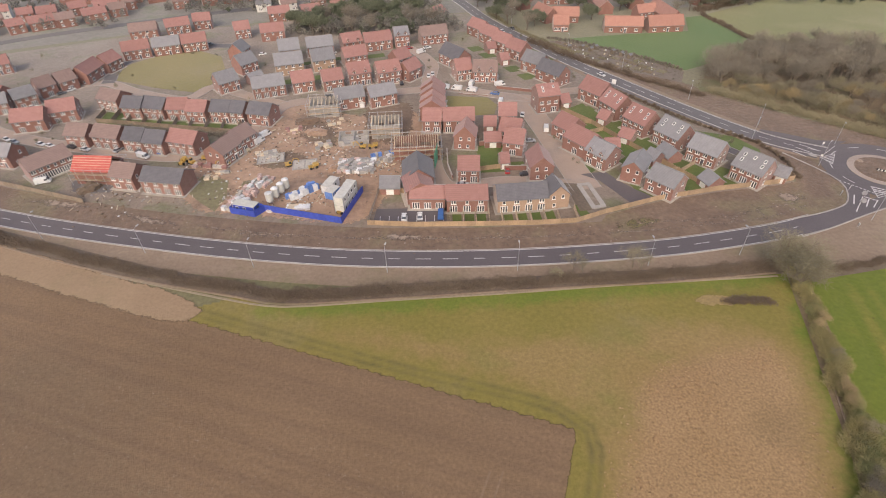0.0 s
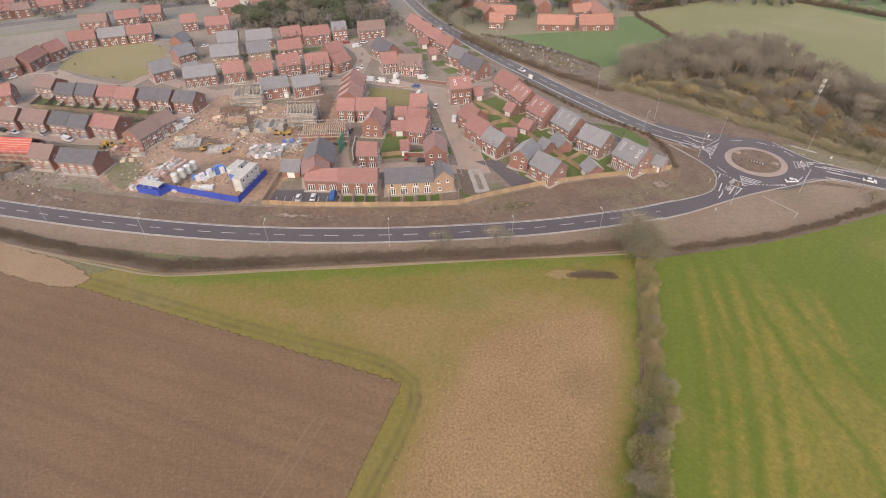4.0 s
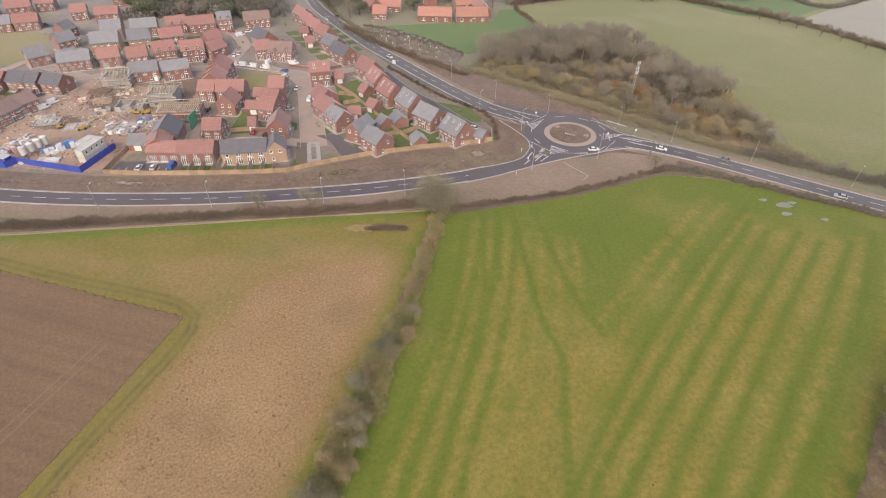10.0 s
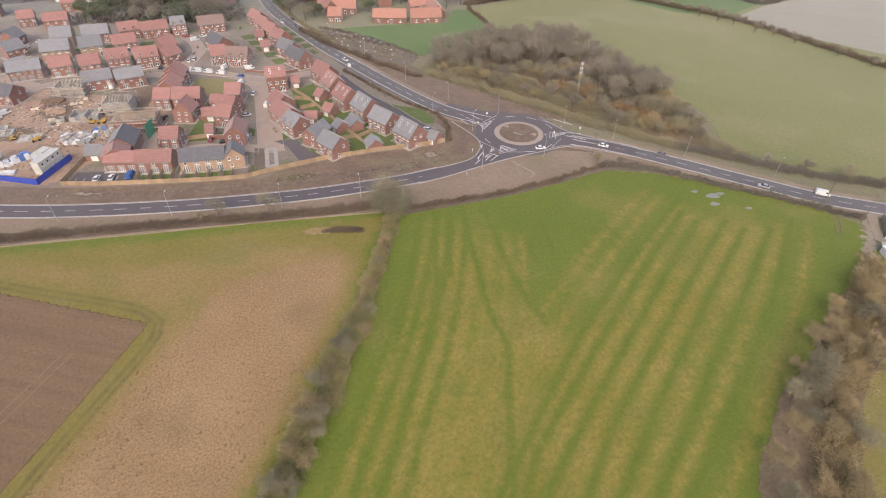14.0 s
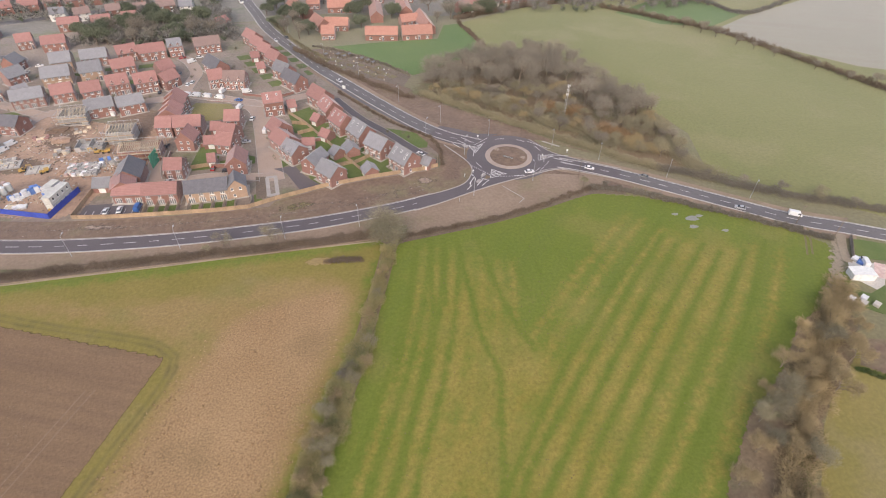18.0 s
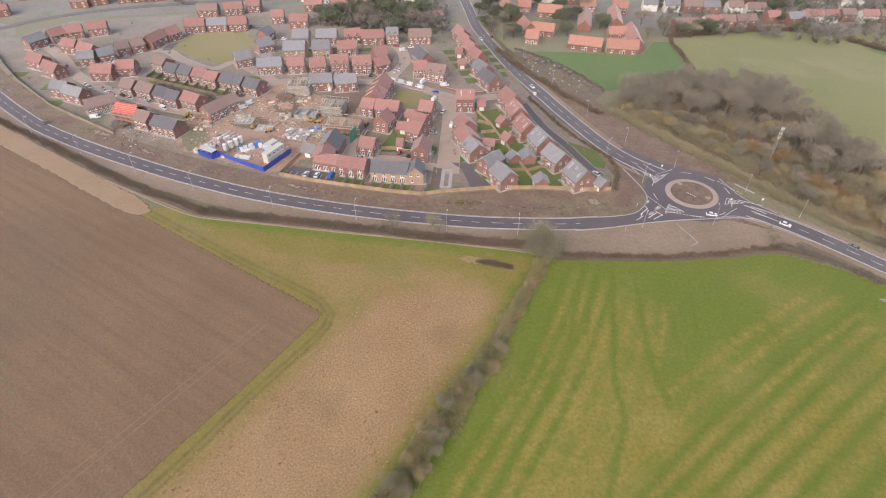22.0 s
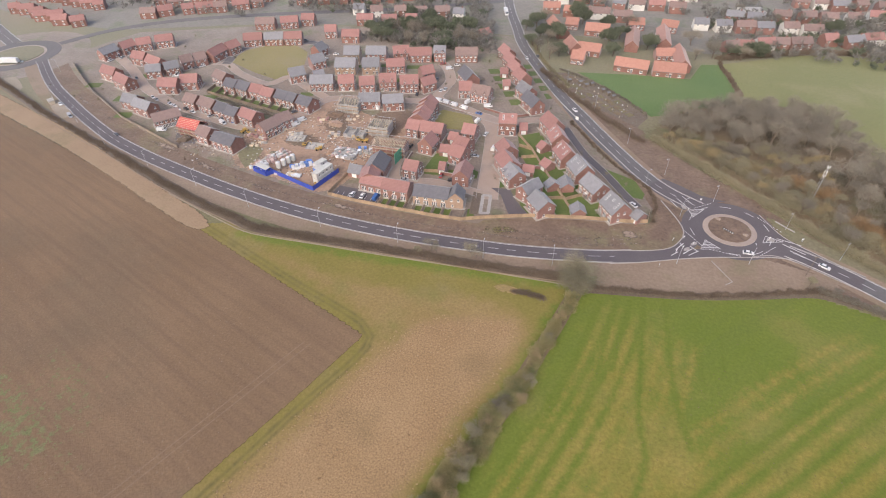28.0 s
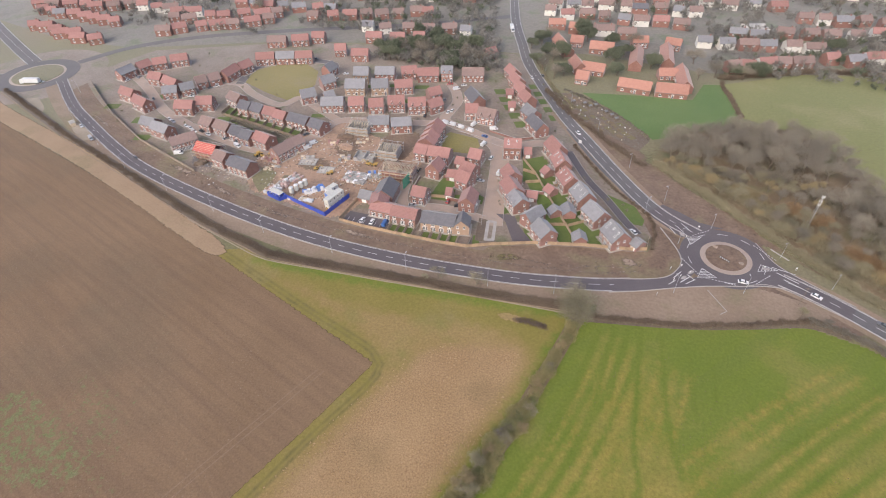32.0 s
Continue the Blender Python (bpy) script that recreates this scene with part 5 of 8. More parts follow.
build_house(-225.7, 218.3, 76, 11.1, 7.2, 4.74, 7.54, "grey", "brick", 2, "house")
build_house(-220.1, 229.1, 70, 8.9, 7.2, 4.74, 7.73, "red", "brick", 2, "house")
build_house(-213, 236.6, 40, 8.6, 7.2, 4.74, 7.73, "red", "brick", 2, "house")
build_house(-203.4, 244.9, 34, 11, 7.2, 4.74, 7.73, "red", "brick", 3, "house")
build_house(-145.8, 261.6, 23, 12.1, 7.2, 4.74, 7.91, "red", "brick", 3, "house")
build_house(-132.8, 266.3, 18, 12.3, 7.2, 4.74, 7.91, "grey", "brick", 3, "house")
build_house(-120.7, 270.2, 19, 11.5, 7.2, 4.74, 7.91, "red", "brick", 3, "house")
build_house(-89.8, 218.8, 40, 8.8, 7.65, 4.74, 8.1, "grey", "brick", 2, "house")
build_house(-87.4, 239.2, 49, 8.6, 7.65, 4.74, 8.1, "grey", "brick", 2, "house")
build_house(-94.5, 255.8, 77, 7.9, 7.2, 4.74, 8.1, "grey", "brick", 1, "house")
build_house(-79.4, 225.1, 43, 6.3, 6, 2.6, 4.8, "grey", "brick", 0, "garage")
build_house(-102.1, 288.3, 21, 7.8, 8.1, 4.74, 7.82, "red", "brick", 2, "house")
build_house(-85, 283.7, 14, 11.7, 8.1, 4.74, 7.82, "red", "brick", 2, "house")
build_house(-88.7, 316.2, 13, 11.6, 8.1, 4.74, 7.36, "red", "brick", 2, "house")
build_house(-71.6, 318.6, 19, 10.6, 8.1, 4.74, 7.36, "red", "brick", 2, "house")
build_house(-56.6, 323.9, 13, 8.2, 7.2, 4.74, 7.36, "red", "brick", 1, "house")
build_house(-139.1, 297.5, 24, 12.1, 7.2, 4.74, 7.73, "red", "brick", 3, "house")
build_house(-154.4, 291, 17, 13.5, 7.2, 4.74, 7.73, "brown", "brick", 3, "house")
build_house(-128.4, 305.7, 13, 9.3, 7.2, 4.74, 7.73, "red", "brick", 2, "house")
build_house(0.1, 307.8, 47, 7.2, 8.1, 4.74, 7.36, "red", "brick", 1, "house")
build_house(95.5, 281.4, -7, 18.9, 8, 3.6, 7, "pantile", "brick", 3, "house")
build_house(116.2, 280.3, 2, 17.7, 8, 3.6, 7.4, "pantile", "brick", 3, "house")
build_house(122.9, 298.3, -84, 26.7, 8, 3.8, 7.4, "pantile", "brick", 3, "house")
build_house(113.8, 304.2, 14, 11.2, 7, 3.2, 6.4, "pantile", "brick", 3, "house")
build_house(95, 351.4, 14, 10.6, 7.2, 4.28, 7.36, "pantile", "brick", 3, "house")
build_house(94.2, 323.5, 90, 28.5, 8, 3.6, 7, "pantile", "brick", 3, "house")
build_house(116.9, 352.4, -10, 10.3, 7.2, 4.28, 7.36, "pantile", "brick", 3, "house")
build_house(113.2, 332, -88, 28.6, 8, 3.6, 7, "pantile", "brick", 3, "house")
build_house(45.2, 333.3, -64, 25, 8, 3.8, 7.4, "pantile", "brick", 3, "house")
build_house(53.6, 343.5, -1, 8.5, 8, 3.8, 7, "pantile", "brick", 3, "house")
build_house(71.1, 335.1, -1, 15.6, 8, 3.8, 7.4, "pantile", "brick", 3, "house")
build_house(59, 303.2, -66, 14.4, 8, 3.8, 7.4, "pantile", "brick", 3, "house")
build_house(69.3, 300.3, -7, 14.3, 8, 3.6, 7, "pantile", "brick", 3, "house")
build_house(64.3, 286, -5, 7.6, 9, 3.8, 7.2, "pantile", "brick", 3, "house")


# ---- fences and walls ----
bm = bmesh.new()
zig = [(0, -0.035)]
for i in range(10):
    y = -0.035 if i % 2 else -0.055
    zig += [(0.1 * i, y), (0.1 * (i + 1), y)]
zig += [(1.0, 0.03), (0, 0.03)]
low = [bm.verts.new((x, y, 0.08)) for x, y in zig[1:]]
high = [bm.verts.new((x, y, 1.75)) for x, y in zig[1:]]
bm.faces.new(low[::-1])
bm.faces.new(high)
for i in range(len(low)):
    j = (i + 1) % len(low)
    bm.faces.new((low[i], low[j], high[j], high[i]))
me_panel = bpy.data.meshes.new("panel")
bm.to_mesh(me_panel)
bm.free()
me_panel.materials.append(M["fence"])
POST = flat_mesh("post", (-0.06, -0.06, 0, 0.06, 0.06, 1.85), M["fence"])
old_panel, OLD_POST = me_panel.copy(), POST.copy()
for me in (old_panel, OLD_POST):
    me.materials[0] = M["old_fence"]


def fence(pts, label="close-boarded wooden garden fence in fresh tan timber", bay=2.6, height=1.0):
    board, stake = (old_panel, OLD_POST) if "weathered" in label else (me_panel, POST)
    top = new("fence")
    top.matrix_basis = pose(pts[0][0], pts[0][1], 0.0)
    tagged(top, label, "fence", "garden fences")
    o = Vector((pts[0][0], pts[0][1], 0))
    for a, b in zip(pts, pts[1:]):
        a, b = Vector((a[0], a[1], 0)), Vector((b[0], b[1], 0))
        n = max(1, round((b - a).length / bay))
        ang = math.degrees(math.atan2(b.y - a.y, b.x - a.x))
        for i in range(n):
            p = a + (b - a) * (i / n) - o
            shared("panel", board, top, pose(p.x, p.y, 0, 0, 0, ang) @ Matrix.Diagonal(((b - a).length / n, 1, height, 1)))
            shared("post", stake, top, pose(p.x, p.y, 0, 0, 0, ang) @ Matrix.Diagonal((1, 1, height, 1)))
    return top


BOUNDARY = "long close-boarded timber fence along the estate edge"
fence([(-19.3, 136.8), (-21.1, 119.8), (-7.7, 118.4), (11.7, 117.9), (25.7, 117.7), (37.6, 118.3), (46.8, 122.2)], BOUNDARY, 2.4)
fence([(46.8, 122.2), (63.4, 128), (82.7, 132.2), (102.3, 135), (108.3, 136.8), (109, 144)], BOUNDARY, 2.4)
fence([(-241.2, 203.6), (-219, 188), (-196.8, 173.5), (-157.9, 152.6), (-125.9, 140.9), (-109, 134.8)], "long weathered timber fence along the estate edge", 3.0)
fence([(46.7, 190), (55.6, 177.9), (61.2, 167.5), (69.7, 152.2), (81.5, 132)])
fence([(65.9, 140.9), (75.3, 143.6)])
fence([(69.7, 152.6), (73.3, 157.9)])
fence([(75.7, 142.9), (82, 147.6)])
fence([(55.4, 177.9), (49.1, 179.7)])
fence([(52.2, 169.7), (58.5, 172.2)])
fence([(62.7, 167.9), (68, 172)])
fence([(13.4, 163.1), (13.9, 177)])
fence([(12.7, 147.2), (19.2, 148.4)])
fence([(-19.1, 137.5), (-10, 135)])
for gx, gy0, gy1 in ((17.0, 123.2, 118), (21.1, 123.4, 118), (25.1, 123.8, 118), (29.1, 124, 118.1), (33.0, 123, 118.2), (38.2, 125, 118.8), (2.2, 125.2, 118.3), (6, 125.2, 118.3), (9.6, 125.2, 118.2), (13.4, 125, 118.1)):
    fence([(gx, gy0), (gx, gy1)])
for i in range(10):
    a, b = ROW_A.lerp(ROW_B, i / 9), ROW_D.lerp(ROW_C, i / 9)
    fence([(a.x, a.y), (b.x, b.y)], "weathered timber fence between back gardens", 3.2)
fence([(ROW_D.x, ROW_D.y), (ROW_C.x, ROW_C.y)], "weathered timber fence between back gardens", 3.4)


def brick_wall(pts, height=1.7):
    bm = bmesh.new()
    ribbon(bm, [Vector((x, y, 0)) for x, y in pts], -0.12, 0.12, 0, height)
    ob = link_mesh("garden_wall", bm, M["brick"])
    tagged(ob, "red-brick garden wall beside the street", "wall")
    bm = bmesh.new()
    ribbon(bm, [Vector((x, y, 0)) for x, y in pts], -0.18, 0.18, height, height + 0.08)
    part("coping", bm, M["concrete"], ob)


brick_wall([(2.2, 160.6), (2.3, 150), (3.6, 143)], 1.2)
brick_wall([(13.4, 163.8), (22, 164.6)])
brick_wall([(20.4, 147.2), (27, 147), (34, 147.6)])
brick_wall([(50.4, 162.6), (62, 163)])
brick_wall([(8, 212.6 - 5), (20, 205.4 - 0.4)], 0.4)
brick_wall([(24, 212), (40, 206.8), (48, 211)], 1.2)


# ---- trees, hedges, scrub ----
def cloud_mesh(name, centres, radii, count, length, width, material, seed, droop=0.0, stems=True):
    """Many thin twigs spread through the given clumps, pointing outward and up."""
    rng = np.random.default_rng(seed)
    c = np.asarray(centres, float)
    r = np.asarray(radii, float)
    if r.ndim == 1:
        r = np.repeat(r[:, None], 3, 1)
    weight = (r[:, 0] * r[:, 1] * r[:, 2]) ** 0.72
    pick = rng.choice(len(c), count, p=weight / weight.sum())
    d = rng.normal(size=(count, 3))
    d /= np.linalg.norm(d, axis=1, keepdims=True)
    rad = rng.random(count) ** 0.45
    p = c[pick] + d * r[pick] * rad[:, None]
    p[:, 2] = np.maximum(p[:, 2], 0.05)
    way = d + rng.normal(size=(count, 3)) * 0.55 + np.array([0, 0, 0.45 - droop])
    way /= np.linalg.norm(way, axis=1, keepdims=True)
    side = np.cross(way, rng.normal(size=(count, 3)))
    side /= np.linalg.norm(side, axis=1, keepdims=True)
    ln = length * (0.5 + rng.random(count))[:, None]
    wd = width * (0.5 + rng.random(count))[:, None]
    a, b = p - way * ln / 2, p + way * ln / 2
    v = np.empty((count * 4, 3))
    v[0::4], v[1::4], v[2::4], v[3::4] = a - side * wd / 2, a + side * wd / 2, b + side * wd * 0.3, b - side * wd * 0.3
    me = bpy.data.meshes.new(name)
    me.from_pydata(v.tolist(), [], [(4 * i, 4 * i + 1, 4 * i + 2, 4 * i + 3) for i in range(count)])
    me.materials.append(material)
    return me


def tree_meshes(seed, height, spread, twigs, material, width=0.05):
    """A bare tree: a tapered trunk with limbs, and a crown of twigs round the limb ends."""
    rnd = random.Random(seed)
    bm = bmesh.new()
    ends = []

    def limb(a, way, length, r, depth):
        b = a + way * length
        tube(bm, a, b, r, r * 0.62, 6 if depth < 2 else 4)
        if depth == 3:
            ends.append(b)
            return
        for k in range(3 if depth else 5):
            turn = Vector((rnd.uniform(-1, 1), rnd.uniform(-1, 1), rnd.uniform(-0.1, 0.9)))
            w = (way * 0.75 + turn.normalized() * (0.75 + 0.1 * spread)).normalized()
            start = a + way * length * (rnd.uniform(0.55, 1.0) if depth == 0 else rnd.uniform(0.8, 1.0))
            limb(start, w, length * rnd.uniform(0.55, 0.8), r * 0.55, depth + 1)

    limb(Vector((0, 0, -0.2)), Vector((rnd.uniform(-0.08, 0.08), rnd.uniform(-0.08, 0.08), 1)).normalized(), height * 0.38, height * 0.026, 0)
    trunk = bpy.data.meshes.new("trunk")
    bm.to_mesh(trunk)
    bm.free()
    trunk.materials.append(M["bark"])
    top = max(e.z for e in ends)
    s = height / (top + 1.0)
    for vtx in trunk.vertices:
        vtx.co.x *= s
        vtx.co.y *= s
        vtx.co.z *= s
    centres = [(e.x * s, e.y * s, e.z * s) for e in ends]
    crown = cloud_mesh("crown", centres, [height * 0.17] * len(centres), twigs, height * 0.10, width, material, seed)
    return trunk, crown


TREES = {
    "bare_a": tree_meshes(1, 10, 1.0, 1900, M["twig"]),
    "bare_b": tree_meshes(2, 10, 1.4, 1900, M["twig"]),
    "bare_c": tree_meshes(3, 10, 0.6, 1700, M["twig"]),
    "olive_a": tree_meshes(4, 9, 1.2, 2100, M["twig_olive"], 0.055),
    "olive_b": tree_meshes(5, 9, 1.0, 2000, M["twig_olive"], 0.055),
    "green_a": tree_meshes(6, 9, 0.8, 6000, M["evergreen"], 0.16),
    "green_b": tree_meshes(7, 9, 1.0, 6000, M["evergreen"], 0.16),
}
TREES["tan_a"] = tree_meshes(10, 9, 1.3, 2300, M["twig_tan"], 0.055)
TREES["tan_b"] = tree_meshes(12, 9, 1.0, 2300, M["twig_tan"], 0.055)
TREES["young_a"] = tree_meshes(8, 9, 0.7, 1700, M["twig_olive"], 0.022)
TREES["young_b"] = tree_meshes(9, 9, 0.9, 1500, M["twig_olive"], 0.022)
TREE_WORDS = {"t": "broad bare tree with pale tan twigs", "y": "slender young bare tree with thin olive twigs", "b": "bare winter tree with fine brown twigs", "o": "bare olive-brown winter tree", "g": "dense dark evergreen tree"}


def tree(kind, x, y, height, group="trees of the wood", turn=0.0, fat=1.0):
    trunk, crown = TREES[kind]
    ob = new("tree")
    s = height / (10 if kind[0] == "b" else 9)
    ob.matrix_basis = pose(x, y, 0, 0, 0, turn) @ Matrix.Diagonal((s * fat, s * fat, s, 1))
    tagged(ob, TREE_WORDS[kind[0]], "tree", group)
    shared("trunk", trunk, ob, Matrix.Identity(4))
    shared("crown", crown, ob, Matrix.Identity(4))
    return ob


def hedge(name, pts, half, height, per_metre, material, label, seed, width=0.07, length=0.7, step=2.0, lumpy=0.35):
    rnd = random.Random(seed)
    line = smooth_line(pts, step)
    side = sides_of(line)
    centres, radii = [], []
    for c, s in zip(line, side):
        hh = height * rnd.uniform(1 - lumpy, 1 + lumpy)
        o = rnd.uniform(-0.35, 0.35) * half
        w = half * rnd.uniform(0.75, 1.1)
        centres.append((c.x + s.x * o, c.y + s.y * o, hh * 0.45))
        radii.append((w, w, hh * 0.58))
    total = sum((b - a).length for a, b in zip(line, line[1:]))
    me = cloud_mesh(name, centres, radii, int(total * per_metre), length, width, material, seed)
    ob = new(name, me)
    return tagged(ob, label, "hedge", kind="stuff")


# hedgerow between the meadow and the mown field
strip("hedge_bank", [(87, 95), (84.5, 86), (82, 76), (78.1, 62.3), (73.6, 46), (67, 27), (61.8, 14), (54, -8), (42, -34)], -2.4, 2.4, 0.10, M["litter"], "dark leaf litter under the hedgerow", "ground")
hedge("hedgerow", [(87, 95), (84.5, 86), (82, 76), (78.1, 62.3), (74.4, 48)], 2.6, 2.1, 700, M["twig_hedge"], "straggling bare hawthorn hedgerow between the fields", 11, 0.06, 0.6, 2.2, 0.5)
hedge("hedgerow", [(75.4, 51), (73.5, 46), (70.6, 37), (67, 27), (64, 19.5), (60.6, 11), (54, -6), (42, -34)], 3.7, 2.6, 980, M["twig_hedge"], "straggling bare hawthorn hedgerow between the fields", 12, 0.065, 0.65, 2.6, 0.6)
for x, y, h, k in ((86.6, 97, 11.0, "young_a"), (85.4, 93.2, 9.5, "olive_b"), (87.8, 95.4, 10.0, "young_b"), (84.8, 90, 6.5, "olive_a"), (66.2, 31, 6.0, "olive_b"), (63.4, 24.6, 6.6, "tan_a"), (65.6, 21.5, 5.4, "olive_a"), (61.2, 15.2, 5.2, "tan_b"), (58.4, 8.6, 5.6, "olive_b"), (69.6, 40.5, 4.2, "bare_c"), (71.6, 42.6, 4.0, "olive_a"), (77.8, 61.0, 4.0, "tan_b"), (80.2, 68.0, 3.8, "olive_b"), (82.6, 78.0, 4.0, "tan_a")):
    tree(k, x, y, h, "trees of the hedgerow", x * 37 % 360, 1.7 if y > 88 else 1.1)
for i in range(15):
    s = i / 14
    tree(["tan_a", "olive_a", "tan_b", "olive_b"][i % 4], 77 - 26 * s ** 1.1 + 2.6 * math.sin(7.3 * i), 56 - 74 * s + 1.5 * math.cos(5.1 * i), 3.4 + 1.5 * abs(math.sin(3.7 * i)), "trees of the hedgerow", 47 * i % 360, 1.05)
hedge("ivy", [(74.5, 49), (73.5, 46), (67, 27), (60.6, 11), (54, -6), (44, -30)], 2.2, 2.0, 130, M["weeds"], "green ivy and brambles through the hedgerow", 93, 0.12, 0.25, 2.4, 0.7)
strip("stony_bank", [(85.2, 91), (83.2, 84), (80, 73), (76.4, 61.5), (73.6, 52)], 0.15, 0.5, 0.3, M["verge"], "low stony bank at the foot of the hedgerow", "bank")
# roadside hedge
hedge("roadside_hedge", [(-292, 182), (-240, 161), (-196, 143.6), (-160, 131), (-130, 120.6)], 1.8, 1.5, 190, M["twig_dark"], "low dark bramble hedge along the road", 13, 0.075, 0.5)
hedge("roadside_hedge", [(-130, 120.6), (-104, 111), (-78, 102.2), (-51, 94.8), (-39, 91.6)], 2.2, 1.7, 330, M["twig_dark"], "low dark bramble hedge along the road", 14, 0.06, 0.45)
hedge("roadside_hedge", [(-39, 91.6), (-18.6, 92.4), (8.8, 93.6), (29.7, 94.6), (57.9, 95.8), (84, 98)], 2.2, 1.8, 400, M["twig_dark"], "low dark bramble hedge along the road", 15, 0.06, 0.45)
hedge("roadside_hedge", [(90, 95), (106, 97.4), (121.8, 100.2), (142.5, 106.2), (158, 112.4), (166, 114.4)], 1.5, 1.4, 300, M["twig_dark"], "low dark hedge at the field edge", 16, 0.06, 0.45)
hedge("roadside_hedge", [(164, 114), (176, 110.6), (198, 97.6), (220, 84), (234, 75)], 1.5, 1.9, 240, M["twig"], "low bare hedge at the field edge beside the main road", 17, 0.08)
hedge("weeds", [(65.6, 86.0), (70.5, 86.1), (76.0, 85.7)], 1.6, 0.8, 420, M["twig_dark"], "dead brown weeds in the meadow hollow", 18, 0.06, 0.4, 0.7)
for x, y, h, k in ((32.4, 98.0, 6.4, "young_b"), (47.6, 98.8, 7.6, "young_a"), (28, 96, 3.2, "olive_a"), (34.6, 97.4, 5.0, "young_a"), (49.4, 98.2, 5.6, "young_b"), (88.6, 98.6, 6.6, "young_a"), (84.4, 98, 6.0, "young_b"), (82.6, 99.2, 5.2, "young_b"), (161.4, 116.5, 4.5, "olive_b"), (168, 112.6, 4.2, "bare_b")):
    tree(k, x, y, h, "young roadside trees", x * 53 % 360)

strip("stony_bank", [(-292, 178), (-240, 157.4), (-196, 140.2), (-160, 127.8), (-130, 117.6), (-104, 108), (-78, 99.4), (-51, 92.2), (-39, 89.2), (-18.6, 89.8), (8.8, 91.2), (29.7, 92.2), (57.9, 93.4), (82, 95.4)], -0.22, 0.22, 0.22, M["verge"], "low stony bank between the hedge and the field", "bank")
# wood east of the roundabout
WOOD = [(112, 206), (120.6, 229), (148.8, 243), (176.3, 247), (192.7, 226), (198, 203), (212, 167), (213, 144), (206, 122), (176.9, 146), (150, 172), (120, 197)]


def inside(x, y, poly):
    hit = False
    for (x0, y0), (x1, y1) in zip(poly, poly[1:] + poly[:1]):
        if (y0 > y) != (y1 > y) and x < (x1 - x0) * (y - y0) / (y1 - y0) + x0:
            hit = not hit
    return hit


soft_patch("wood_floor", [(98, 203), (110, 222), (118.6, 238), (148.8, 254), (182, 257), (201, 232), (208, 207), (217, 165), (216, 138), (206, 118), (176.9, 134), (150, 160), (118, 188)], 0.075, "litter", "brown leaf litter of the wood", "ground", 9.0, 2.0)
rnd = random.Random(5)
placed = []
tries = 0
while len(placed) < 122 and tries < 4000:
    tries += 1
    x, y = rnd.uniform(100, 214), rnd.uniform(120, 252)
    if inside(x, y, WOOD) and all((x - a) ** 2 + (y - b) ** 2 > 30 for a, b in placed):
        placed.append((x, y))
        tall = y > 205 or (x > 185 and y > 165)
        kind = rnd.choice(["bare_a", "bare_b", "bare_c", "bare_a"] if tall else ["olive_a", "olive_b", "bare_c", "bare_b", "tan_a"])
        tree(kind, x, y, rnd.uniform(8.5, 13) if tall else rnd.uniform(4.4, 7.6), turn=rnd.uniform(0, 360), fat=rnd.uniform(1.0, 1.4))
hedge("undergrowth", [(120, 200), (140, 190), (160, 170), (180, 152), (196, 138)], 7, 2.6, 200, M["twig_olive"], "tangled olive-brown undergrowth of the wood", 19, 0.09, 0.9)
hedge("undergrowth", [(202, 205), (208, 180), (211, 155), (207, 134), (214, 116)], 6, 2.4, 240, M["twig_olive"], "tangled scrub at the edge of the pasture", 32, 0.09, 0.9)
hedge("undergrowth", [(122, 222), (145, 225), (165, 215), (185, 195), (198, 165)], 12, 2.2, 200, M["twig"], "tangled brown undergrowth of the wood", 20, 0.09, 0.9)
hedge("undergrowth", [(110, 203), (124, 190), (141, 173), (158, 157), (176, 140), (196, 124)], 3.0, 2.4, 260, M["twig_olive"], "scrubby thicket along the road", 21, 0.08)
hedge("undergrowth", [(196, 124), (215, 112), (240, 98), (275, 82), (320, 56)], 2.6, 2.2, 240, M["twig"], "scrubby hedge between the road and the pasture", 22, 0.08)
for i in range(9):
    tree(rnd.choice(["olive_a", "bare_b", "bare_c"]), 212 + 11 * i, 116 - 6.3 * i, rnd.uniform(3.4, 6), "trees beside the main road", rnd.uniform(0, 360), 1.3)
for cx, cy, r, mt, words in ((172, 176, 5.5, "russet", "clump of russet scrub in the wood"), (188, 152, 6.0, "russet", "clump of russet scrub in the wood"), (150, 186, 6.0, "twig_tan", "clump of pale tan scrub in the wood"), (128, 199, 5.0, "twig_tan", "clump of pale tan scrub in the wood"), (164, 163, 5.5, "twig_olive", "clump of olive scrub in the wood"), (178, 147, 5.0, "twig_olive", "clump of olive scrub in the wood"), (142, 200, 6.0, "twig", "clump of grey scrub in the wood"), (160, 205, 6.0, "twig", "clump of grey scrub in the wood"), (196, 140, 5.0, "twig_tan", "clump of pale tan scrub in the wood")):
    hedge("scrub_clump", [(cx - r, cy + 0.4 * r), (cx, cy), (cx + r, cy - 0.6 * r)], r * 0.7, 3.4, 420, M[mt], words, int(cx * 3 + cy), 0.08, 0.9, 2.0, 0.6)
# tufts on the fields


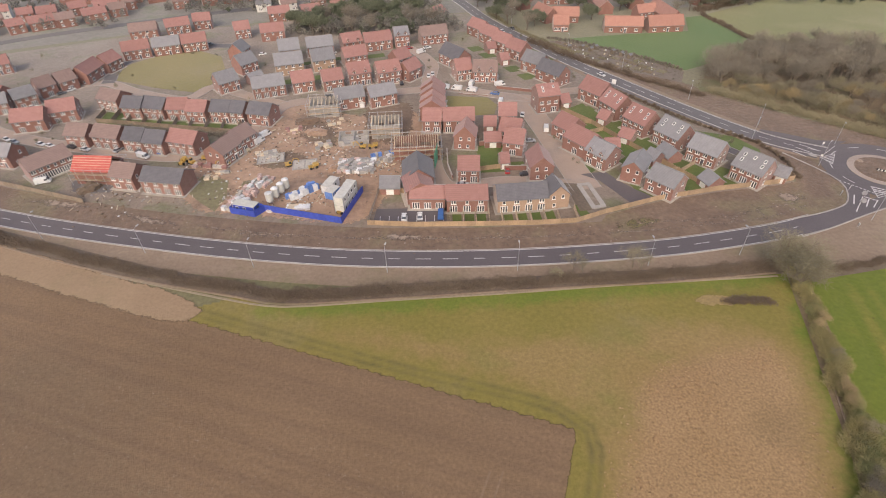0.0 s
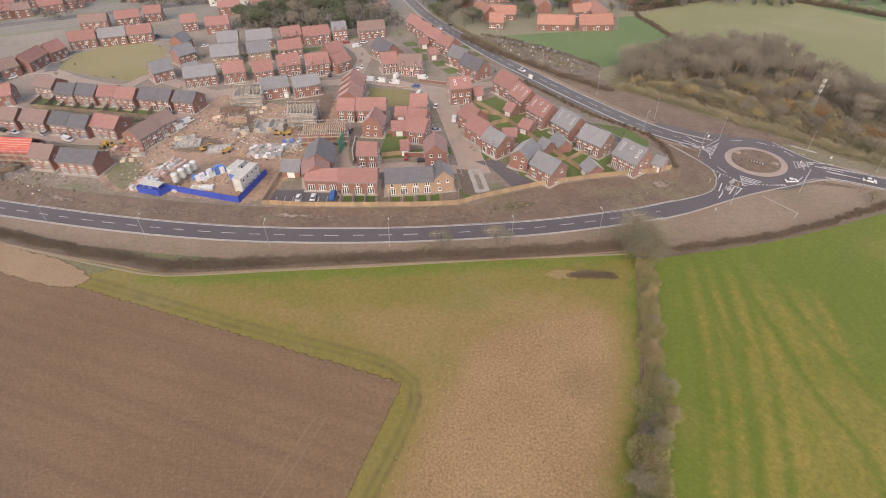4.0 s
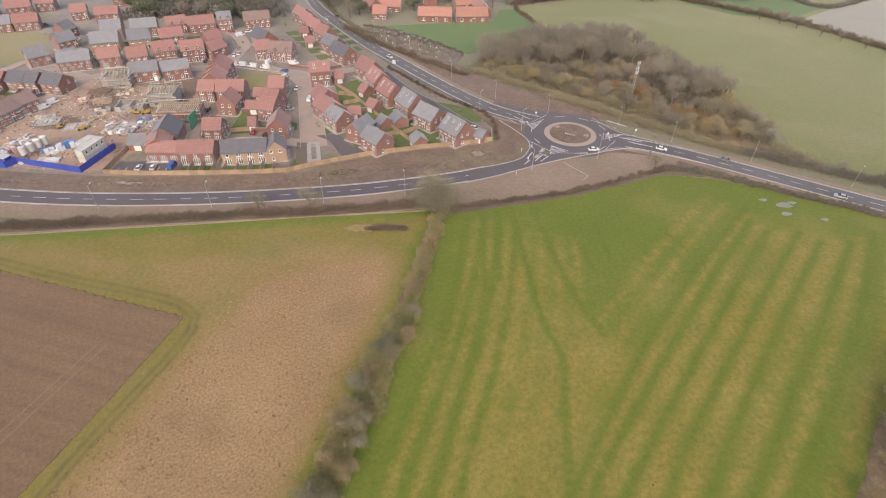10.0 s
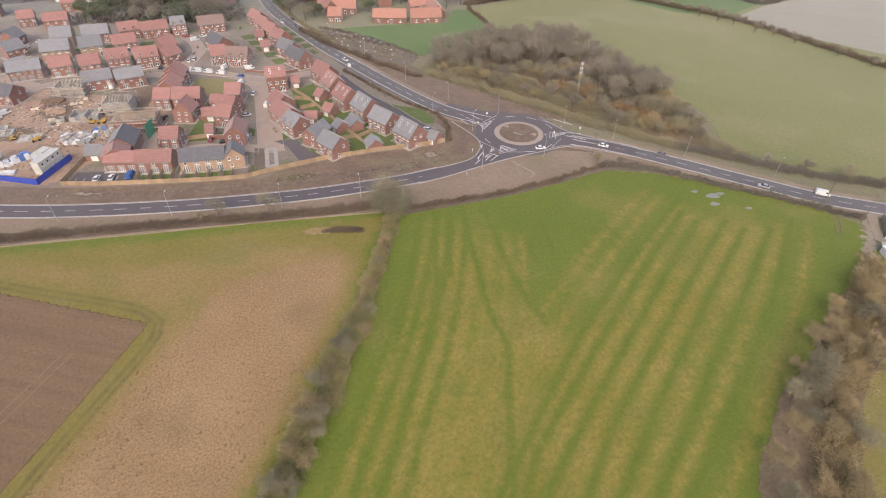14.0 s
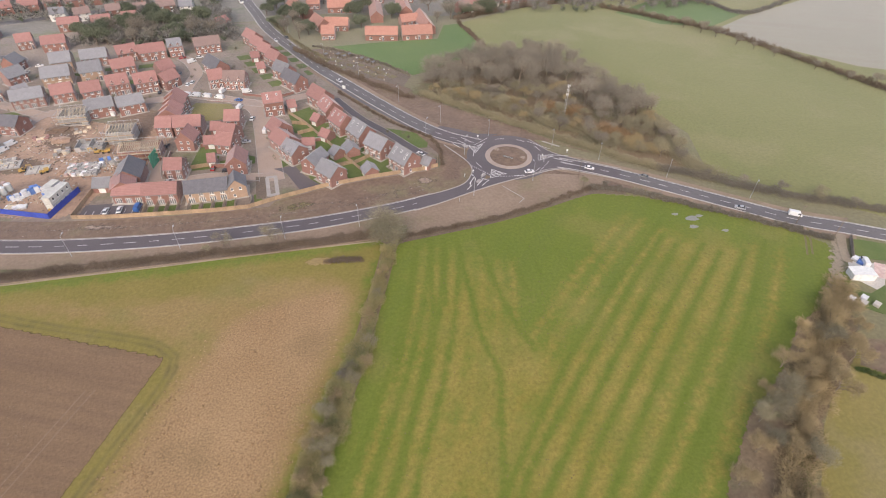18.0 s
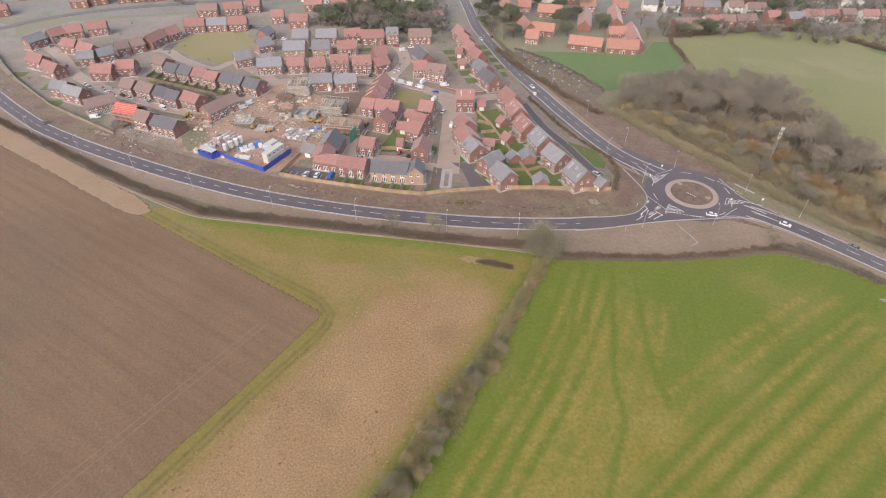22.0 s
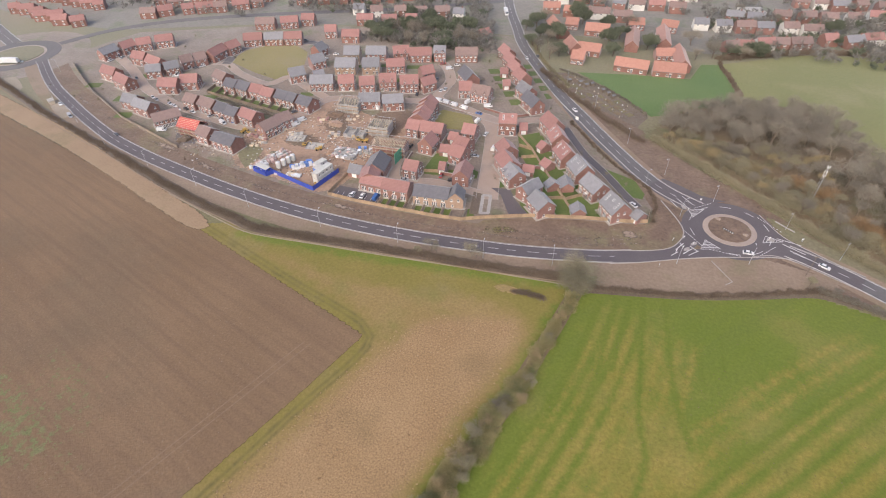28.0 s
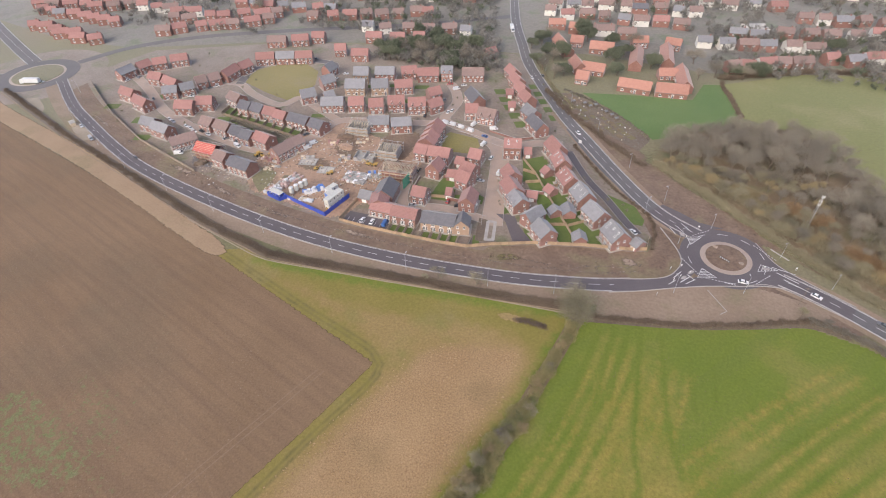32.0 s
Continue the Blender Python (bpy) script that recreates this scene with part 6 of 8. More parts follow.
def tufts(name, area, count, low, high, quads, length, width, material, label, category, seed, near=None):
    r = random.Random(seed)
    xs, ys = [p[0] for p in area], [p[1] for p in area]
    centres, radii = [], []
    while len(centres) < count:
        x, y = r.uniform(min(xs), max(xs)), r.uniform(min(ys), max(ys))
        if inside(x, y, area) and noise.noise(Vector((x * 0.06, y * 0.06, seed))) > r.uniform(-0.5, 0.25):
            w = r.uniform(low, high)
            centres.append((x, y, 0.05 + w * 0.25))
            radii.append((w, w, w * 0.5))
    ob = new(name, cloud_mesh(name, centres, radii, quads, length, width, material, seed))
    return tagged(ob, label, category, kind="stuff")


tufts("stubble_tufts", [(-16, -70), (6, -6), (14, 14), (20, 30), (28, 48), (36, 64), (46, 70), (70, 72), (71, 60), (66, 42), (58, 18), (48, -10), (30, -70)], 2200, 0.15, 0.40, 13000, 0.32, 0.16, M["stubble_tuft"], "dry brown stubble tufts", "stubble", 81)
tufts("grass_tufts", [(90, 80), (150, 92), (190, 92), (210, 72), (166, 28), (140, -8), (112, -50), (56, -50), (62, 2), (78, 40)], 460, 0.08, 0.22, 4200, 0.2, 0.09, M["tuft"], "scattered dark brown tufts in the mown grass", "grass", 82)

# hedges further off
hedge("far_hedge", [(145.4, 303), (150, 282), (153, 262)], 1.6, 1.8, 130, M["twig_dark"], "thin dark field hedge", 23, 0.1)
hedge("far_hedge", [(249.6, 325), (301.8, 274), (326.7, 224.8), (346, 179.2), (366, 120)], 2.4, 3.0, 110, M["twig_dark"], "dark hedge across the far pasture", 24, 0.13, 1.0)
hedge("far_hedge", [(240, 338), (200, 332), (160, 316), (146, 310)], 3.0, 3.2, 130, M["twig_dark"], "dark hedge at the end of the pasture", 25, 0.13, 1.0)
hedge("far_hedge", [(46, 268), (62, 244), (82, 222), (104, 199)], 2.2, 2.2, 150, M["twig_dark"], "thick dark hedge beside the allotments", 26, 0.1)
hedge("garden_hedge", [(70, 209), (76, 200), (86, 185), (98, 170), (108, 160), (111, 149), (110, 138)], 1.0, 1.2, 130, M["twig_dark"], "thin dark hedge between the drive and the main road", 27, 0.08)
hedge("far_hedge", [(30, 316), (44, 282), (64, 250)], 1.4, 1.4, 90, M["twig_olive"], "low scrub beside the main road", 28, 0.1)

hedge("garden_hedge", [(-121.6, 185.5), (-100.1, 179.7), (-78.0, 175.8)], 1.6, 1.8, 130, M["twig"], "brown shrubs behind the back gardens", 31, 0.1)

# tree belt east of the mown field
BELT = [(206.7, 46.3), (198.9, 42.8), (186.1, 31.1), (177.9, 24.4), (167.5, 17.8), (157.9, 7.5), (150.2, -0.5), (142, -24), (128, -50), (160, -56), (168.6, -3.2), (181.5, 9.2), (191.6, 17.9), (204.7, 26.8), (216.7, 40.3), (217.2, 47.8)]
soft_patch("belt_floor", BELT, 0.09, "litter", "red-brown leaf litter under the tree belt", "ground", 1.6, 1.0)
placed = []
tries = 0
while len(placed) < 56 and tries < 5000:
    tries += 1
    x, y = rnd.uniform(125, 235), rnd.uniform(-56, 62)
    if inside(x, y, BELT) and all((x - a) ** 2 + (y - b) ** 2 > 18 for a, b in placed):
        placed.append((x, y))
        tree(rnd.choice(["tan_a", "tan_b", "tan_a", "olive_b"]), x, y, rnd.uniform(4.5, 8.0), "trees of the field belt", rnd.uniform(0, 360), rnd.uniform(1.0, 1.35))
hedge("undergrowth", [(222, 54), (209, 42), (195, 29), (180, 14), (164, -6), (148, -34)], 5.0, 1.8, 420, M["twig_tan"], "tangled tan undergrowth of the tree belt", 29, 0.08, 0.9)
patch("paddock", [(204, 30), (222, 34), (260, 30), (280, -60), (150, -60), (166, -10), (184, 12)], 0.06, M["meadow"], "olive green paddock behind the tree belt", "field", soft=False)
hedge("clipped_hedge", [(203.4, 25.2), (206.1, 23.4), (209.7, 20.9)], 0.8, 1.6, 300, M["lawn"], "clipped bright green garden hedge", 30, 0.1, 0.4, 0.7, 0.1)
patch("vegetable_plot", [(212.5, 34.4), (220.6, 33.3), (211.1, 22.5), (205.7, 26.5)], 0.075, M["earth"], "bare brown plot behind the clipped hedge", "ground", soft=False)

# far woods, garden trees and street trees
for i in range(60):
    u = rnd.random()
    if u < 0.35:
        x, y, k = rnd.uniform(-75, 15), rnd.uniform(286, 330), rnd.choice(["bare_a", "bare_b", "green_a", "bare_c", "green_b"])
    elif u < 0.8:
        x = rnd.uniform(-420, 320)
        y = rnd.uniform(345, 560)
        k = rnd.choice(["bare_a", "bare_b", "bare_c", "green_b", "green_a"])
    else:
        x, y, k = rnd.uniform(140, 330), rnd.uniform(312, 420), rnd.choice(["bare_a", "bare_b", "green_a", "green_b"])
    if abs(x - (2.8 - (y - 378) * 0.2)) < 14:
        continue
    tree(k, x, y, rnd.uniform(6, 12), "trees of the far town", rnd.uniform(0, 360), 1.2)
for x, y in ((-60, 288), (-48, 292), (-36, 288), (-24, 294), (-14, 300), (-66, 300), (-52, 306), (-40, 304), (-28, 312), (-4, 294), (-76, 296), (-20, 284), (142, 312), (150, 316), (158, 312), (166, 318), (130, 330), (36, 320), (30, 338), (48, 318), (33, 306), (38, 296), (27, 346), (42, 312), (52, 292), (47, 286), (24, 330), (34, 352), (80, 318), (84, 300), (86, 330), (104, 316), (132, 306), (76, 346), (60, 352)):
    tree(rnd.choice(["green_a", "bare_b", "green_b", "bare_a"]), x, y, rnd.uniform(7, 11), "trees of the far gardens", rnd.uniform(0, 360), 1.25)


def woods(name, areas, count, low, high, twigs, material, label, seed, width=0.13):
    """Far trees too many to tell apart: clumps of twigs at crown height over wide areas."""
    r = random.Random(seed)
    centres, radii = [], []
    for i in range(count):
        x0, y0, x1, y1 = areas[i % len(areas)]
        x, y, h = r.uniform(x0, x1), r.uniform(y0, y1), r.uniform(low, high)
        if abs(x - (2.8 - (y - 378) * 0.24)) < 9 + h * 0.6:
            continue
        for k in range(4):
            w = h * r.uniform(0.2, 0.34)
            centres.append((x + r.uniform(-0.3, 0.3) * h, y + r.uniform(-0.3, 0.3) * h, h * r.uniform(0.4, 0.72)))
            radii.append((w, w, h * r.uniform(0.22, 0.34)))
    ob = new(name, cloud_mesh(name, centres, radii, twigs, 1.5 if width > 0.1 else 0.7, width, material, seed))
    return tagged(ob, label, "trees", kind="stuff")


woods("far_woods", [(-160, 330, 0, 440), (-420, 300, -180, 460), (20, 380, 330, 520), (140, 316, 330, 400), (-260, 440, 10, 560), (20, 420, 340, 560), (-75, 284, 14, 330)], 2000, 4, 9, 120000, M["far_twig"], "bare grey-brown garden trees of the far town", 61, 0.42)
woods("far_evergreens", [(-160, 330, 0, 440), (-300, 400, -20, 540), (30, 390, 320, 520), (140, 312, 320, 400), (-75, 284, 14, 330)], 330, 3, 8, 30000, M["evergreen"], "dark evergreen garden trees of the far town", 62, 0.42)
woods("estate_shrubs", [(-230, 160, -90, 270), (-80, 205, 20, 270), (10, 215, 60, 280), (40, 130, 100, 190)], 220, 0.8, 2.4, 9000, M["twig_olive"], "small bare shrubs in the new gardens", 63, 0.07)

patch("far_field", [(255.1, 313.1), (310.9, 348.3), (344.0, 302.8), (306.1, 279.2), (276.0, 287.7)], 0.055, M["dark_grass"], "dark green field beyond the far hedge", "field", soft=False)
patch("far_field", [(342.7, 297.3), (427.0, 337.1), (720, 240), (640, 60), (355.1, 209.7), (302.6, 271.6)], 0.056, M["far_plough"], "grey-tan ploughed field beyond the far hedge", "field", soft=False)
hedge("far_hedge", [(312.1, 350.9), (329.4, 328.8), (342.7, 300.7), (391.2, 324.2)], 2.0, 2.4, 90, M["far_twig"], "thin hedge between far fields", 71, 0.16, 1.0)
for i in range(16):
    s = i / 15
    tree(rnd.choice(["bare_a", "bare_b", "bare_c"]), 262 + 92 * s + rnd.uniform(-2, 2), 312 - 150 * s ** 1.15 + rnd.uniform(-3, 3), rnd.uniform(4, 7.5), "trees of the far hedge", rnd.uniform(0, 360), 1.3)


# ---- building site ----
def hoarding(pts, height=2.2):
    top = new("site_hoarding")
    o = Vector((pts[0][0], pts[0][1], 0))
    top.matrix_basis = pose(o.x, o.y, 0)
    tagged(top, "bright blue painted site hoarding of upright sheets", "hoarding")
    for a, b in zip(pts, pts[1:]):
        a, b = Vector((a[0], a[1], 0)), Vector((b[0], b[1], 0))
        n = max(1, round((b - a).length / 2.4))
        ang = math.degrees(math.atan2(b.y - a.y, b.x - a.x))
        w = (b - a).length / n
        for i in range(n):
            p = a + (b - a) * (i / n) - o
            bm = bmesh.new()
            box(bm, 0.02, -0.03, 0.05, w - 0.02, 0.03, height + 0.03 * (i % 2))
            box(bm, 0.0, -0.07, height - 0.02, w, 0.07, height + 0.08)
            box(bm, 0.0, 0.03, 0, 0.1, 0.13, height)
            ob = part("sheet", bm, M["blue"], top)
            ob.matrix_basis = pose(p.x, p.y, 0, 0, 0, ang)
    return top


hoarding([(-61.9, 127.3), (-54.3, 125), (-52.1, 128), (-40, 124.2), (-28.6, 120.8), (-24.1, 136.8)])
hoarding([(-61.9, 127.3), (-61, 130.5), (-53, 128.6), (-52.1, 128)], 2.2)


def cabin(x, y, turn, length, material, label, z=0.0, width=2.9, height=2.7):
    top = thing("site_cabin", x, y, turn, label, "cabin", "site cabins", z)
    bm = bmesh.new()
    box(bm, -length / 2, -width / 2, 0.12, length / 2, width / 2, height)
    part("body", bm, M[material], top)
    bm = bmesh.new()
    box(bm, -length / 2 - 0.06, -width / 2 - 0.06, height, length / 2 + 0.06, width / 2 + 0.06, height + 0.12)
    part("roof", bm, M["cream"], top)
    for s in (-1, 1):
        for e in (-1, 1):
            bm = bmesh.new()
            box(bm, e * (length / 2) - 0.08, s * (width / 2) - 0.08, 0, e * (length / 2) + 0.08, s * (width / 2) + 0.08, height)
            part("corner_post", bm, M["steel"], top)
    for i in range(int(length // 2.4)):
        wx = -length / 2 + 1.4 + 2.4 * i
        for s, rot in ((-1, 0), (1, 180)):
            shared("window", WIN["small"], top, pose(wx, s * width / 2, 1.1, 0, 0, rot))
    shared("door", DOOR_MESH, top, pose(length / 2, 0.4, 0.15, 0, 0, 90))
    return top


cabin(-28.2, 130.3, 74, 10, "cream", "cream site cabin at the bottom of a stack")
cabin(-28.2, 130.3, 74, 10, "cream", "cream site cabin stacked on another cabin", 2.82)
cabin(-34.3, 138.9, 70, 6, "wrap", "white store cabin with a pale roof")
cabin(-33.0, 134.8, 65, 4, "bluewrap", "small blue tool store")
cabin(-57.4, 128.4, -17, 7, "blue", "blue steel container behind the hoarding")


def pack(x, y, turn, w, d, h, material, label, kind="pallet_stack", rows=3):
    """A pallet with a strapped stack of goods."""
    top = thing(kind, x, y, turn, label, "stack", "stacks of building material")
    bm = bmesh.new()
    for k in range(3):
        box(bm, -w / 2, -d / 2 + k * (d - 0.1) / 2, 0, w / 2, -d / 2 + k * (d - 0.1) / 2 + 0.1, 0.12)
    part("pallet", bm, M["timber"], top)
    for k in range(rows):
        bm = bmesh.new()
        j = 0.04 * ((k * 7 + int(x * 10)) % 3 - 1)
        box(bm, -w / 2 + 0.03 + j, -d / 2 + 0.03, 0.12 + k * h / rows, w / 2 - 0.03 + j, d / 2 - 0.03, 0.12 + (k + 1) * h / rows - 0.02)
        bmesh.ops.bevel(bm, geom=bm.edges[:], offset=0.05, segments=1, affect="EDGES")
        part("layer", bm, M[material], top)
    return top


rnd = random.Random(9)
STACKS = {"brickpack": "wrapped stack of pinkish bricks on a pallet", "wrap": "white plastic-wrapped stack on a pallet", "bluewrap": "blue-wrapped stack of insulation on a pallet", "block": "stack of grey concrete blocks on a pallet", "timber": "stack of pale sawn timber", "concrete": "stack of pale concrete slabs", "r_red": "stack of red roof tiles"}


def yard(corner_a, corner_b, corner_c, nu, nv, kinds, fill=0.85, hmax=1.9):
    """Loose rows of stacks over a parallelogram of the yard."""
    a, b, c = (Vector((p[0], p[1], 0)) for p in (corner_a, corner_b, corner_c))
    ang = math.degrees(math.atan2((b - a).y, (b - a).x))
    for i in range(nu):
        for j in range(nv):
            if rnd.random() > fill:
                continue
            p = a + (b - a) * ((i + 0.5) / nu) + (c - a) * ((j + 0.5) / nv)
            k = rnd.choice(kinds)
            pack(p.x + rnd.uniform(-0.3, 0.3), p.y + rnd.uniform(-0.3, 0.3), ang + rnd.uniform(-14, 14), rnd.uniform(1.2, 1.8), rnd.uniform(1.0, 1.5), rnd.uniform(0.7, hmax), k, STACKS[k], rows=rnd.choice([1, 1, 2]))


yard((-65.3, 128.6), (-58.8, 147.1), (-59.5, 127.2), 12, 4, ["brickpack", "brickpack", "wrap", "brickpack", "concrete"], 0.9)
yard((-64.6, 130.9), (-60.6, 134.9), (-59.7, 128.4), 4, 3, ["wrap", "wrap", "concrete"], 0.9)
yard((-47.5, 134.3), (-40.1, 140.8), (-44.6, 132.3), 8, 2, ["bluewrap", "wrap", "bluewrap"], 0.95, 2.3)
yard((-46.2, 127.7), (-39.5, 128.0), (-45.5, 130.0), 7, 2, ["wrap", "timber", "wrap"], 0.8, 1.0)
yard((-33.4, 147.8), (-22.0, 147.2), (-33.4, 156.4), 12, 8, ["block", "block", "concrete", "block", "brickpack", "wrap", "block"], 0.8, 1.4)
yard((-22.4, 151.5), (-15.1, 155.4), (-23.6, 157.4), 6, 3, ["bluewrap", "wrap", "block", "concrete"], 0.75)
yard((-42.9, 163.1), (-37.3, 165.1), (-44.5, 168.0), 4, 3, ["block", "brickpack", "timber"], 0.8, 1.2)
yard((-62.0, 157.6), (-55.3, 159.1), (-63.9, 162.7), 5, 3, ["block", "concrete", "timber"], 0.6, 0.8)
yard((-76.1, 145.3), (-69.2, 146.2), (-76.2, 150.0), 5, 3, ["block", "concrete", "timber"], 0.5, 0.8)
yard((-55.2, 175.3), (-48.3, 176.7), (-57.2, 180.8), 5, 3, ["brickpack", "timber", "r_red"], 0.5, 0.8)
yard((-42.6, 179.9), (-35.1, 182.2), (-44.7, 186.5), 5, 2, ["timber", "concrete", "block"], 0.5, 0.7)
yard((-82.7, 153.9), (-69.0, 151.8), (-83.0, 156.9), 8, 2, ["timber", "brickpack", "concrete", "r_red"], 0.5, 1.0)
yard((-72.3, 160.0), (-67.4, 166.8), (-70.9, 158.4), 5, 2, ["wrap", "timber", "concrete"], 0.7, 0.9)
yard((-105.3, 145.7), (-97.1, 143.7), (-105.6, 148.4), 4, 2, ["wrap", "brickpack"], 0.6, 1.1)


def silo(x, y, label="white mortar silo on legs"):
    top = thing("mortar_silo", x, y, 0, label, "silo", "silos")
    top.scale = (0.95, 0.95, 0.95)
    bm = bmesh.new()
    tube(bm, (0, 0, 1.6), (0, 0, 4.4), 1.15, 1.15, 14)
    part("drum", bm, M["cream"], top)
    bm = bmesh.new()
    tube(bm, (0, 0, 0.6), (0, 0, 1.6), 0.25, 1.12, 14)
    part("hopper", bm, M["steel"], top)
    bm = bmesh.new()
    tube(bm, (0, 0, 4.4), (0, 0, 4.7), 1.15, 0.4, 14)
    part("lid", bm, M["wrap"], top)
    for k in range(4):
        bm = bmesh.new()
        a = 0.785 + 1.5708 * k
        tube(bm, (0.95 * math.cos(a), 0.95 * math.sin(a), 0), (0.95 * math.cos(a), 0.95 * math.sin(a), 2), 0.07, 0.07, 5)
        part("leg", bm, M["steel"], top)


for x, y in ((-51.2, 131.4), (-50.0, 133.9), (-48.9, 136.4), (-47.9, 138.7)):
    silo(x, y)


def scaffold(parent, half, d, height):
    """Poles, ledgers and boards round a shell."""
    pos = []
    n = max(2, round(half * 2 / 2.6))
    for i in range(n + 1):
        x = -half - 0.9 + (2 * half + 1.8) * i / n
        pos += [(x, -d - 1.0), (x, d + 1.0)]
    for x, y in pos:
        bm = bmesh.new()
        tube(bm, (x, y, 0), (x, y, height + 1.2), 0.06, 0.06, 5)
        part("pole", bm, M["steel"], parent)
    for z in (2.0, 4.0, height + 0.8):
        for s in (-1, 1):
            bm = bmesh.new()
            tube(bm, (-half - 1.2, s * (d + 1.0), z), (half + 1.2, s * (d + 1.0), z), 0.06, 0.06, 5)
            part("ledger", bm, M["steel"], parent)
        for s in (-1, 1):
            bm = bmesh.new()
            tube(bm, (s * (half + 0.9), -d - 1.2, z), (s * (half + 0.9), d + 1.2, z), 0.06, 0.06, 5)
            part("ledger", bm, M["steel"], parent)
    for z in (2.0, 4.0):
        for s in (-1, 1):
            bm = bmesh.new()
            box(bm, -half - 1.1, s * (d + 0.65) - 0.4, z + 0.05, half + 1.1, s * (d + 0.65) + 0.4, z + 0.1)
            part("board", bm, M["fence"], parent)


def shell(x, y, turn, length, depth, height, label, truss=0, wall="block", scaf=True, felt=False):
    top = thing("unfinished_house", x, y, turn, label, "house", "houses under construction")
    h, d = length / 2, depth / 2
    for a in ((-h, -d, h, -d + 0.3), (-h, d - 0.3, h, d), (-h, -d + 0.3, -h + 0.3, d - 0.3), (h - 0.3, -d + 0.3, h, d - 0.3), (-0.12, -d + 0.3, 0.12, d - 0.3)):
        x0, y0, x1, y1 = a
        pieces = []
        if x1 - x0 > 2 and height > 2:
            step = (x1 - x0) / 5
            for k in range(5):
                xa, xb = x0 + step * k, x0 + step * (k + 1)
                pieces += [(xa, xb, 0, height)] if k % 2 == 0 else [(xa, xb, 0, 0.9), (xa, xb, 2.1, height)]
        else:
            pieces = [(x0, x1, 0, height)]
        for xa, xb, za, zb in pieces:
            bm = bmesh.new()
            box(bm, xa, y0, za, xb, y1, zb)
            part("wall", bm, M[wall], top)
    bm = bmesh.new()
    box(bm, -h + 0.3, -d + 0.3, 0.02, h - 0.3, d - 0.3, 0.16)
    part("floor_slab", bm, M["concrete"], top)
    for i in range(truss):
        tx = -h + 0.3 + (length - 0.6) * i / max(1, truss - 1)
        bm = bmesh.new()
        ridge = height + depth * 0.25
        for p, q in (((tx, -d - 0.3, height), (tx, 0, ridge)), ((tx, d + 0.3, height), (tx, 0, ridge)), ((tx, -d, height), (tx, d, height)), ((tx, -d / 2, height), (tx, 0, ridge)), ((tx, d / 2, height), (tx, 0, ridge))):
            tube(bm, p, q, 0.075, 0.075, 4)
        part("roof_truss", bm, M["timber"], top)
    if felt:
        bm = bmesh.new()
        r = height + depth * 0.38
        prism(bm, [(-d - 0.4, height - 0.2), (0, r), (d + 0.4, height - 0.2), (d + 0.4, height), (0, r + 0.2), (-d - 0.4, height)], -h - 0.2, h + 0.2, 0, pose(0, 0, 0, 0, 0, 90))
        part("roofing_felt", bm, M["felt"], top)
        for k in range(5):
            for s in (-1, 1):
                z = 0.15 + 0.17 * k
                bm = bmesh.new()
                box(bm, -h - 0.2, s * d * (1 - z) - 0.04, height + (r - height) * z + 0.12, h + 0.2, s * d * (1 - z) + 0.04, height + (r - height) * z + 0.3)
                part("batten", bm, M["timber"], top)
    if scaf:
        scaffold(top, h, d, height)
    return top


shell(-19.4, 175.0, 2, 10, 8.5, 5.0, "half-built house with bare timber roof trusses and scaffold", 9)
shell(-44.2, 193.3, 4, 11, 8.5, 4.6, "half-built house shell in grey blockwork with scaffold", 8)
shell(-30.5, 169.7, 4, 10.5, 7.5, 2.2, "low grey blockwork walls of a new house", 0, scaf=False)
shell(-8.0, 159.6, 2, 15, 8.5, 4.6, "row of houses with pale open roof trusses and scaffold", 20, "brick")
shell(-109.9, 149.4, 174, 12.5, 8, 5.0, "house roofed in bright red felt inside scaffold", 0, "brick", True, True)
shell(-45.2, 154.1, 8, 8, 6, 0.4, "concrete footings and slab of a new house", 0, scaf=False)
shell(-57.5, 158.5, 10, 9, 6, 0.5, "concrete footings and slab of a new house", 0, scaf=False)
bm = bmesh.new()
box(bm, -0.05, -3.2, 0.1, 0.05, 3.2, 5.6)
for k in range(5):
    box(bm, -0.12, -3.2 + 1.55 * k, 0, 0.12, -3.05 + 1.55 * k, 5.8)
ob = link_mesh("debris_netting", bm, M["netting"], pose_m=pose(-1.5, 152.5, 0, 0, 0, -8))
tagged(ob, "green debris netting hung on scaffold", "netting")


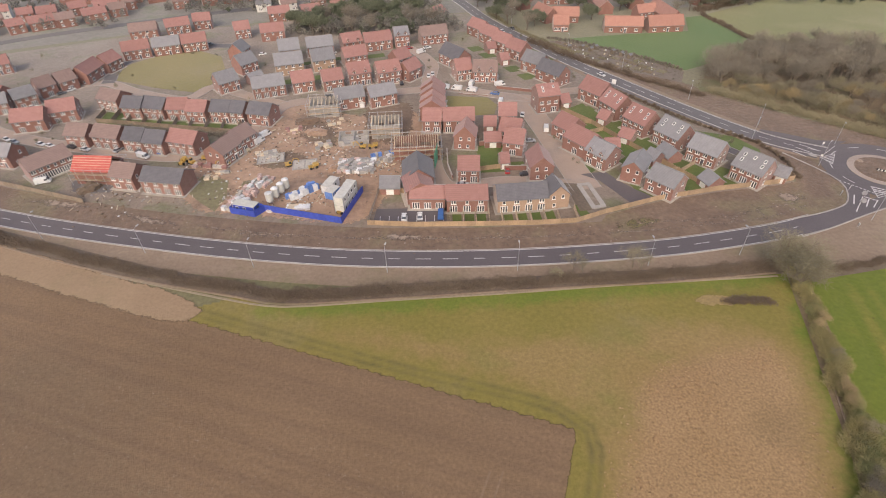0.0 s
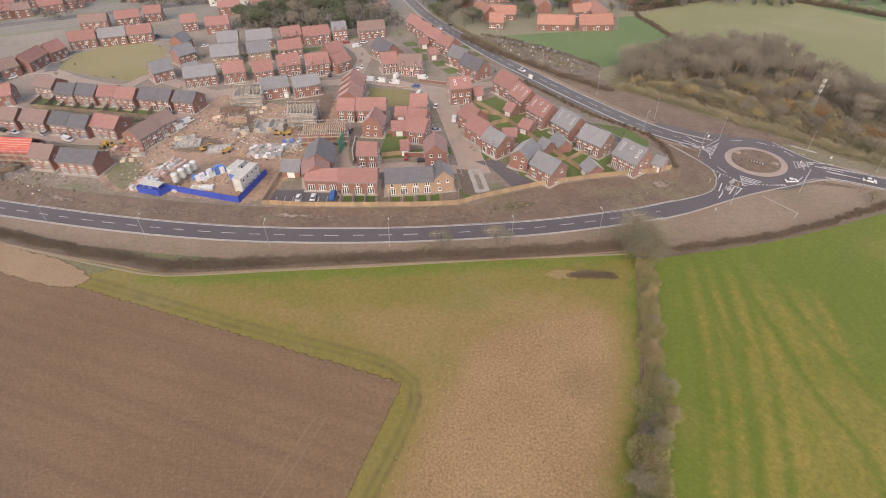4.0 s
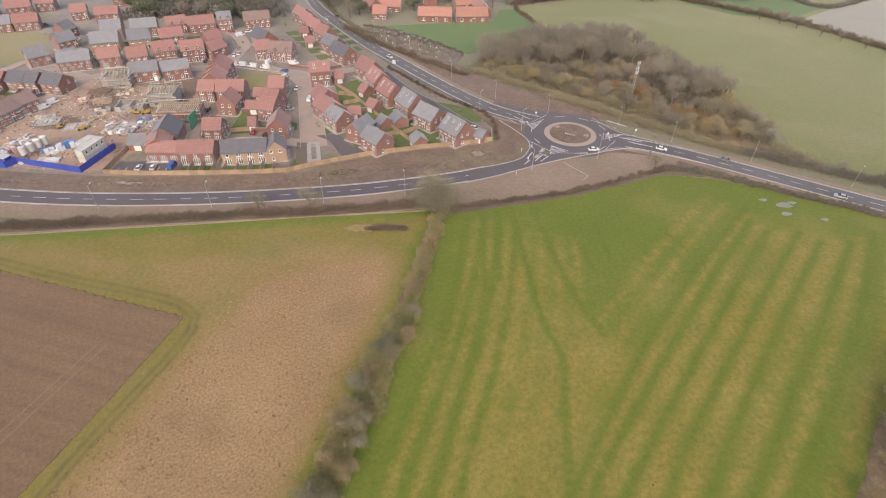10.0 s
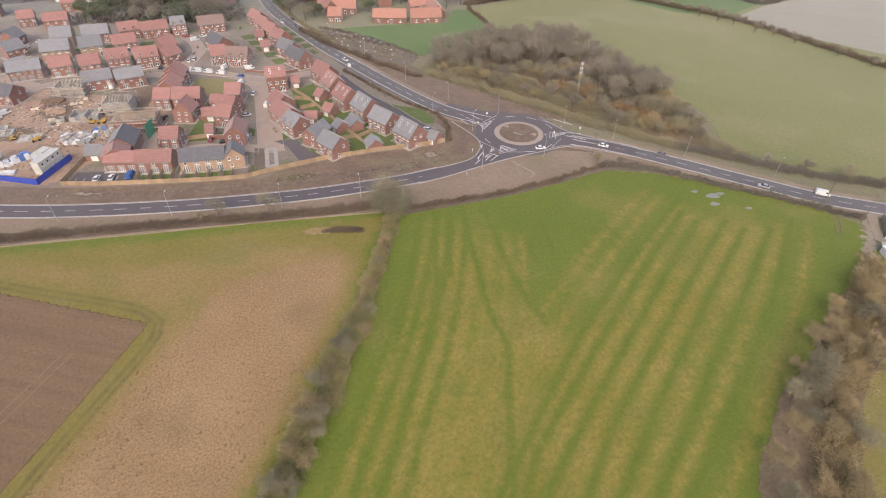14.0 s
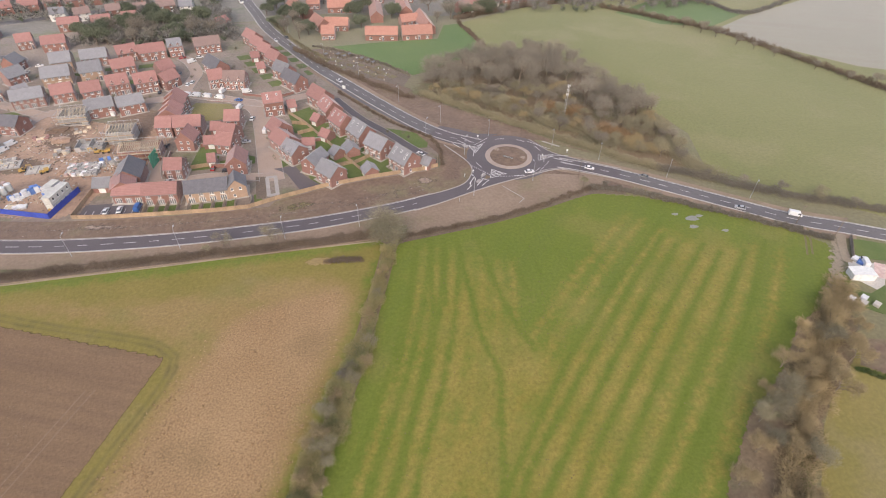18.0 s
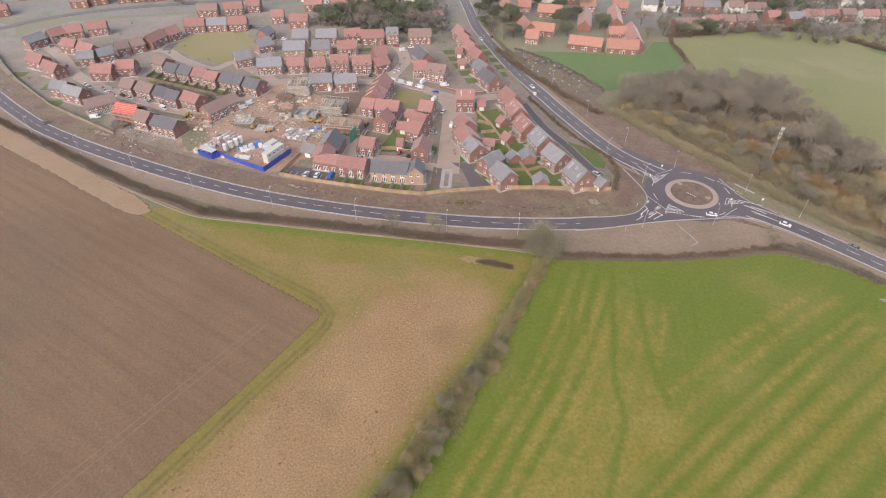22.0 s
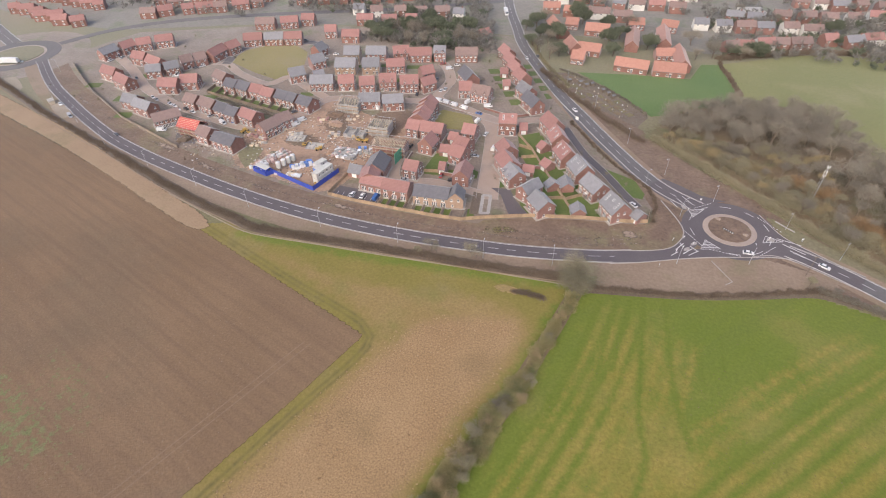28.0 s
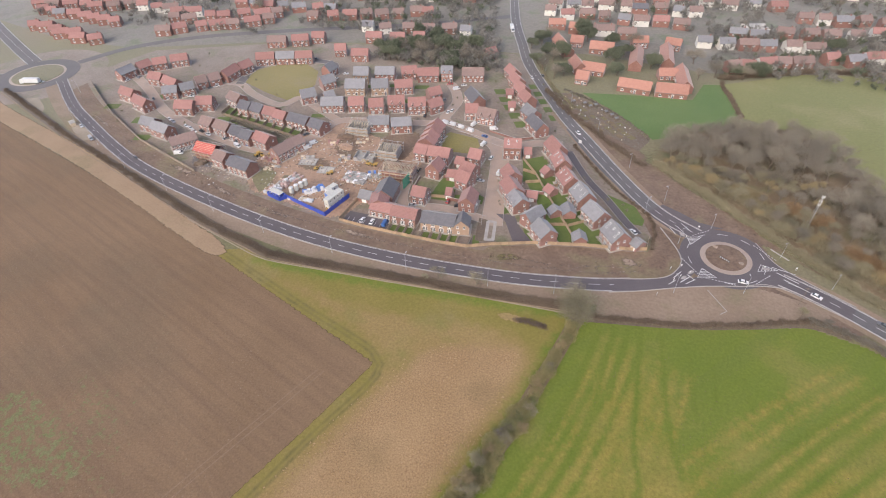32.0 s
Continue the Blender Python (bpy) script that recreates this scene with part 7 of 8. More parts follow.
def excavator(x, y, turn, label="yellow tracked excavator with its arm lowered"):
    top = thing("excavator", x, y, turn, label, "excavator", "site machines")
    top.scale = (0.68, 0.68, 0.68)
    for s in (-1, 1):
        bm = bmesh.new()
        prism(bm, [(-1.6, 0.35), (-1.3, 0), (1.3, 0), (1.6, 0.35), (1.3, 0.75), (-1.3, 0.75)], s * 0.95 - 0.25, s * 0.95 + 0.25)
        part("track", bm, M["tyre"], top)
    bm = bmesh.new()
    prism(bm, [(-1.9, 0.85), (1.1, 0.85), (1.1, 1.4), (-0.3, 1.75), (-1.9, 1.75)], -1.15, 1.15)
    part("body", bm, M["yellow"], top)
    bm = bmesh.new()
    prism(bm, [(-0.1, 1.2), (1.2, 1.2), (1.1, 2.7), (0.1, 2.8)], -1.1, -0.1)
    cab = part("cab", bm, M["glass"], top)
    bm = bmesh.new()
    box(bm, 0.0, -1.12, 2.72, 1.15, -0.08, 2.84)
    part("cab_roof", bm, M["yellow"], cab)
    bm = bmesh.new()
    prism(bm, [(0.9, 1.2), (1.3, 1.2), (3.0, 3.5), (2.7, 3.8)], 0.1, 0.4)
    prism(bm, [(2.6, 3.7), (2.8, 3.3), (4.8, 2.7), (4.8, 3.0)], 0.1, 0.4)
    part("boom", bm, M["yellow"], top)
    bm = bmesh.new()
    prism(bm, [(4.5, 3.0), (4.85, 3.0), (5.0, 0.9), (4.7, 0.9)], 0.12, 0.38)
    part("dipper", bm, M["yellow"], top)
    bm = bmesh.new()
    prism(bm, [(4.5, 0.9), (5.1, 0.9), (5.2, 0.3), (4.6, 0.1), (4.2, 0.4)], -0.2, 0.7)
    part("bucket", bm, M["steel"], top)


def dumper(x, y, turn, label="small yellow site dumper"):
    top = thing("dumper", x, y, turn, label, "dumper", "site machines")
    bm = bmesh.new()
    prism(bm, [(0, 0.8), (1.5, 0.9), (1.8, 1.7), (0.1, 1.6)], -0.8, 0.8)
    part("skip", bm, M["yellow"], top)
    bm = bmesh.new()
    prism(bm, [(-1.6, 0.5), (0, 0.5), (0, 1.1), (-1.6, 1.2)], -0.6, 0.6)
    part("body", bm, M["yellow"], top)
    for wx in (-1.1, 0.9):
        for s in (-1, 1):
            bm = bmesh.new()
            tube(bm, (wx, s * 0.6, 0.45), (wx, s * 0.95, 0.45), 0.45, 0.45, 12)
            part("wheel", bm, M["tyre"], top)
    bm = bmesh.new()
    tube(bm, (-0.7, -0.5, 1.1), (-0.7, -0.5, 2.3), 0.04, 0.04, 5)
    tube(bm, (-0.7, 0.5, 1.1), (-0.7, 0.5, 2.3), 0.04, 0.04, 5)
    tube(bm, (-0.7, -0.5, 2.3), (-0.7, 0.5, 2.3), 0.04, 0.04, 5)
    part("roll_bar", bm, M["black"], top)


excavator(-50.3, 153.7, 20)
excavator(-27.0, 164.6, 170)
excavator(-83.8, 156.9, 150)
excavator(-71.6, 155.5, 200)
excavator(-79.9, 159.7, 10)
dumper(-41.9, 151.8, 30)
dumper(-23.4, 164.4, 10)
dumper(-86.7, 157.1, 80)
dumper(-29.2, 126.4, 60)


def heap(name, x, y, r, h, material, label, category, seed):
    bm = bmesh.new()
    bmesh.ops.create_icosphere(bm, subdivisions=3, radius=1)
    for v in bm.verts:
        k = 1 + 0.35 * noise.noise(v.co * 2.2 + Vector((seed, 0, 0)))
        v.co = Vector((v.co.x * r * k, v.co.y * r * 0.7 * k, max(0, v.co.z) * h * k + (0.0 if v.co.z > 0 else -0.1)))
    tagged(link_mesh(name, bm, material, pose_m=pose(x, y, 0, 0, 0, seed * 40)), label, category)


heap("earth_mound", -111.1, 142.7, 3.6, 2.0, M["scrub"], "dark heap of dug topsoil", "heap", 1)
heap("earth_mound", -35.3, 150.7, 2.2, 1.2, M["site"], "small heap of orange clay", "heap", 2)
heap("earth_mound", -60.7, 141.8, 3.0, 1.2, M["earth"], "low heap of brown earth", "heap", 3)
heap("earth_mound", -45.2, 176.9, 4.5, 1.0, M["site"], "low heap of orange clay", "heap", 4)
heap("earth_mound", -50.0, 186.4, 5.0, 1.1, M["earth"], "low heap of brown earth", "heap", 5)
heap("sand_heap", -50.5, 128.5, 1.8, 1.0, M["concrete"], "pale heap of sand", "heap", 6)
patch("overgrown_plot", [(-79.5, 139.6), (-77.3, 148.7), (-68.0, 145.5), (-65.9, 135.2), (-67.2, 128.4)], 0.1, M["ground"], "rough green weeds at the edge of the site", "ground")
soft_patch("wet_mud", [(-56.1, 190.1), (-47.8, 192.5), (-35.1, 178.6), (-35.3, 165.0), (-45.3, 165.6), (-54.4, 176.2)], 0.086, "earth", "dark wet mud of the building site", "ground", 6.0, 1.0)
soft_patch("wet_mud", [(-65.8, 153.8), (-60.5, 163.3), (-51.3, 165.9), (-42.4, 159.9), (-46.5, 151.3), (-57.3, 149.8)], 0.088, "earth", "dark wet mud of the building site", "ground", 5.0, 1.0)
soft_patch("wet_mud", [(-31.3, 202.9), (-10.7, 201.5), (-8.0, 177.0), (-15.6, 163.9), (-28.3, 173.8)], 0.089, "earth", "dark wet mud of the building site", "ground", 5.0, 1.0)
strip("haul_road", [(-32.8, 146.4), (-42.0, 157.6), (-35.1, 163.4), (-15.6, 163.9), (-10.5, 166.1)], -2.2, 2.2, 0.098, M["site"], "smooth orange haul road across the site", "road")
strip("haul_road", [(-54.2, 136.7), (-59.6, 145.8), (-66.4, 156.0), (-64.1, 169.5), (-61.2, 183.8)], -2.6, 2.6, 0.101, M["site"], "smooth orange haul road across the site", "road")
SITE_PLOT = [(-74, 127), (-29, 121), (-14, 142), (-3, 165), (-10, 194), (-30, 190), (-60, 200), (-84, 160), (-110, 140), (-105, 131)]
# where loose material gathers: x, y, spread, pieces
LITTER_SPOTS = ((-30, 151, 6.0, 420), (-19, 153, 4.5, 260), (-62, 136, 4.0, 200), (-43, 133, 4.5, 220), (-33, 137, 3.5, 140), (-44, 192, 6.0, 160), (-20, 174, 6.0, 160), (-8, 158, 6.0, 200), (-38, 161, 4.0, 200), (-58, 160, 5.0, 160), (-52, 176, 6.0, 200), (-36, 183, 5.0, 120), (-72, 149, 5.0, 140), (-98, 138, 9.0, 320), (-80, 154, 5.0, 160), (-66, 163, 4.0, 120), (-44, 170, 6.0, 140))
r2 = random.Random(77)
spots = [(r2.uniform(-110, -8), r2.uniform(124, 196), 1.0) for i in range(420)]
spots = [p for p in spots if inside(p[0], p[1], SITE_PLOT)]
for cx, cy, wide, count in LITTER_SPOTS:
    spots += [(r2.gauss(cx, wide), r2.gauss(cy, wide * 0.7), 1.5) for i in range(int(count * 0.38))]
bm = bmesh.new()
for cx, cy, big in spots:
    m = pose(cx, cy, 0.06, r2.uniform(-9, 9), r2.uniform(-9, 9), r2.uniform(0, 180))
    kind = r2.choice([0, 0, 1, 2, 3, 3, 3, 4, 4, 6, 6, 7, 7] if big > 1 else [3, 3, 3, 7, 6, 7])
    box(bm, 0, 0, 0, r2.uniform(0.2, 0.8) * (1 if kind != 0 else 2.2), r2.uniform(0.12, 0.4) * big * (1 if kind != 0 else 0.4), r2.uniform(0.06, 0.25) * big, kind, m)
ob = link_mesh("site_debris", bm, [M["timber"], M["concrete"], M["wrap"], M["scrub"], M["block"], M["bluewrap"], M["rubble"], M["earth"]])
tagged(ob, "scattered planks, slabs and plastic on the mud", "debris", kind="stuff")

soft_patch("yard", [(-121, 149.5), (-112, 152), (-101, 150), (-102, 140), (-117, 140.5)], 0.064, "old_asphalt", "grey hardstanding round an unfinished house", "ground", 2.5, 1.0, 0.9)
# clods, stones and wheel tracks on the bare strip between the estate and the road
STRIP_LINE = [(-205, 168), (-176, 156), (-140, 139.5), (-112, 133), (-84, 124), (-52, 117), (-20, 113.5), (10, 111.8), (44, 113.6), (70, 118), (92, 124), (108, 130)]
pts = smooth_line(STRIP_LINE, 1.0)
bm = bmesh.new()
for i in range(900):
    p = r2.choice(pts)
    m = pose(p.x + r2.gauss(0, 2.0), p.y + r2.gauss(0, 2.4), 0.03, r2.uniform(-15, 15), r2.uniform(-15, 15), r2.uniform(0, 180))
    k = r2.uniform(0.08, 0.3)
    vs = box(bm, -k, -k * 0.6, 0, k, k * 0.6, k * 0.5, r2.choice([0, 0, 0, 1, 1, 2]), m)
    for v in vs[4:]:
        v.co.xy = (v.co.xy + 0.7 * m.translation.xy) / 1.7
ob = link_mesh("earth_clods", bm, [M["scrub"], M["earth"], M["rubble"]])
tagged(ob, "dark clods and pale stones on stripped earth", "debris", kind="stuff")
for shape in ([(-132, 137), (-120, 138.5), (-104, 133), (-112, 131)], [(-100, 131.5), (-84, 127), (-72, 121.5), (-88, 123)], [(-66, 120.5), (-50, 118.4), (-36, 115.4), (-52, 114.8)], [(-22, 117), (-6, 115.6), (4, 112.2), (-14, 111.8)], [(-212, 174), (-196, 167), (-180, 158), (-190, 159.6), (-206, 168)], [(-176, 157), (-162, 151.6), (-156, 147), (-168, 150.4)], [(62, 116.4), (80, 118), (96, 123.6), (82, 121.5)], [(96, 130), (104, 131), (108, 127), (100, 124.5)]):
    soft_patch("pale_earth", shape, 0.068, "rubble", "pale dusty subsoil showing through the earth", "ground", 2.4, 0.8, 0.75, 1.1, 0.4, 0.25)
soft_patch("rough_turf", [(44, 116), (56, 121), (64, 118), (54, 113.4)], 0.066, "rut", "patchy dull grass on stripped earth", "ground", 2.4, 0.8, 0.6, 1.2, 0.5, 0.2)
TRACKS = [[(44.3, 113.0), (57.3, 113.9), (70.6, 115.4), (91.2, 118.3), (106, 123.8)], [(53.0, 116.5), (66.5, 118.0), (79.0, 115.4)], [(79.4, 117.3), (91.0, 122.1), (103.9, 124.9)], [(89.6, 125.1), (90.2, 121), (90.7, 117.0)], [(-70, 121.4), (-40, 115.8), (-10, 113), (20, 112.4), (42, 112.8)]]
for i, line in enumerate(TRACKS):
    shape = beside(line, 0.9) + beside(line, -0.9)[::-1]
    soft_patch("wheel_track", shape, 0.0705 + 0.0015 * i, "rubble", "faint pale wheel track pressed into the earth", "track", 0.9, 0.45, 0.5, 1.3, 0.9, 0.25)

# ---- vehicles ----
def wheel_mesh():
    """A dark tyre with a steel hub, one small piece."""
    bm = bmesh.new()
    tube(bm, (0, -0.1, 0), (0, 0.1, 0), 0.33, 0.33, 14)
    tube(bm, (0, -0.115, 0), (0, 0.115, 0), 0.2, 0.2, 10, 1)
    me = bpy.data.meshes.new("wheel")
    bm.to_mesh(me)
    bm.free()
    me.materials.append(M["tyre"])
    me.materials.append(M["steel"])
    return me


WHEEL = wheel_mesh()


def wheels(parent, xs, half, size=1.0):
    for wx in xs:
        for s in (-1, 1):
            shared("wheel", WHEEL, parent, pose(wx, s * half, 0.33 * size) @ Matrix.Diagonal((size, 1, size, 1)))


def loft(bm, profile, widths, mat=0):
    """Side profile points (x, z) with a half width for each, mirrored about y."""
    left = [bm.verts.new((x, -w, z)) for (x, z), w in zip(profile, widths)]
    right = [bm.verts.new((x, w, z)) for (x, z), w in zip(profile, widths)]
    n = len(profile)
    bm.faces.new(left).material_index = mat
    bm.faces.new(right[::-1]).material_index = mat
    for i in range(n):
        j = (i + 1) % n
        bm.faces.new((left[j], left[i], right[i], right[j])).material_index = mat


def car_proto(paint, van=False):
    top = new("van" if van else "car")
    if van:
        body = [(-2.6, 0.35), (2.5, 0.35), (2.6, 0.9), (2.2, 1.25), (1.5, 2.05), (1.2, 2.2), (-2.6, 2.2)]
        wid = [0.98, 0.95, 0.95, 0.95, 0.86, 0.84, 0.88]
        glass = [(2.24, 1.27), (1.57, 2.0), (1.5, 1.98), (2.1, 1.25)]
    else:
        body = [(-2.1, 0.3), (2.1, 0.3), (2.15, 0.65), (1.95, 0.82), (1.0, 0.95), (-1.8, 0.98), (-2.12, 0.8)]
        wid = [0.85, 0.85, 0.86, 0.86, 0.87, 0.86, 0.86]
    bm = bmesh.new()
    loft(bm, body, wid)
    bmesh.ops.recalc_face_normals(bm, faces=bm.faces)
    bmesh.ops.bevel(bm, geom=bm.edges[:], offset=0.06, segments=2, affect="EDGES")
    b = part("body", bm, M[paint], top)
    if van:
        bm = bmesh.new()
        loft(bm, [(2.16, 1.3), (1.62, 2.02), (1.52, 2.0), (2.0, 1.28)], [0.84, 0.76, 0.76, 0.84])
        bmesh.ops.recalc_face_normals(bm, faces=bm.faces)
        g = part("windscreen", bm, M["glass"], top)
        g.location.x = 0.08
        for s in (-1, 1):
            bm = bmesh.new()
            box(bm, 0.7, s * 0.935 - 0.02, 1.25, 1.75, s * 0.935 + 0.02, 1.85)
            part("side_window", bm, M["glass"], top)
        wheels(top, (-1.6, 1.7), 0.88)
    else:
        bm = bmesh.new()
        loft(bm, [(1.05, 0.93), (0.35, 1.42), (-1.1, 1.44), (-1.85, 0.96)], [0.8, 0.62, 0.62, 0.78])
        bmesh.ops.recalc_face_normals(bm, faces=bm.faces)
        part("glasshouse", bm, M["glass"], top)
        bm = bmesh.new()
        loft(bm, [(0.3, 1.4), (0.2, 1.47), (-1.0, 1.48), (-1.15, 1.42)], [0.63, 0.6, 0.6, 0.63])
        bmesh.ops.recalc_face_normals(bm, faces=bm.faces)
        part("roof", bm, M[paint], top)
        wheels(top, (-1.3, 1.3), 0.78)
    return top


PAINT_WORDS = {"car_white": "white", "car_silver": "silver", "car_black": "black", "car_blue": "blue", "car_red": "dark red", "car_grey": "dark grey"}
CARS = {}


def vehicle(kind, paint, x, y, turn, where="parked on the estate street", z=0.12):
    key = (kind, paint)
    words = "%s %s %s" % (PAINT_WORDS[paint], "panel van" if kind == "van" else "hatchback car", where)
    if key not in CARS:
        ob = car_proto(paint, kind == "van")
        ob.matrix_basis = pose(x, y, z, 0, 0, turn) @ Matrix.Scale(0.88, 4)
        CARS[key] = ob
    else:
        ob = copy_thing(CARS[key], pose(x, y, z, 0, 0, turn))
    tagged(ob, words, kind, "vehicles")
    return ob


PARK = "parked on the estate street"
for row in (("van", "car_white", -2.4, 214.2, 165), ("van", "car_white", 2.2, 213.2, 165), ("van", "car_white", 7.4, 211.6, 160), ("van", "car_white", 13.5, 209.6, 155), ("car", "car_blue", 22.8, 205.8, 160), ("van", "car_white", 24.4, 197.8, 75), ("car", "car_white", 31.4, 186.1, 80), ("van", "car_white", 38.3, 173.9, 82), ("car", "car_silver", 31.4, 165.4, 5), ("car", "car_silver", 6.6, 138.6, 8), ("car", "car_black", 26.7, 143.6, 6), ("car", "car_grey", 31.7, 144.4, 6), ("car", "car_white", -4.3, 226.6, 90), ("van", "car_white", -73, 189.4, 50), ("van", "car_white", -64.3, 170.3, 60), ("van", "car_white", -63.3, 175.3, 55), ):
    vehicle(*row, PARK)
for row in (("van", "car_white", -101.9, 161.6, -25), ("car", "car_white", -125.1, 168.0, -20), ("car", "car_white", -143.5, 172.8, -25), ("car", "car_white", -139.4, 171.4, -25), ("car", "car_white", -158.5, 177.2, -35), ("car", "car_silver", -154.4, 175.2, -30), ("car", "car_grey", -72, 182.4, 60), ("car", "car_black", -0.6, 165.9, 85), ("van", "car_white", 25.7, 214.6, 20), ("van", "car_white", -30.0, 198.3, 85), ("car", "car_white", 102.6, 146.6, 130), ("car", "car_grey", -45, 208, 15), ("car", "car_silver", -218, 220, 100), ("car", "car_white", -222, 214, 80), ("car", "car_white", -5, 262, 20), ("van", "car_white", -8, 256, 40), ("car", "car_red", -14, 262, 20), ("car", "car_white", -88, 251, 70), ("car", "car_grey", -116, 276, 15), ("car", "car_white", -122, 275, 15), ("car", "car_white", -165, 205, 20), ("car", "car_grey", -186, 196, -40), ("car", "car_black", -131, 170, -20), ("car", "car_silver", -113, 167, 70), ("car", "car_grey", -105, 166, 75), ("car", "car_blue", -97, 165, 80), ("car", "car_red", 21.2, 146, 88), ("van", "car_white", 14, 216.5, 70), ("van", "car_white", -128, 147, 20)):
    vehicle(*row, PARK)
for row in (("car", "car_white", -231.5, 230.5, 30), ("car", "car_white", -135.1, 168.7, -20), ("car", "car_grey", -160.5, 218.3, 50), ("car", "car_white", -158.1, 221.5, 50), ("car", "car_silver", -172.9, 215.6, 40), ("van", "car_white", -151.4, 206.0, 15), ("van", "car_white", -65.4, 194.3, 60), ("car", "car_black", -65.4, 188.4, 70), ("car", "car_white", -84.9, 259.2, 20), ("car", "car_grey", -10.8, 240.6, 100), ("car", "car_white", -2.5, 228.8, 90), ("car", "car_white", -50.7, 258.5, 15), ("car", "car_black", -15.8, 219.0, 100)):
    vehicle(*row, PARK)
for row in (("car", "car_white", -10.9, 122.4, 90), ("car", "car_white", -6.4, 122.6, 92), ("van", "car_blue", -0.4, 123, 88)):
    vehicle(*row, "parked in a marked bay")
for row in (("car", "car_white", 33.6, 283, -64), ("car", "car_grey", 39.4, 287.6, 116), ("car", "car_white", 70.2, 222, -57), ("car", "car_white", 143.4, 128, 0), ("car", "car_white", 167.8, 127.4, -30), ("car", "car_grey", 186.8, 119, 146), ("car", "car_grey", -148, 137.4, 155), ("van", "car_white", 230.4, 88.6, -30), ("car", "car_silver", 213, 95, 146), ("car", "car_white", -278, 197, 20)):
    vehicle(*row, "driving on the main road", z=0.17)


def lorry(x, y, turn, length, label, box_paint="car_white"):
    top = thing("lorry", x, y, turn, label, "lorry", "vehicles", 0.16)
    half = length / 2
    bm = bmesh.new()
    box(bm, -half, -1.25, 1.1, half - 2.6, 1.25, 3.8)
    bmesh.ops.bevel(bm, geom=bm.edges[:], offset=0.05, segments=1, affect="EDGES")
    part("box_body", bm, M[box_paint], top)
    bm = bmesh.new()
    loft(bm, [(half - 2.2, 0.6), (half, 0.6), (half, 1.7), (half - 0.35, 3.0), (half - 2.2, 3.1)], [1.2, 1.2, 1.2, 1.1, 1.15])
    bmesh.ops.recalc_face_normals(bm, faces=bm.faces)
    cab = part("cab", bm, M["car_white"], top)
    bm = bmesh.new()
    loft(bm, [(half + 0.02, 1.75), (half - 0.3, 2.85), (half - 0.42, 2.8), (half - 0.15, 1.7)], [1.05, 1.0, 1.0, 1.05])
    bmesh.ops.recalc_face_normals(bm, faces=bm.faces)
    part("windscreen", bm, M["glass"], cab)
    bm = bmesh.new()
    box(bm, -half, -0.5, 0.75, half - 0.4, 0.5, 1.1)
    part("chassis", bm, M["black"], top)
    wheels(top, (-half + 1.2, -half + 2.5, half - 1.3), 1.05, 1.5)


lorry(-283.5, 193.8, -166, 13.5, "long white articulated lorry on the roundabout")
lorry(3.8, 360, -70, 9, "white box lorry on the main road")


# ---- road furniture ----
def lamp_post(x, y, turn, height=8.2):
    top = thing("street_lamp", x, y, turn, "tall galvanised street lamp beside the road", "street lamp", "street lamps")
    bm = bmesh.new()
    tube(bm, (0, 0, 0), (0, 0, 1.3), 0.11, 0.11, 8)
    tube(bm, (0, 0, 1.3), (0, 0, height), 0.08, 0.05, 8)
    part("column", bm, M["steel"], top)
    bm = bmesh.new()
    tube(bm, (0, 0, height - 0.05), (1.1, 0, height + 0.15), 0.04, 0.035, 6)
    arm = part("bracket", bm, M["steel"], top)
    bm = bmesh.new()
    prism(bm, [(1.0, height + 0.08), (1.8, height + 0.12), (1.8, height + 0.24), (1.1, height + 0.3)], -0.17, 0.17)
    part("lantern", bm, M["steel"], arm)


for x, y, a in ((76.3, 102.6, 100), (51.7, 99.4, 92), (-49.1, 103, 78), (-14.3, 99.6, 84), (18.6, 99, 88), (118.7, 115.6, 120), (143.1, 122.4, 100), (133.5, 158.2, 240), (158.4, 146.6, 230), (174, 133.4, 232), (114.7, 173.4, 235), (106.6, 161.4, 50), (120.4, 144.6, 40), (196, 118, 235), (221, 101, 235), (-80, 110, 72), (-112, 117.6, 68), (-146, 127.6, 62), (-178, 142.6, 60), (-212, 160, 58), (98, 196, 235), (80, 226, 235), (62, 254, 235), (40, 296, 240), (-240, 192, 240)):
    lamp_post(x, y, a)


def pole(x, y, h=9):
    bm = bmesh.new()
    tube(bm, (0, 0, 0), (0, 0, h), 0.14, 0.1, 8)
    ob = link_mesh("telegraph_pole", bm, M["bark"], pose_m=pose(x, y, 0))
    tagged(ob, "dark wooden telegraph pole at the hedge", "pole")
    bm = bmesh.new()
    box(bm, -0.9, -0.06, h - 0.6, 0.9, 0.06, h - 0.45)
    part("crossarm", bm, M["bark"], ob)


pole(161.2, 121.8)
pole(228, 84.4, 8)
pole(237, 76.4, 8)


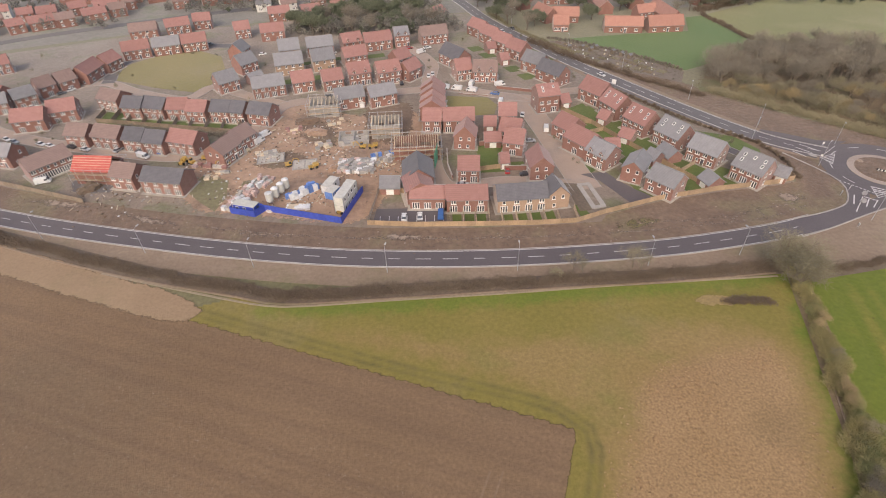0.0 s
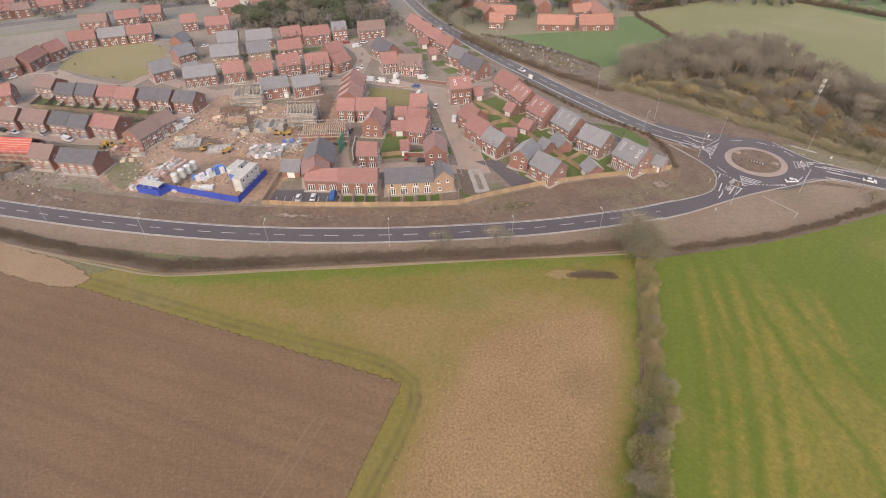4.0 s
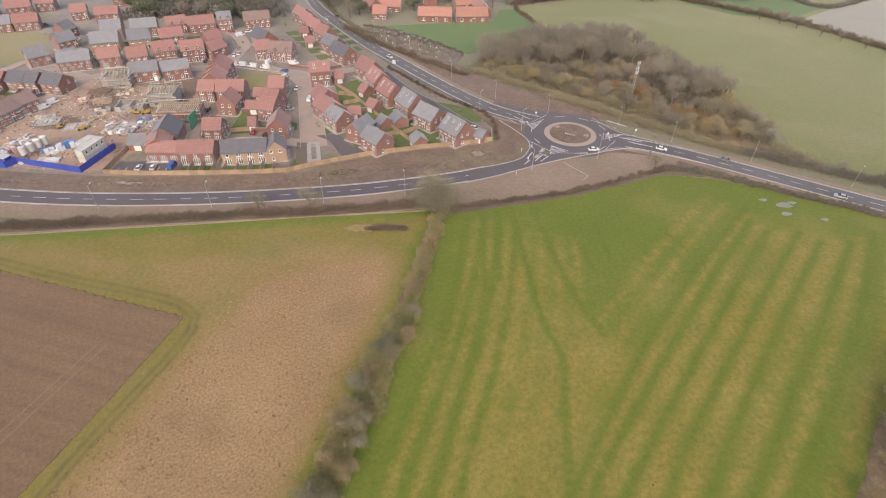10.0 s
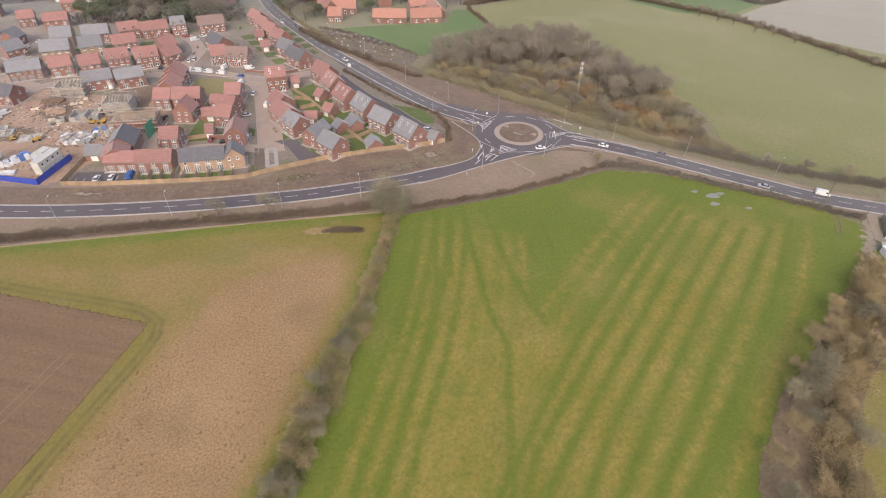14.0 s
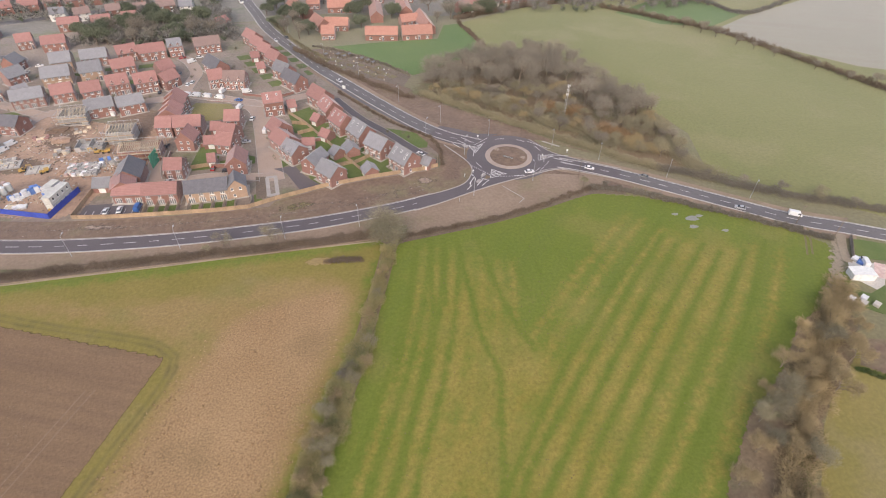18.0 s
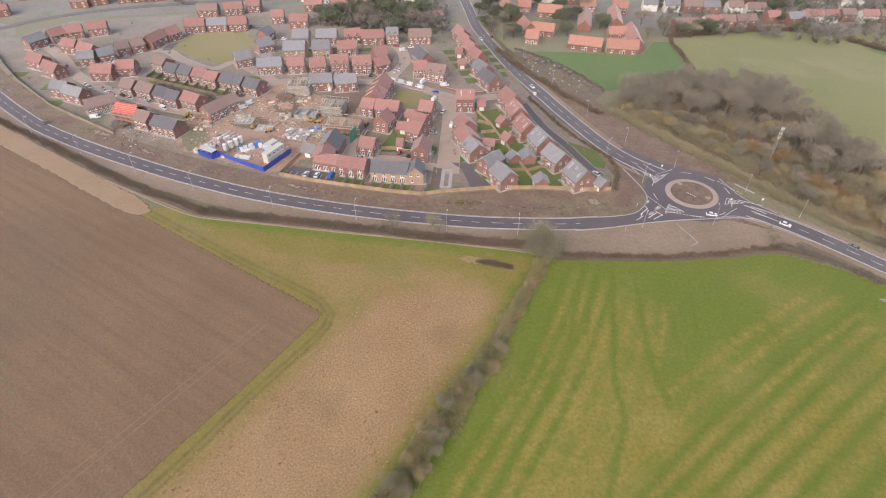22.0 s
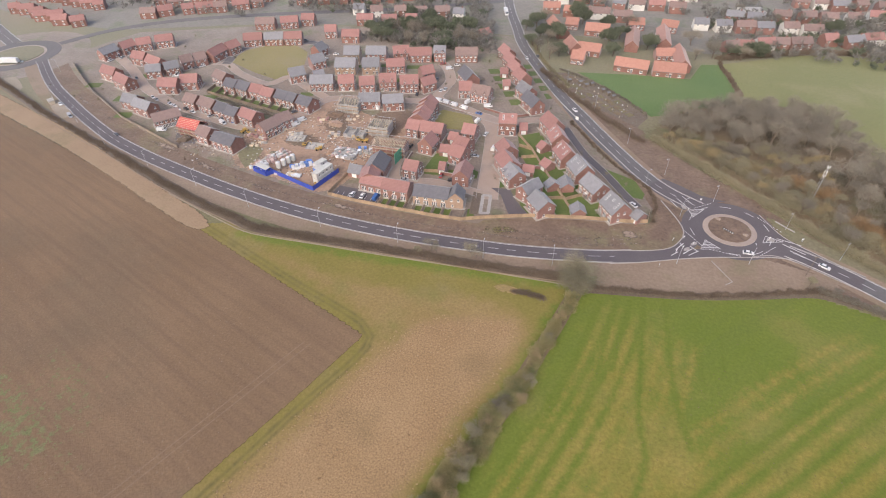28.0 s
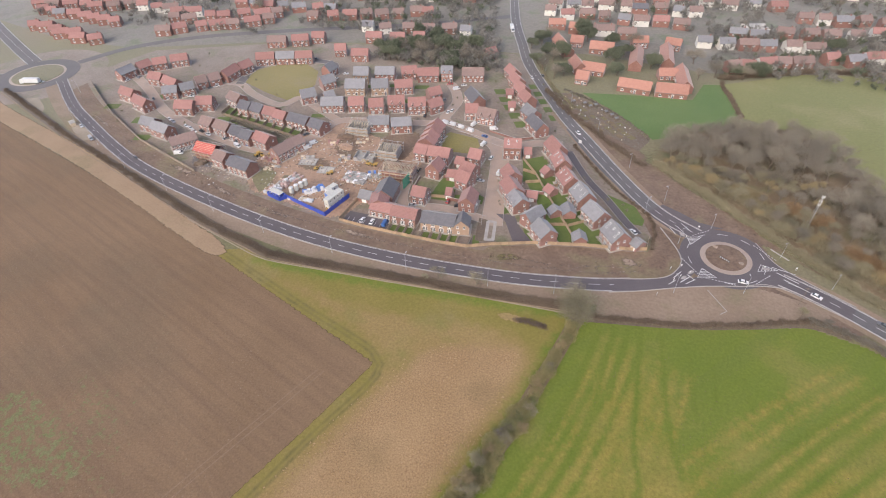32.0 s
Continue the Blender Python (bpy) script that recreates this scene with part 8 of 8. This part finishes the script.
def mast(x, y):
    top = thing("radio_mast", x, y, 20, "slim lattice phone mast with white panels above the wood", "mast")
    for k in range(3):
        a = 2.0944 * k
        bm = bmesh.new()
        tube(bm, (0.7 * math.cos(a), 0.7 * math.sin(a), 0), (0.35 * math.cos(a), 0.35 * math.sin(a), 16), 0.07, 0.05, 5)
        part("leg", bm, M["steel"], top)
    for i in range(12):
        z0, r0 = 0.6 + 1.3 * i, 0.7 - 0.35 * (0.6 + 1.3 * i) / 16
        for k in range(3):
            a, b = 2.0944 * k, 2.0944 * (k + 1)
            bm = bmesh.new()
            tube(bm, (r0 * math.cos(a), r0 * math.sin(a), z0), (r0 * math.cos(b), r0 * math.sin(b), z0 + 1.3), 0.03, 0.03, 4)
            part("brace", bm, M["steel"], top)
    for k in range(3):
        a = 2.094 * k
        for z in (11.0, 12.8, 14.8):
            bm = bmesh.new()
            box(bm, 0.45, -0.13, z, 0.6, 0.13, z + 1.2)
            ob = part("antenna_panel", bm, M["white"], top)
            ob.matrix_basis = pose(0, 0, 0, 0, 0, math.degrees(a) + z * 31)


mast(171.4, 170.5)

# chevron board on the island
board = thing("chevron_board", 137.4, 138.9, -34, "black and white chevron board on the roundabout island", "road sign", z=0.42)
bm = bmesh.new()
box(bm, -2.2, -0.04, 0.25, 2.2, 0.04, 0.95)
part("panel", bm, M["black"], board)
for i in range(5):
    bm = bmesh.new()
    x0 = -1.95 + 0.86 * i
    prism(bm, [(x0, 0.3), (x0 + 0.3, 0.3), (x0 + 0.55, 0.6), (x0 + 0.3, 0.9), (x0, 0.9), (x0 + 0.25, 0.6)], -0.06, -0.04)
    part("chevron", bm, M["white"], board)
for s in (-1.6, 1.6):
    bm = bmesh.new()
    tube(bm, (s, 0.08, -0.1), (s, 0.08, 0.9), 0.05, 0.05, 6)
    part("post", bm, M["steel"], board)
for ax, ay in ((134.4, 146.3), (143.6, 138.6)):
    heap("rockery", ax, ay, 1.3, 0.8, M["rubble"], "brown heap of stones on the island", "heap", ax)


def road_sign(x, y, turn, w, h, material, label, z0=1.2):
    top = thing("road_sign", x, y, turn, label, "road sign", "road signs")
    bm = bmesh.new()
    box(bm, -w / 2, -0.03, z0, w / 2, 0.03, z0 + h)
    part("plate", bm, M[material], top)
    for s in (-0.3, 0.3):
        bm = bmesh.new()
        tube(bm, (s * w, 0.06, 0), (s * w, 0.06, z0 + h * 0.9), 0.045, 0.045, 6)
        part("post", bm, M["steel"], top)


road_sign(72.4, 210.8, -30, 1.8, 1.8, "white", "white square sign board on two posts")
for x, y, a in ((118.6, 121.6, 60), (121, 124.4, 60), (124.6, 127.6, 60), (121.4, 130.4, 40), (123.4, 148.8, -60), (151.6, 138.2, 30), (112.8, 112.4, 80), (117.5, 128, 60), (128.5, 156.8, 10), (163, 140.6, 10)):
    road_sign(x, y, a, 0.7, 0.7, "white", "small white traffic sign on posts", 1.0)

# traffic islands, hatching and give-way marks
def marking(name, pts, z=0.19, material="line", label="white painted hatching"):
    bm = bmesh.new()
    vs = [bm.verts.new((x, y, z)) for x, y in pts]
    f = bm.faces.new(vs)
    g = bmesh.ops.extrude_face_region(bm, geom=[f])
    for v in [e for e in g["geom"] if isinstance(e, bmesh.types.BMVert)]:
        v.co.z -= 0.05
    bmesh.ops.recalc_face_normals(bm, faces=bm.faces)
    tagged(link_mesh(name, bm, M[material]), label, "road marking", kind="structure")


def line_mark(a, b, w=0.2, z=0.19, name="white_line", label="white painted line"):
    a, b = Vector(a), Vector(b)
    d = (b - a).normalized()
    s = Vector((-d.y, d.x)) * w / 2
    marking(name, [tuple(a + s), tuple(b + s), tuple(b - s), tuple(a - s)], z, label=label)


def hatched(a, b, c, n=5):
    a, b, c = Vector(a), Vector(b), Vector(c)
    for p, q in ((a, b), (b, c), (c, a)):
        line_mark(p, q, 0.15)
    for i in range(1, n):
        s = i / n
        line_mark(a + (b - a) * s, a + (c - a) * s, 0.2)


def dashes(a, b, n, w=0.24):
    a, b = Vector(a), Vector(b)
    for i in range(n):
        line_mark(a + (b - a) * (i / n), a + (b - a) * ((i + 0.55) / n), w, name="give_way_mark", label="broken white give-way line")


hatched((125.2, 145.2), (123.8, 149.7), (129.6, 151.5), 6)
hatched((129.1, 132.1), (127.3, 126.1), (134.2, 128.2), 6)
hatched((156.5, 138.6), (149.3, 136.1), (150.7, 140.4), 6)
dashes((126, 151.4), (133, 156.9), 7)
dashes((121.8, 135.7), (128, 128), 9)
dashes((146.4, 126.9), (153.8, 135.2), 9)
dashes((130.2, 126.9), (141.4, 125.9), 10)
dashes((149.2, 151.6), (157.1, 144.1), 8)
for k in range(10):
    a0 = 0.63 * k + 0.2
    disc("lane_mark", RB, 14.3, 14.5, 0.175, M["line"], "thin white lane mark on the ring", "road marking", None, a0, a0 + 0.28, 6, 0.1)
for a, b, w in (((118.6, 123.4), (121.4, 127.8), 0.5), ((121.2, 121.8), (124.2, 125.4), 0.5), ((123.6, 126.8), (126.4, 124.4), 0.4), ((117, 119.6), (119.4, 122.4), 0.4), ((122.6, 152.6), (119.4, 156.4), 0.3), ((125.4, 153.8), (121.6, 158.6), 0.3), ((119.6, 150.2), (117, 154.2), 0.3), ((156, 137.2), (163, 133.2), 0.4), ((158, 134), (166, 129.4), 0.4), ((126.4, 124.8), (123, 121.4), 0.4), ((154.6, 140), (162.6, 138), 0.35)):
    line_mark(a, b, w * 0.65, 0.2)
for x, y, a in ((122.4, 124.8, 50), (125, 128.6, 45), (122, 151, 130), (152.4, 138.4, 10)):
    bm = bmesh.new()
    tube(bm, (0, 0, 0.1), (0, 0, 0.28), 0.9, 0.8, 14)
    ob = link_mesh("traffic_island", bm, M["kerb"], pose_m=pose(x, y, 0, 0, 0, a) @ Matrix.Diagonal((1.7, 0.8, 1, 1)))
    tagged(ob, "pale kerbed traffic island", "traffic island", kind="structure")
for a, b in (((134.4, 109.1), (136.8, 111.4)), ((136.8, 111.4), (130.6, 120.6))):
    strip("path_edging", [a, ((a[0] + b[0]) / 2, (a[1] + b[1]) / 2), b], -0.12, 0.12, 0.14, M["kerb"], "pale path edging laid on the verge", "kerb")
strip("barrier_base", [(155.4, 151), (158.6, 148.2), (161.4, 145.8)], -0.25, 0.25, 0.3, M["kerb"], "pale kerb stones lying on the verge", "kerb")

# field gate and ruts
for s in (0, 1.9):
    strip("farm_rut", [(229 + s, 82 + s * 0.3), (225 + s, 75), (221 + s, 68.6)], -0.3, 0.3, 0.118, M["rut"], "muddy wheel rut through the field gate", "track")

# smallholding by the main road
soft_patch("rough_ground", [(233.9, 78.5), (240.4, 77.0), (232.8, 61.9), (217.2, 45.5), (206.4, 45.9), (220.0, 61.0)], 0.056, "track", "trodden tan ground beside the field gate", "ground", 4.0, 1.5, 0.7)
patch("yard", [(232.2, 64.2), (243.2, 61.1), (232.9, 49.2), (227.9, 57.3)], 0.06, M["concrete"], "pale concrete yard of the smallholding", "ground", soft=False)
patch("patio", [(240.3, 62.5), (243.8, 60.4), (238.5, 54.4), (235.4, 56.3)], 0.075, M["brickpack"], "reddish paved patio", "patio", soft=False)
strip("gravel_drive", [(239.8, 77.1), (235.0, 70.0), (231.8, 63.7)], -1.4, 1.4, 0.11, M["track"], "tan gravel drive to the smallholding", "drive")
lawn((241.3, 74.5), (252.0, 69.8), (245.0, 62.5), (235.1, 65.5), label="green lawn beside the smallholding", z=0.1)
lawn((224.3, 52.8), (228.4, 49.8), (235.7, 52.5), (227.2, 40.8), (220.6, 46.2), label="green grass behind the shed", z=0.1)
fence([(241.6, 75.0), (234.5, 65.0)], "dark weathered fence along the drive", 2.6)
shed = thing("shed", 230.6, 57.0, -12, "long white flat-roofed shed at the smallholding", "shed")
shed.scale = (0.78, 0.85, 0.85)
bm = bmesh.new()
prism(bm, [(-4.4, 0), (4.4, 0), (4.4, 2.6), (0, 3.2), (-4.4, 2.6)], -2.2, 2.2)
bmesh.ops.recalc_face_normals(bm, faces=bm.faces)
part("wall", bm, M["wrap"], shed)
bm = bmesh.new()
prism(bm, [(-4.7, 2.55), (0, 3.2), (4.7, 2.55), (4.7, 2.7), (0, 3.35), (-4.7, 2.7)], -2.4, 2.4)
part("roof", bm, M["white"], shed)
# the van model takes the place of a white caravan
vehicle("van", "car_white", 236.4, 62.4, 70, "standing in for a caravan in the smallholding yard", 0.1)
build_house(262, 52, 20, 14, 8, 3.2, 6, "red", "brick", 3, "house")
for x, y, k in ((235.5, 62.7, "bluewrap"), (235.0, 64.6, "wrap"), (236.8, 63.0, "bluewrap"), (223, 46.4, "concrete"), (224.6, 48.2, "wrap"), (226.4, 45.2, "concrete"), (220.6, 48.4, "wrap")):
    pack(x, y, 30, 2.2, 1.8, 0.9, k, STACKS[k])

# lay-by hut on the western road
patch("layby", [(-214, 158), (-206, 161), (-186, 147.5), (-190, 144), (-204, 151)], 0.09, M["track"], "pale gravel lay-by beside the road", "ground", soft=False)
hut = thing("hut", -210, 156.8, -28, "small tan timber hut in the lay-by", "hut")
bm = bmesh.new()
prism(bm, [(-2, 0), (2, 0), (2, 2.1), (0, 2.7), (-2, 2.1)], -1.3, 1.3)
bmesh.ops.recalc_face_normals(bm, faces=bm.faces)
part("wall", bm, M["timber"], hut)
bm = bmesh.new()
prism(bm, [(-2.3, 2.02), (0, 2.72), (2.3, 2.02), (2.3, 2.14), (0, 2.86), (-2.3, 2.14)], -1.5, 1.5)
part("roof", bm, M["concrete"], hut)
vehicle("car", "car_white", -203.6, 156.6, -30, "parked in the lay-by", 0.1)
vehicle("van", "car_silver", -186.6, 146.6, -30, "parked beside the road", 0.1)
patch("bare_patch", [(-268, 176), (-262, 179), (-244, 168), (-240, 160), (-252, 166)], 0.08, M["track"], "pale bare gravel in rough grass", "ground")

# allotments
r3 = random.Random(31)
A0, A1 = Vector((57.0, 266.0)), Vector((99.0, 220.0))
along = (A1 - A0).normalized()
across = Vector((-along.y, along.x))
BED_KINDS = {"earth": "dug brown vegetable bed on the allotment", "scrub": "dark bare vegetable bed on the allotment", "rut": "weedy green-brown bed on the allotment", "litter": "bed of dead stalks on the allotment"}
for i in range(13):
    for j in range(4):
        p = A0 + along * (2.2 + 4.6 * i) + across * (-6.4 + 4.3 * j) + Vector((r3.uniform(-0.4, 0.4), r3.uniform(-0.4, 0.4)))
        if abs(-6.4 + 4.3 * j) > 3.0 + 5.0 * math.sin(0.3 + 2.5 * i / 12):
            continue
        turn = math.degrees(math.atan2(along.y, along.x)) + r3.uniform(-5, 5)
        if r3.random() < 0.08:
            sh = thing("allotment_shed", p.x, p.y, turn, "small weathered allotment shed", "shed", "allotment sheds")
            bm = bmesh.new()
            prism(bm, [(-0.8, 0), (0.8, 0), (0.8, 1.7), (0, 2.1), (-0.8, 1.7)], -1.0, 1.0)
            bmesh.ops.recalc_face_normals(bm, faces=bm.faces)
            part("wall", bm, M["bark"], sh)
            bm = bmesh.new()
            prism(bm, [(-0.95, 1.65), (0, 2.12), (0.95, 1.65), (0.95, 1.75), (0, 2.24), (-0.95, 1.75)], -1.1, 1.1)
            part("roof", bm, M["lead"], sh)
        else:
            c, q = math.cos(math.radians(turn)), math.sin(math.radians(turn))
            w, d = r3.uniform(1.5, 2.1), r3.uniform(1.1, 1.9)
            key = r3.choice(["earth", "scrub", "scrub", "rut", "litter", "litter", "litter"] if r3.random() < 0.4 else ["earth", "scrub", "rut", "litter"])
            patch("vegetable_bed", [(p.x + c * u - q * v, p.y + q * u + c * v) for u, v in ((-w, -d), (w, -d), (w, d), (-w, d))], 0.14 + 0.004 * (i % 7), M[key], BED_KINDS[key], "bed", soft=False)
hedge("allotment_fence_growth", [(56, 272), (74, 260), (92, 243), (106, 226)], 0.9, 1.3, 160, M["twig"], "straggling bare hedge along the allotments", 91, 0.09)
tufts("allotment_stalks", [(50, 268), (60, 268), (77.4, 258.8), (106.7, 224.4), (101.6, 212.7), (73.8, 233.9)], 420, 0.2, 0.7, 5200, 0.7, 0.1, M["twig"], "dead stalks and canes on the allotments", "plants", 92)
bm = bmesh.new()
for i in range(70):
    s = r3.random()
    p = A0 + along * (60 * s) + across * r3.uniform(-7.5, 7.5)
    k = r3.uniform(0.15, 0.4)
    box(bm, -k, -k * 0.6, 0.1, k, k * 0.6, r3.uniform(0.3, 0.8), r3.choice([0, 1, 2, 2, 2]), pose(p.x, p.y, 0, 0, 0, r3.uniform(0, 180)))
ob = link_mesh("allotment_clutter", bm, [M["wrap"], M["timber"], M["bark"]])
tagged(ob, "water butts, boards and sheeting on the allotments", "clutter", kind="stuff")


# ---- far town ----
def far_house(x, y, turn, length, roof, wall="brick"):
    top = thing("house", x, y, turn, "hazy distant %s house with %s" % (WALL_WORDS.get(wall, "white-walled"), ROOF_WORDS[roof]), "house", "houses of the far town")
    d, half, e, r = 3.8, length / 2, 4.6, 7.4
    q = pose(0, 0, 0, 0, 0, 90)
    bm = bmesh.new()
    prism(bm, [(-d, 0), (d, 0), (d, e), (0, r - 0.1), (-d, e)], -half, half, 0, q)
    bmesh.ops.recalc_face_normals(bm, faces=bm.faces)
    part("wall", bm, M[wall], top)
    bm = bmesh.new()
    prism(bm, [(-d - 0.4, e - 0.3), (0, r), (d + 0.4, e - 0.3), (d + 0.4, e - 0.1), (0, r + 0.2), (-d - 0.4, e - 0.1)], -half - 0.2, half + 0.2, 0, q)
    bmesh.ops.recalc_face_normals(bm, faces=bm.faces)
    cover = part("roof", bm, M["r_" + roof], top)
    bm = bmesh.new()
    box(bm, half * 0.6 - 0.4, -0.3, r - 0.6, half * 0.6 + 0.4, 0.3, r + 1.1)
    part("chimney", bm, M["brick"], cover)
    n = max(2, int(length // 4))
    for i in range(n):
        wx = -half + length * (i + 0.5) / n
        for z in (0.9, 3.2) if y < 350 else (3.2,):
            shared("window", WIN["top"], top, pose(wx, -d, z))


M["render_wall"] = surface("pale_render", (0.62, 0.60, 0.55), (0.70, 0.68, 0.63), 0.2, 2.0, grain=0.12)
r4 = random.Random(44)
for x0, y0, x1, y1, n, turn, roofs, walls in (
    (148, 322, 196, 345, 5, 15, ["brown", "red"], ["render_wall", "brick", "render_wall"]),
    (206, 350, 300, 372, 8, 12, ["brown", "red", "grey"], ["brick", "render_wall"]),
    (150, 380, 290, 410, 9, 10, ["red", "brown", "grey"], ["brick", "render_wall"]),
    (20, 400, 130, 392, 8, 5, ["grey", "brown", "red"], ["brick", "render_wall"]),
    (-60, 380, -160, 345, 8, 22, ["red", "brown"], ["brick"]),
    (-180, 335, -262, 290, 7, 30, ["red", "red", "brown"], ["brick"]),
    (-290, 262, -372, 276, 7, 30, ["red", "brown", "red"], ["brick"]),
    (-300, 296, -400, 310, 8, 32, ["red", "red", "grey"], ["brick"]),
    (-250, 330, -360, 345, 8, 30, ["red", "brown", "red"], ["brick", "render_wall"]),
    (-40, 420, -220, 392, 12, 20, ["red", "brown", "grey"], ["brick", "render_wall"]),
    (30, 440, 200, 450, 10, 8, ["grey", "brown", "red"], ["brick", "render_wall"]),
    (-60, 470, -300, 440, 14, 18, ["red", "brown", "grey"], ["brick"]),
    (20, 490, 280, 490, 14, 8, ["grey", "brown", "red"], ["brick", "render_wall"]),
    (-400, 350, -260, 400, 9, 28, ["red", "brown"], ["brick"]),
    (-270, 312, -182, 352, 7, 30, ["red", "red", "brown"], ["brick"]),
    (-330, 330, -420, 320, 6, 30, ["red", "brown"], ["brick"]),
    (-140, 366, -240, 360, 7, 22, ["red", "grey"], ["brick"]),
    (-20, 346, -110, 334, 6, 15, ["brown", "grey"], ["brick", "render_wall"]),
    (30, 372, 90, 366, 5, 4, ["pantile", "brown"], ["brick", "render_wall"]),
    (130, 362, 210, 366, 6, 10, ["brown", "grey"], ["render_wall", "brick"]),
    (20, 420, 140, 424, 9, 6, ["grey", "brown", "slate"], ["brick", "render_wall"]),
    (200, 424, 310, 430, 8, 10, ["grey", "brown"], ["brick", "render_wall"]),
    (-20, 450, -200, 440, 11, 16, ["grey", "brown", "slate"], ["brick"]),
):
    for i in range(n):
        s = (i + 0.5) / n
        far_house(x0 + (x1 - x0) * s + r4.uniform(-2, 2), y0 + (y1 - y0) * s + r4.uniform(-3, 3), turn + r4.uniform(-12, 12), r4.uniform(8, 13), r4.choice(roofs), r4.choice(walls))
WALL_WORDS["render_wall"] = "white-rendered"
for x, y, turn, w, d, h in ((172, 396, 14, 16, 12, 4.2), (268, 392, 8, 18, 8, 5)):
    top = thing("hall", x, y, turn, "long pale flat-roofed hall in the far town", "building")
    bm = bmesh.new()
    box(bm, -w / 2, -d / 2, 0, w / 2, d / 2, h)
    part("wall", bm, M["render_wall"], top)
    bm = bmesh.new()
    box(bm, -w / 2 - 0.2, -d / 2 - 0.2, h, w / 2 + 0.2, d / 2 + 0.2, h + 0.3)
    part("roof", bm, M["concrete"], top)
    for i in range(5):
        shared("window", WIN["low"], top, pose(-w / 2 + w * (i + 0.5) / 5, -d / 2, 1))
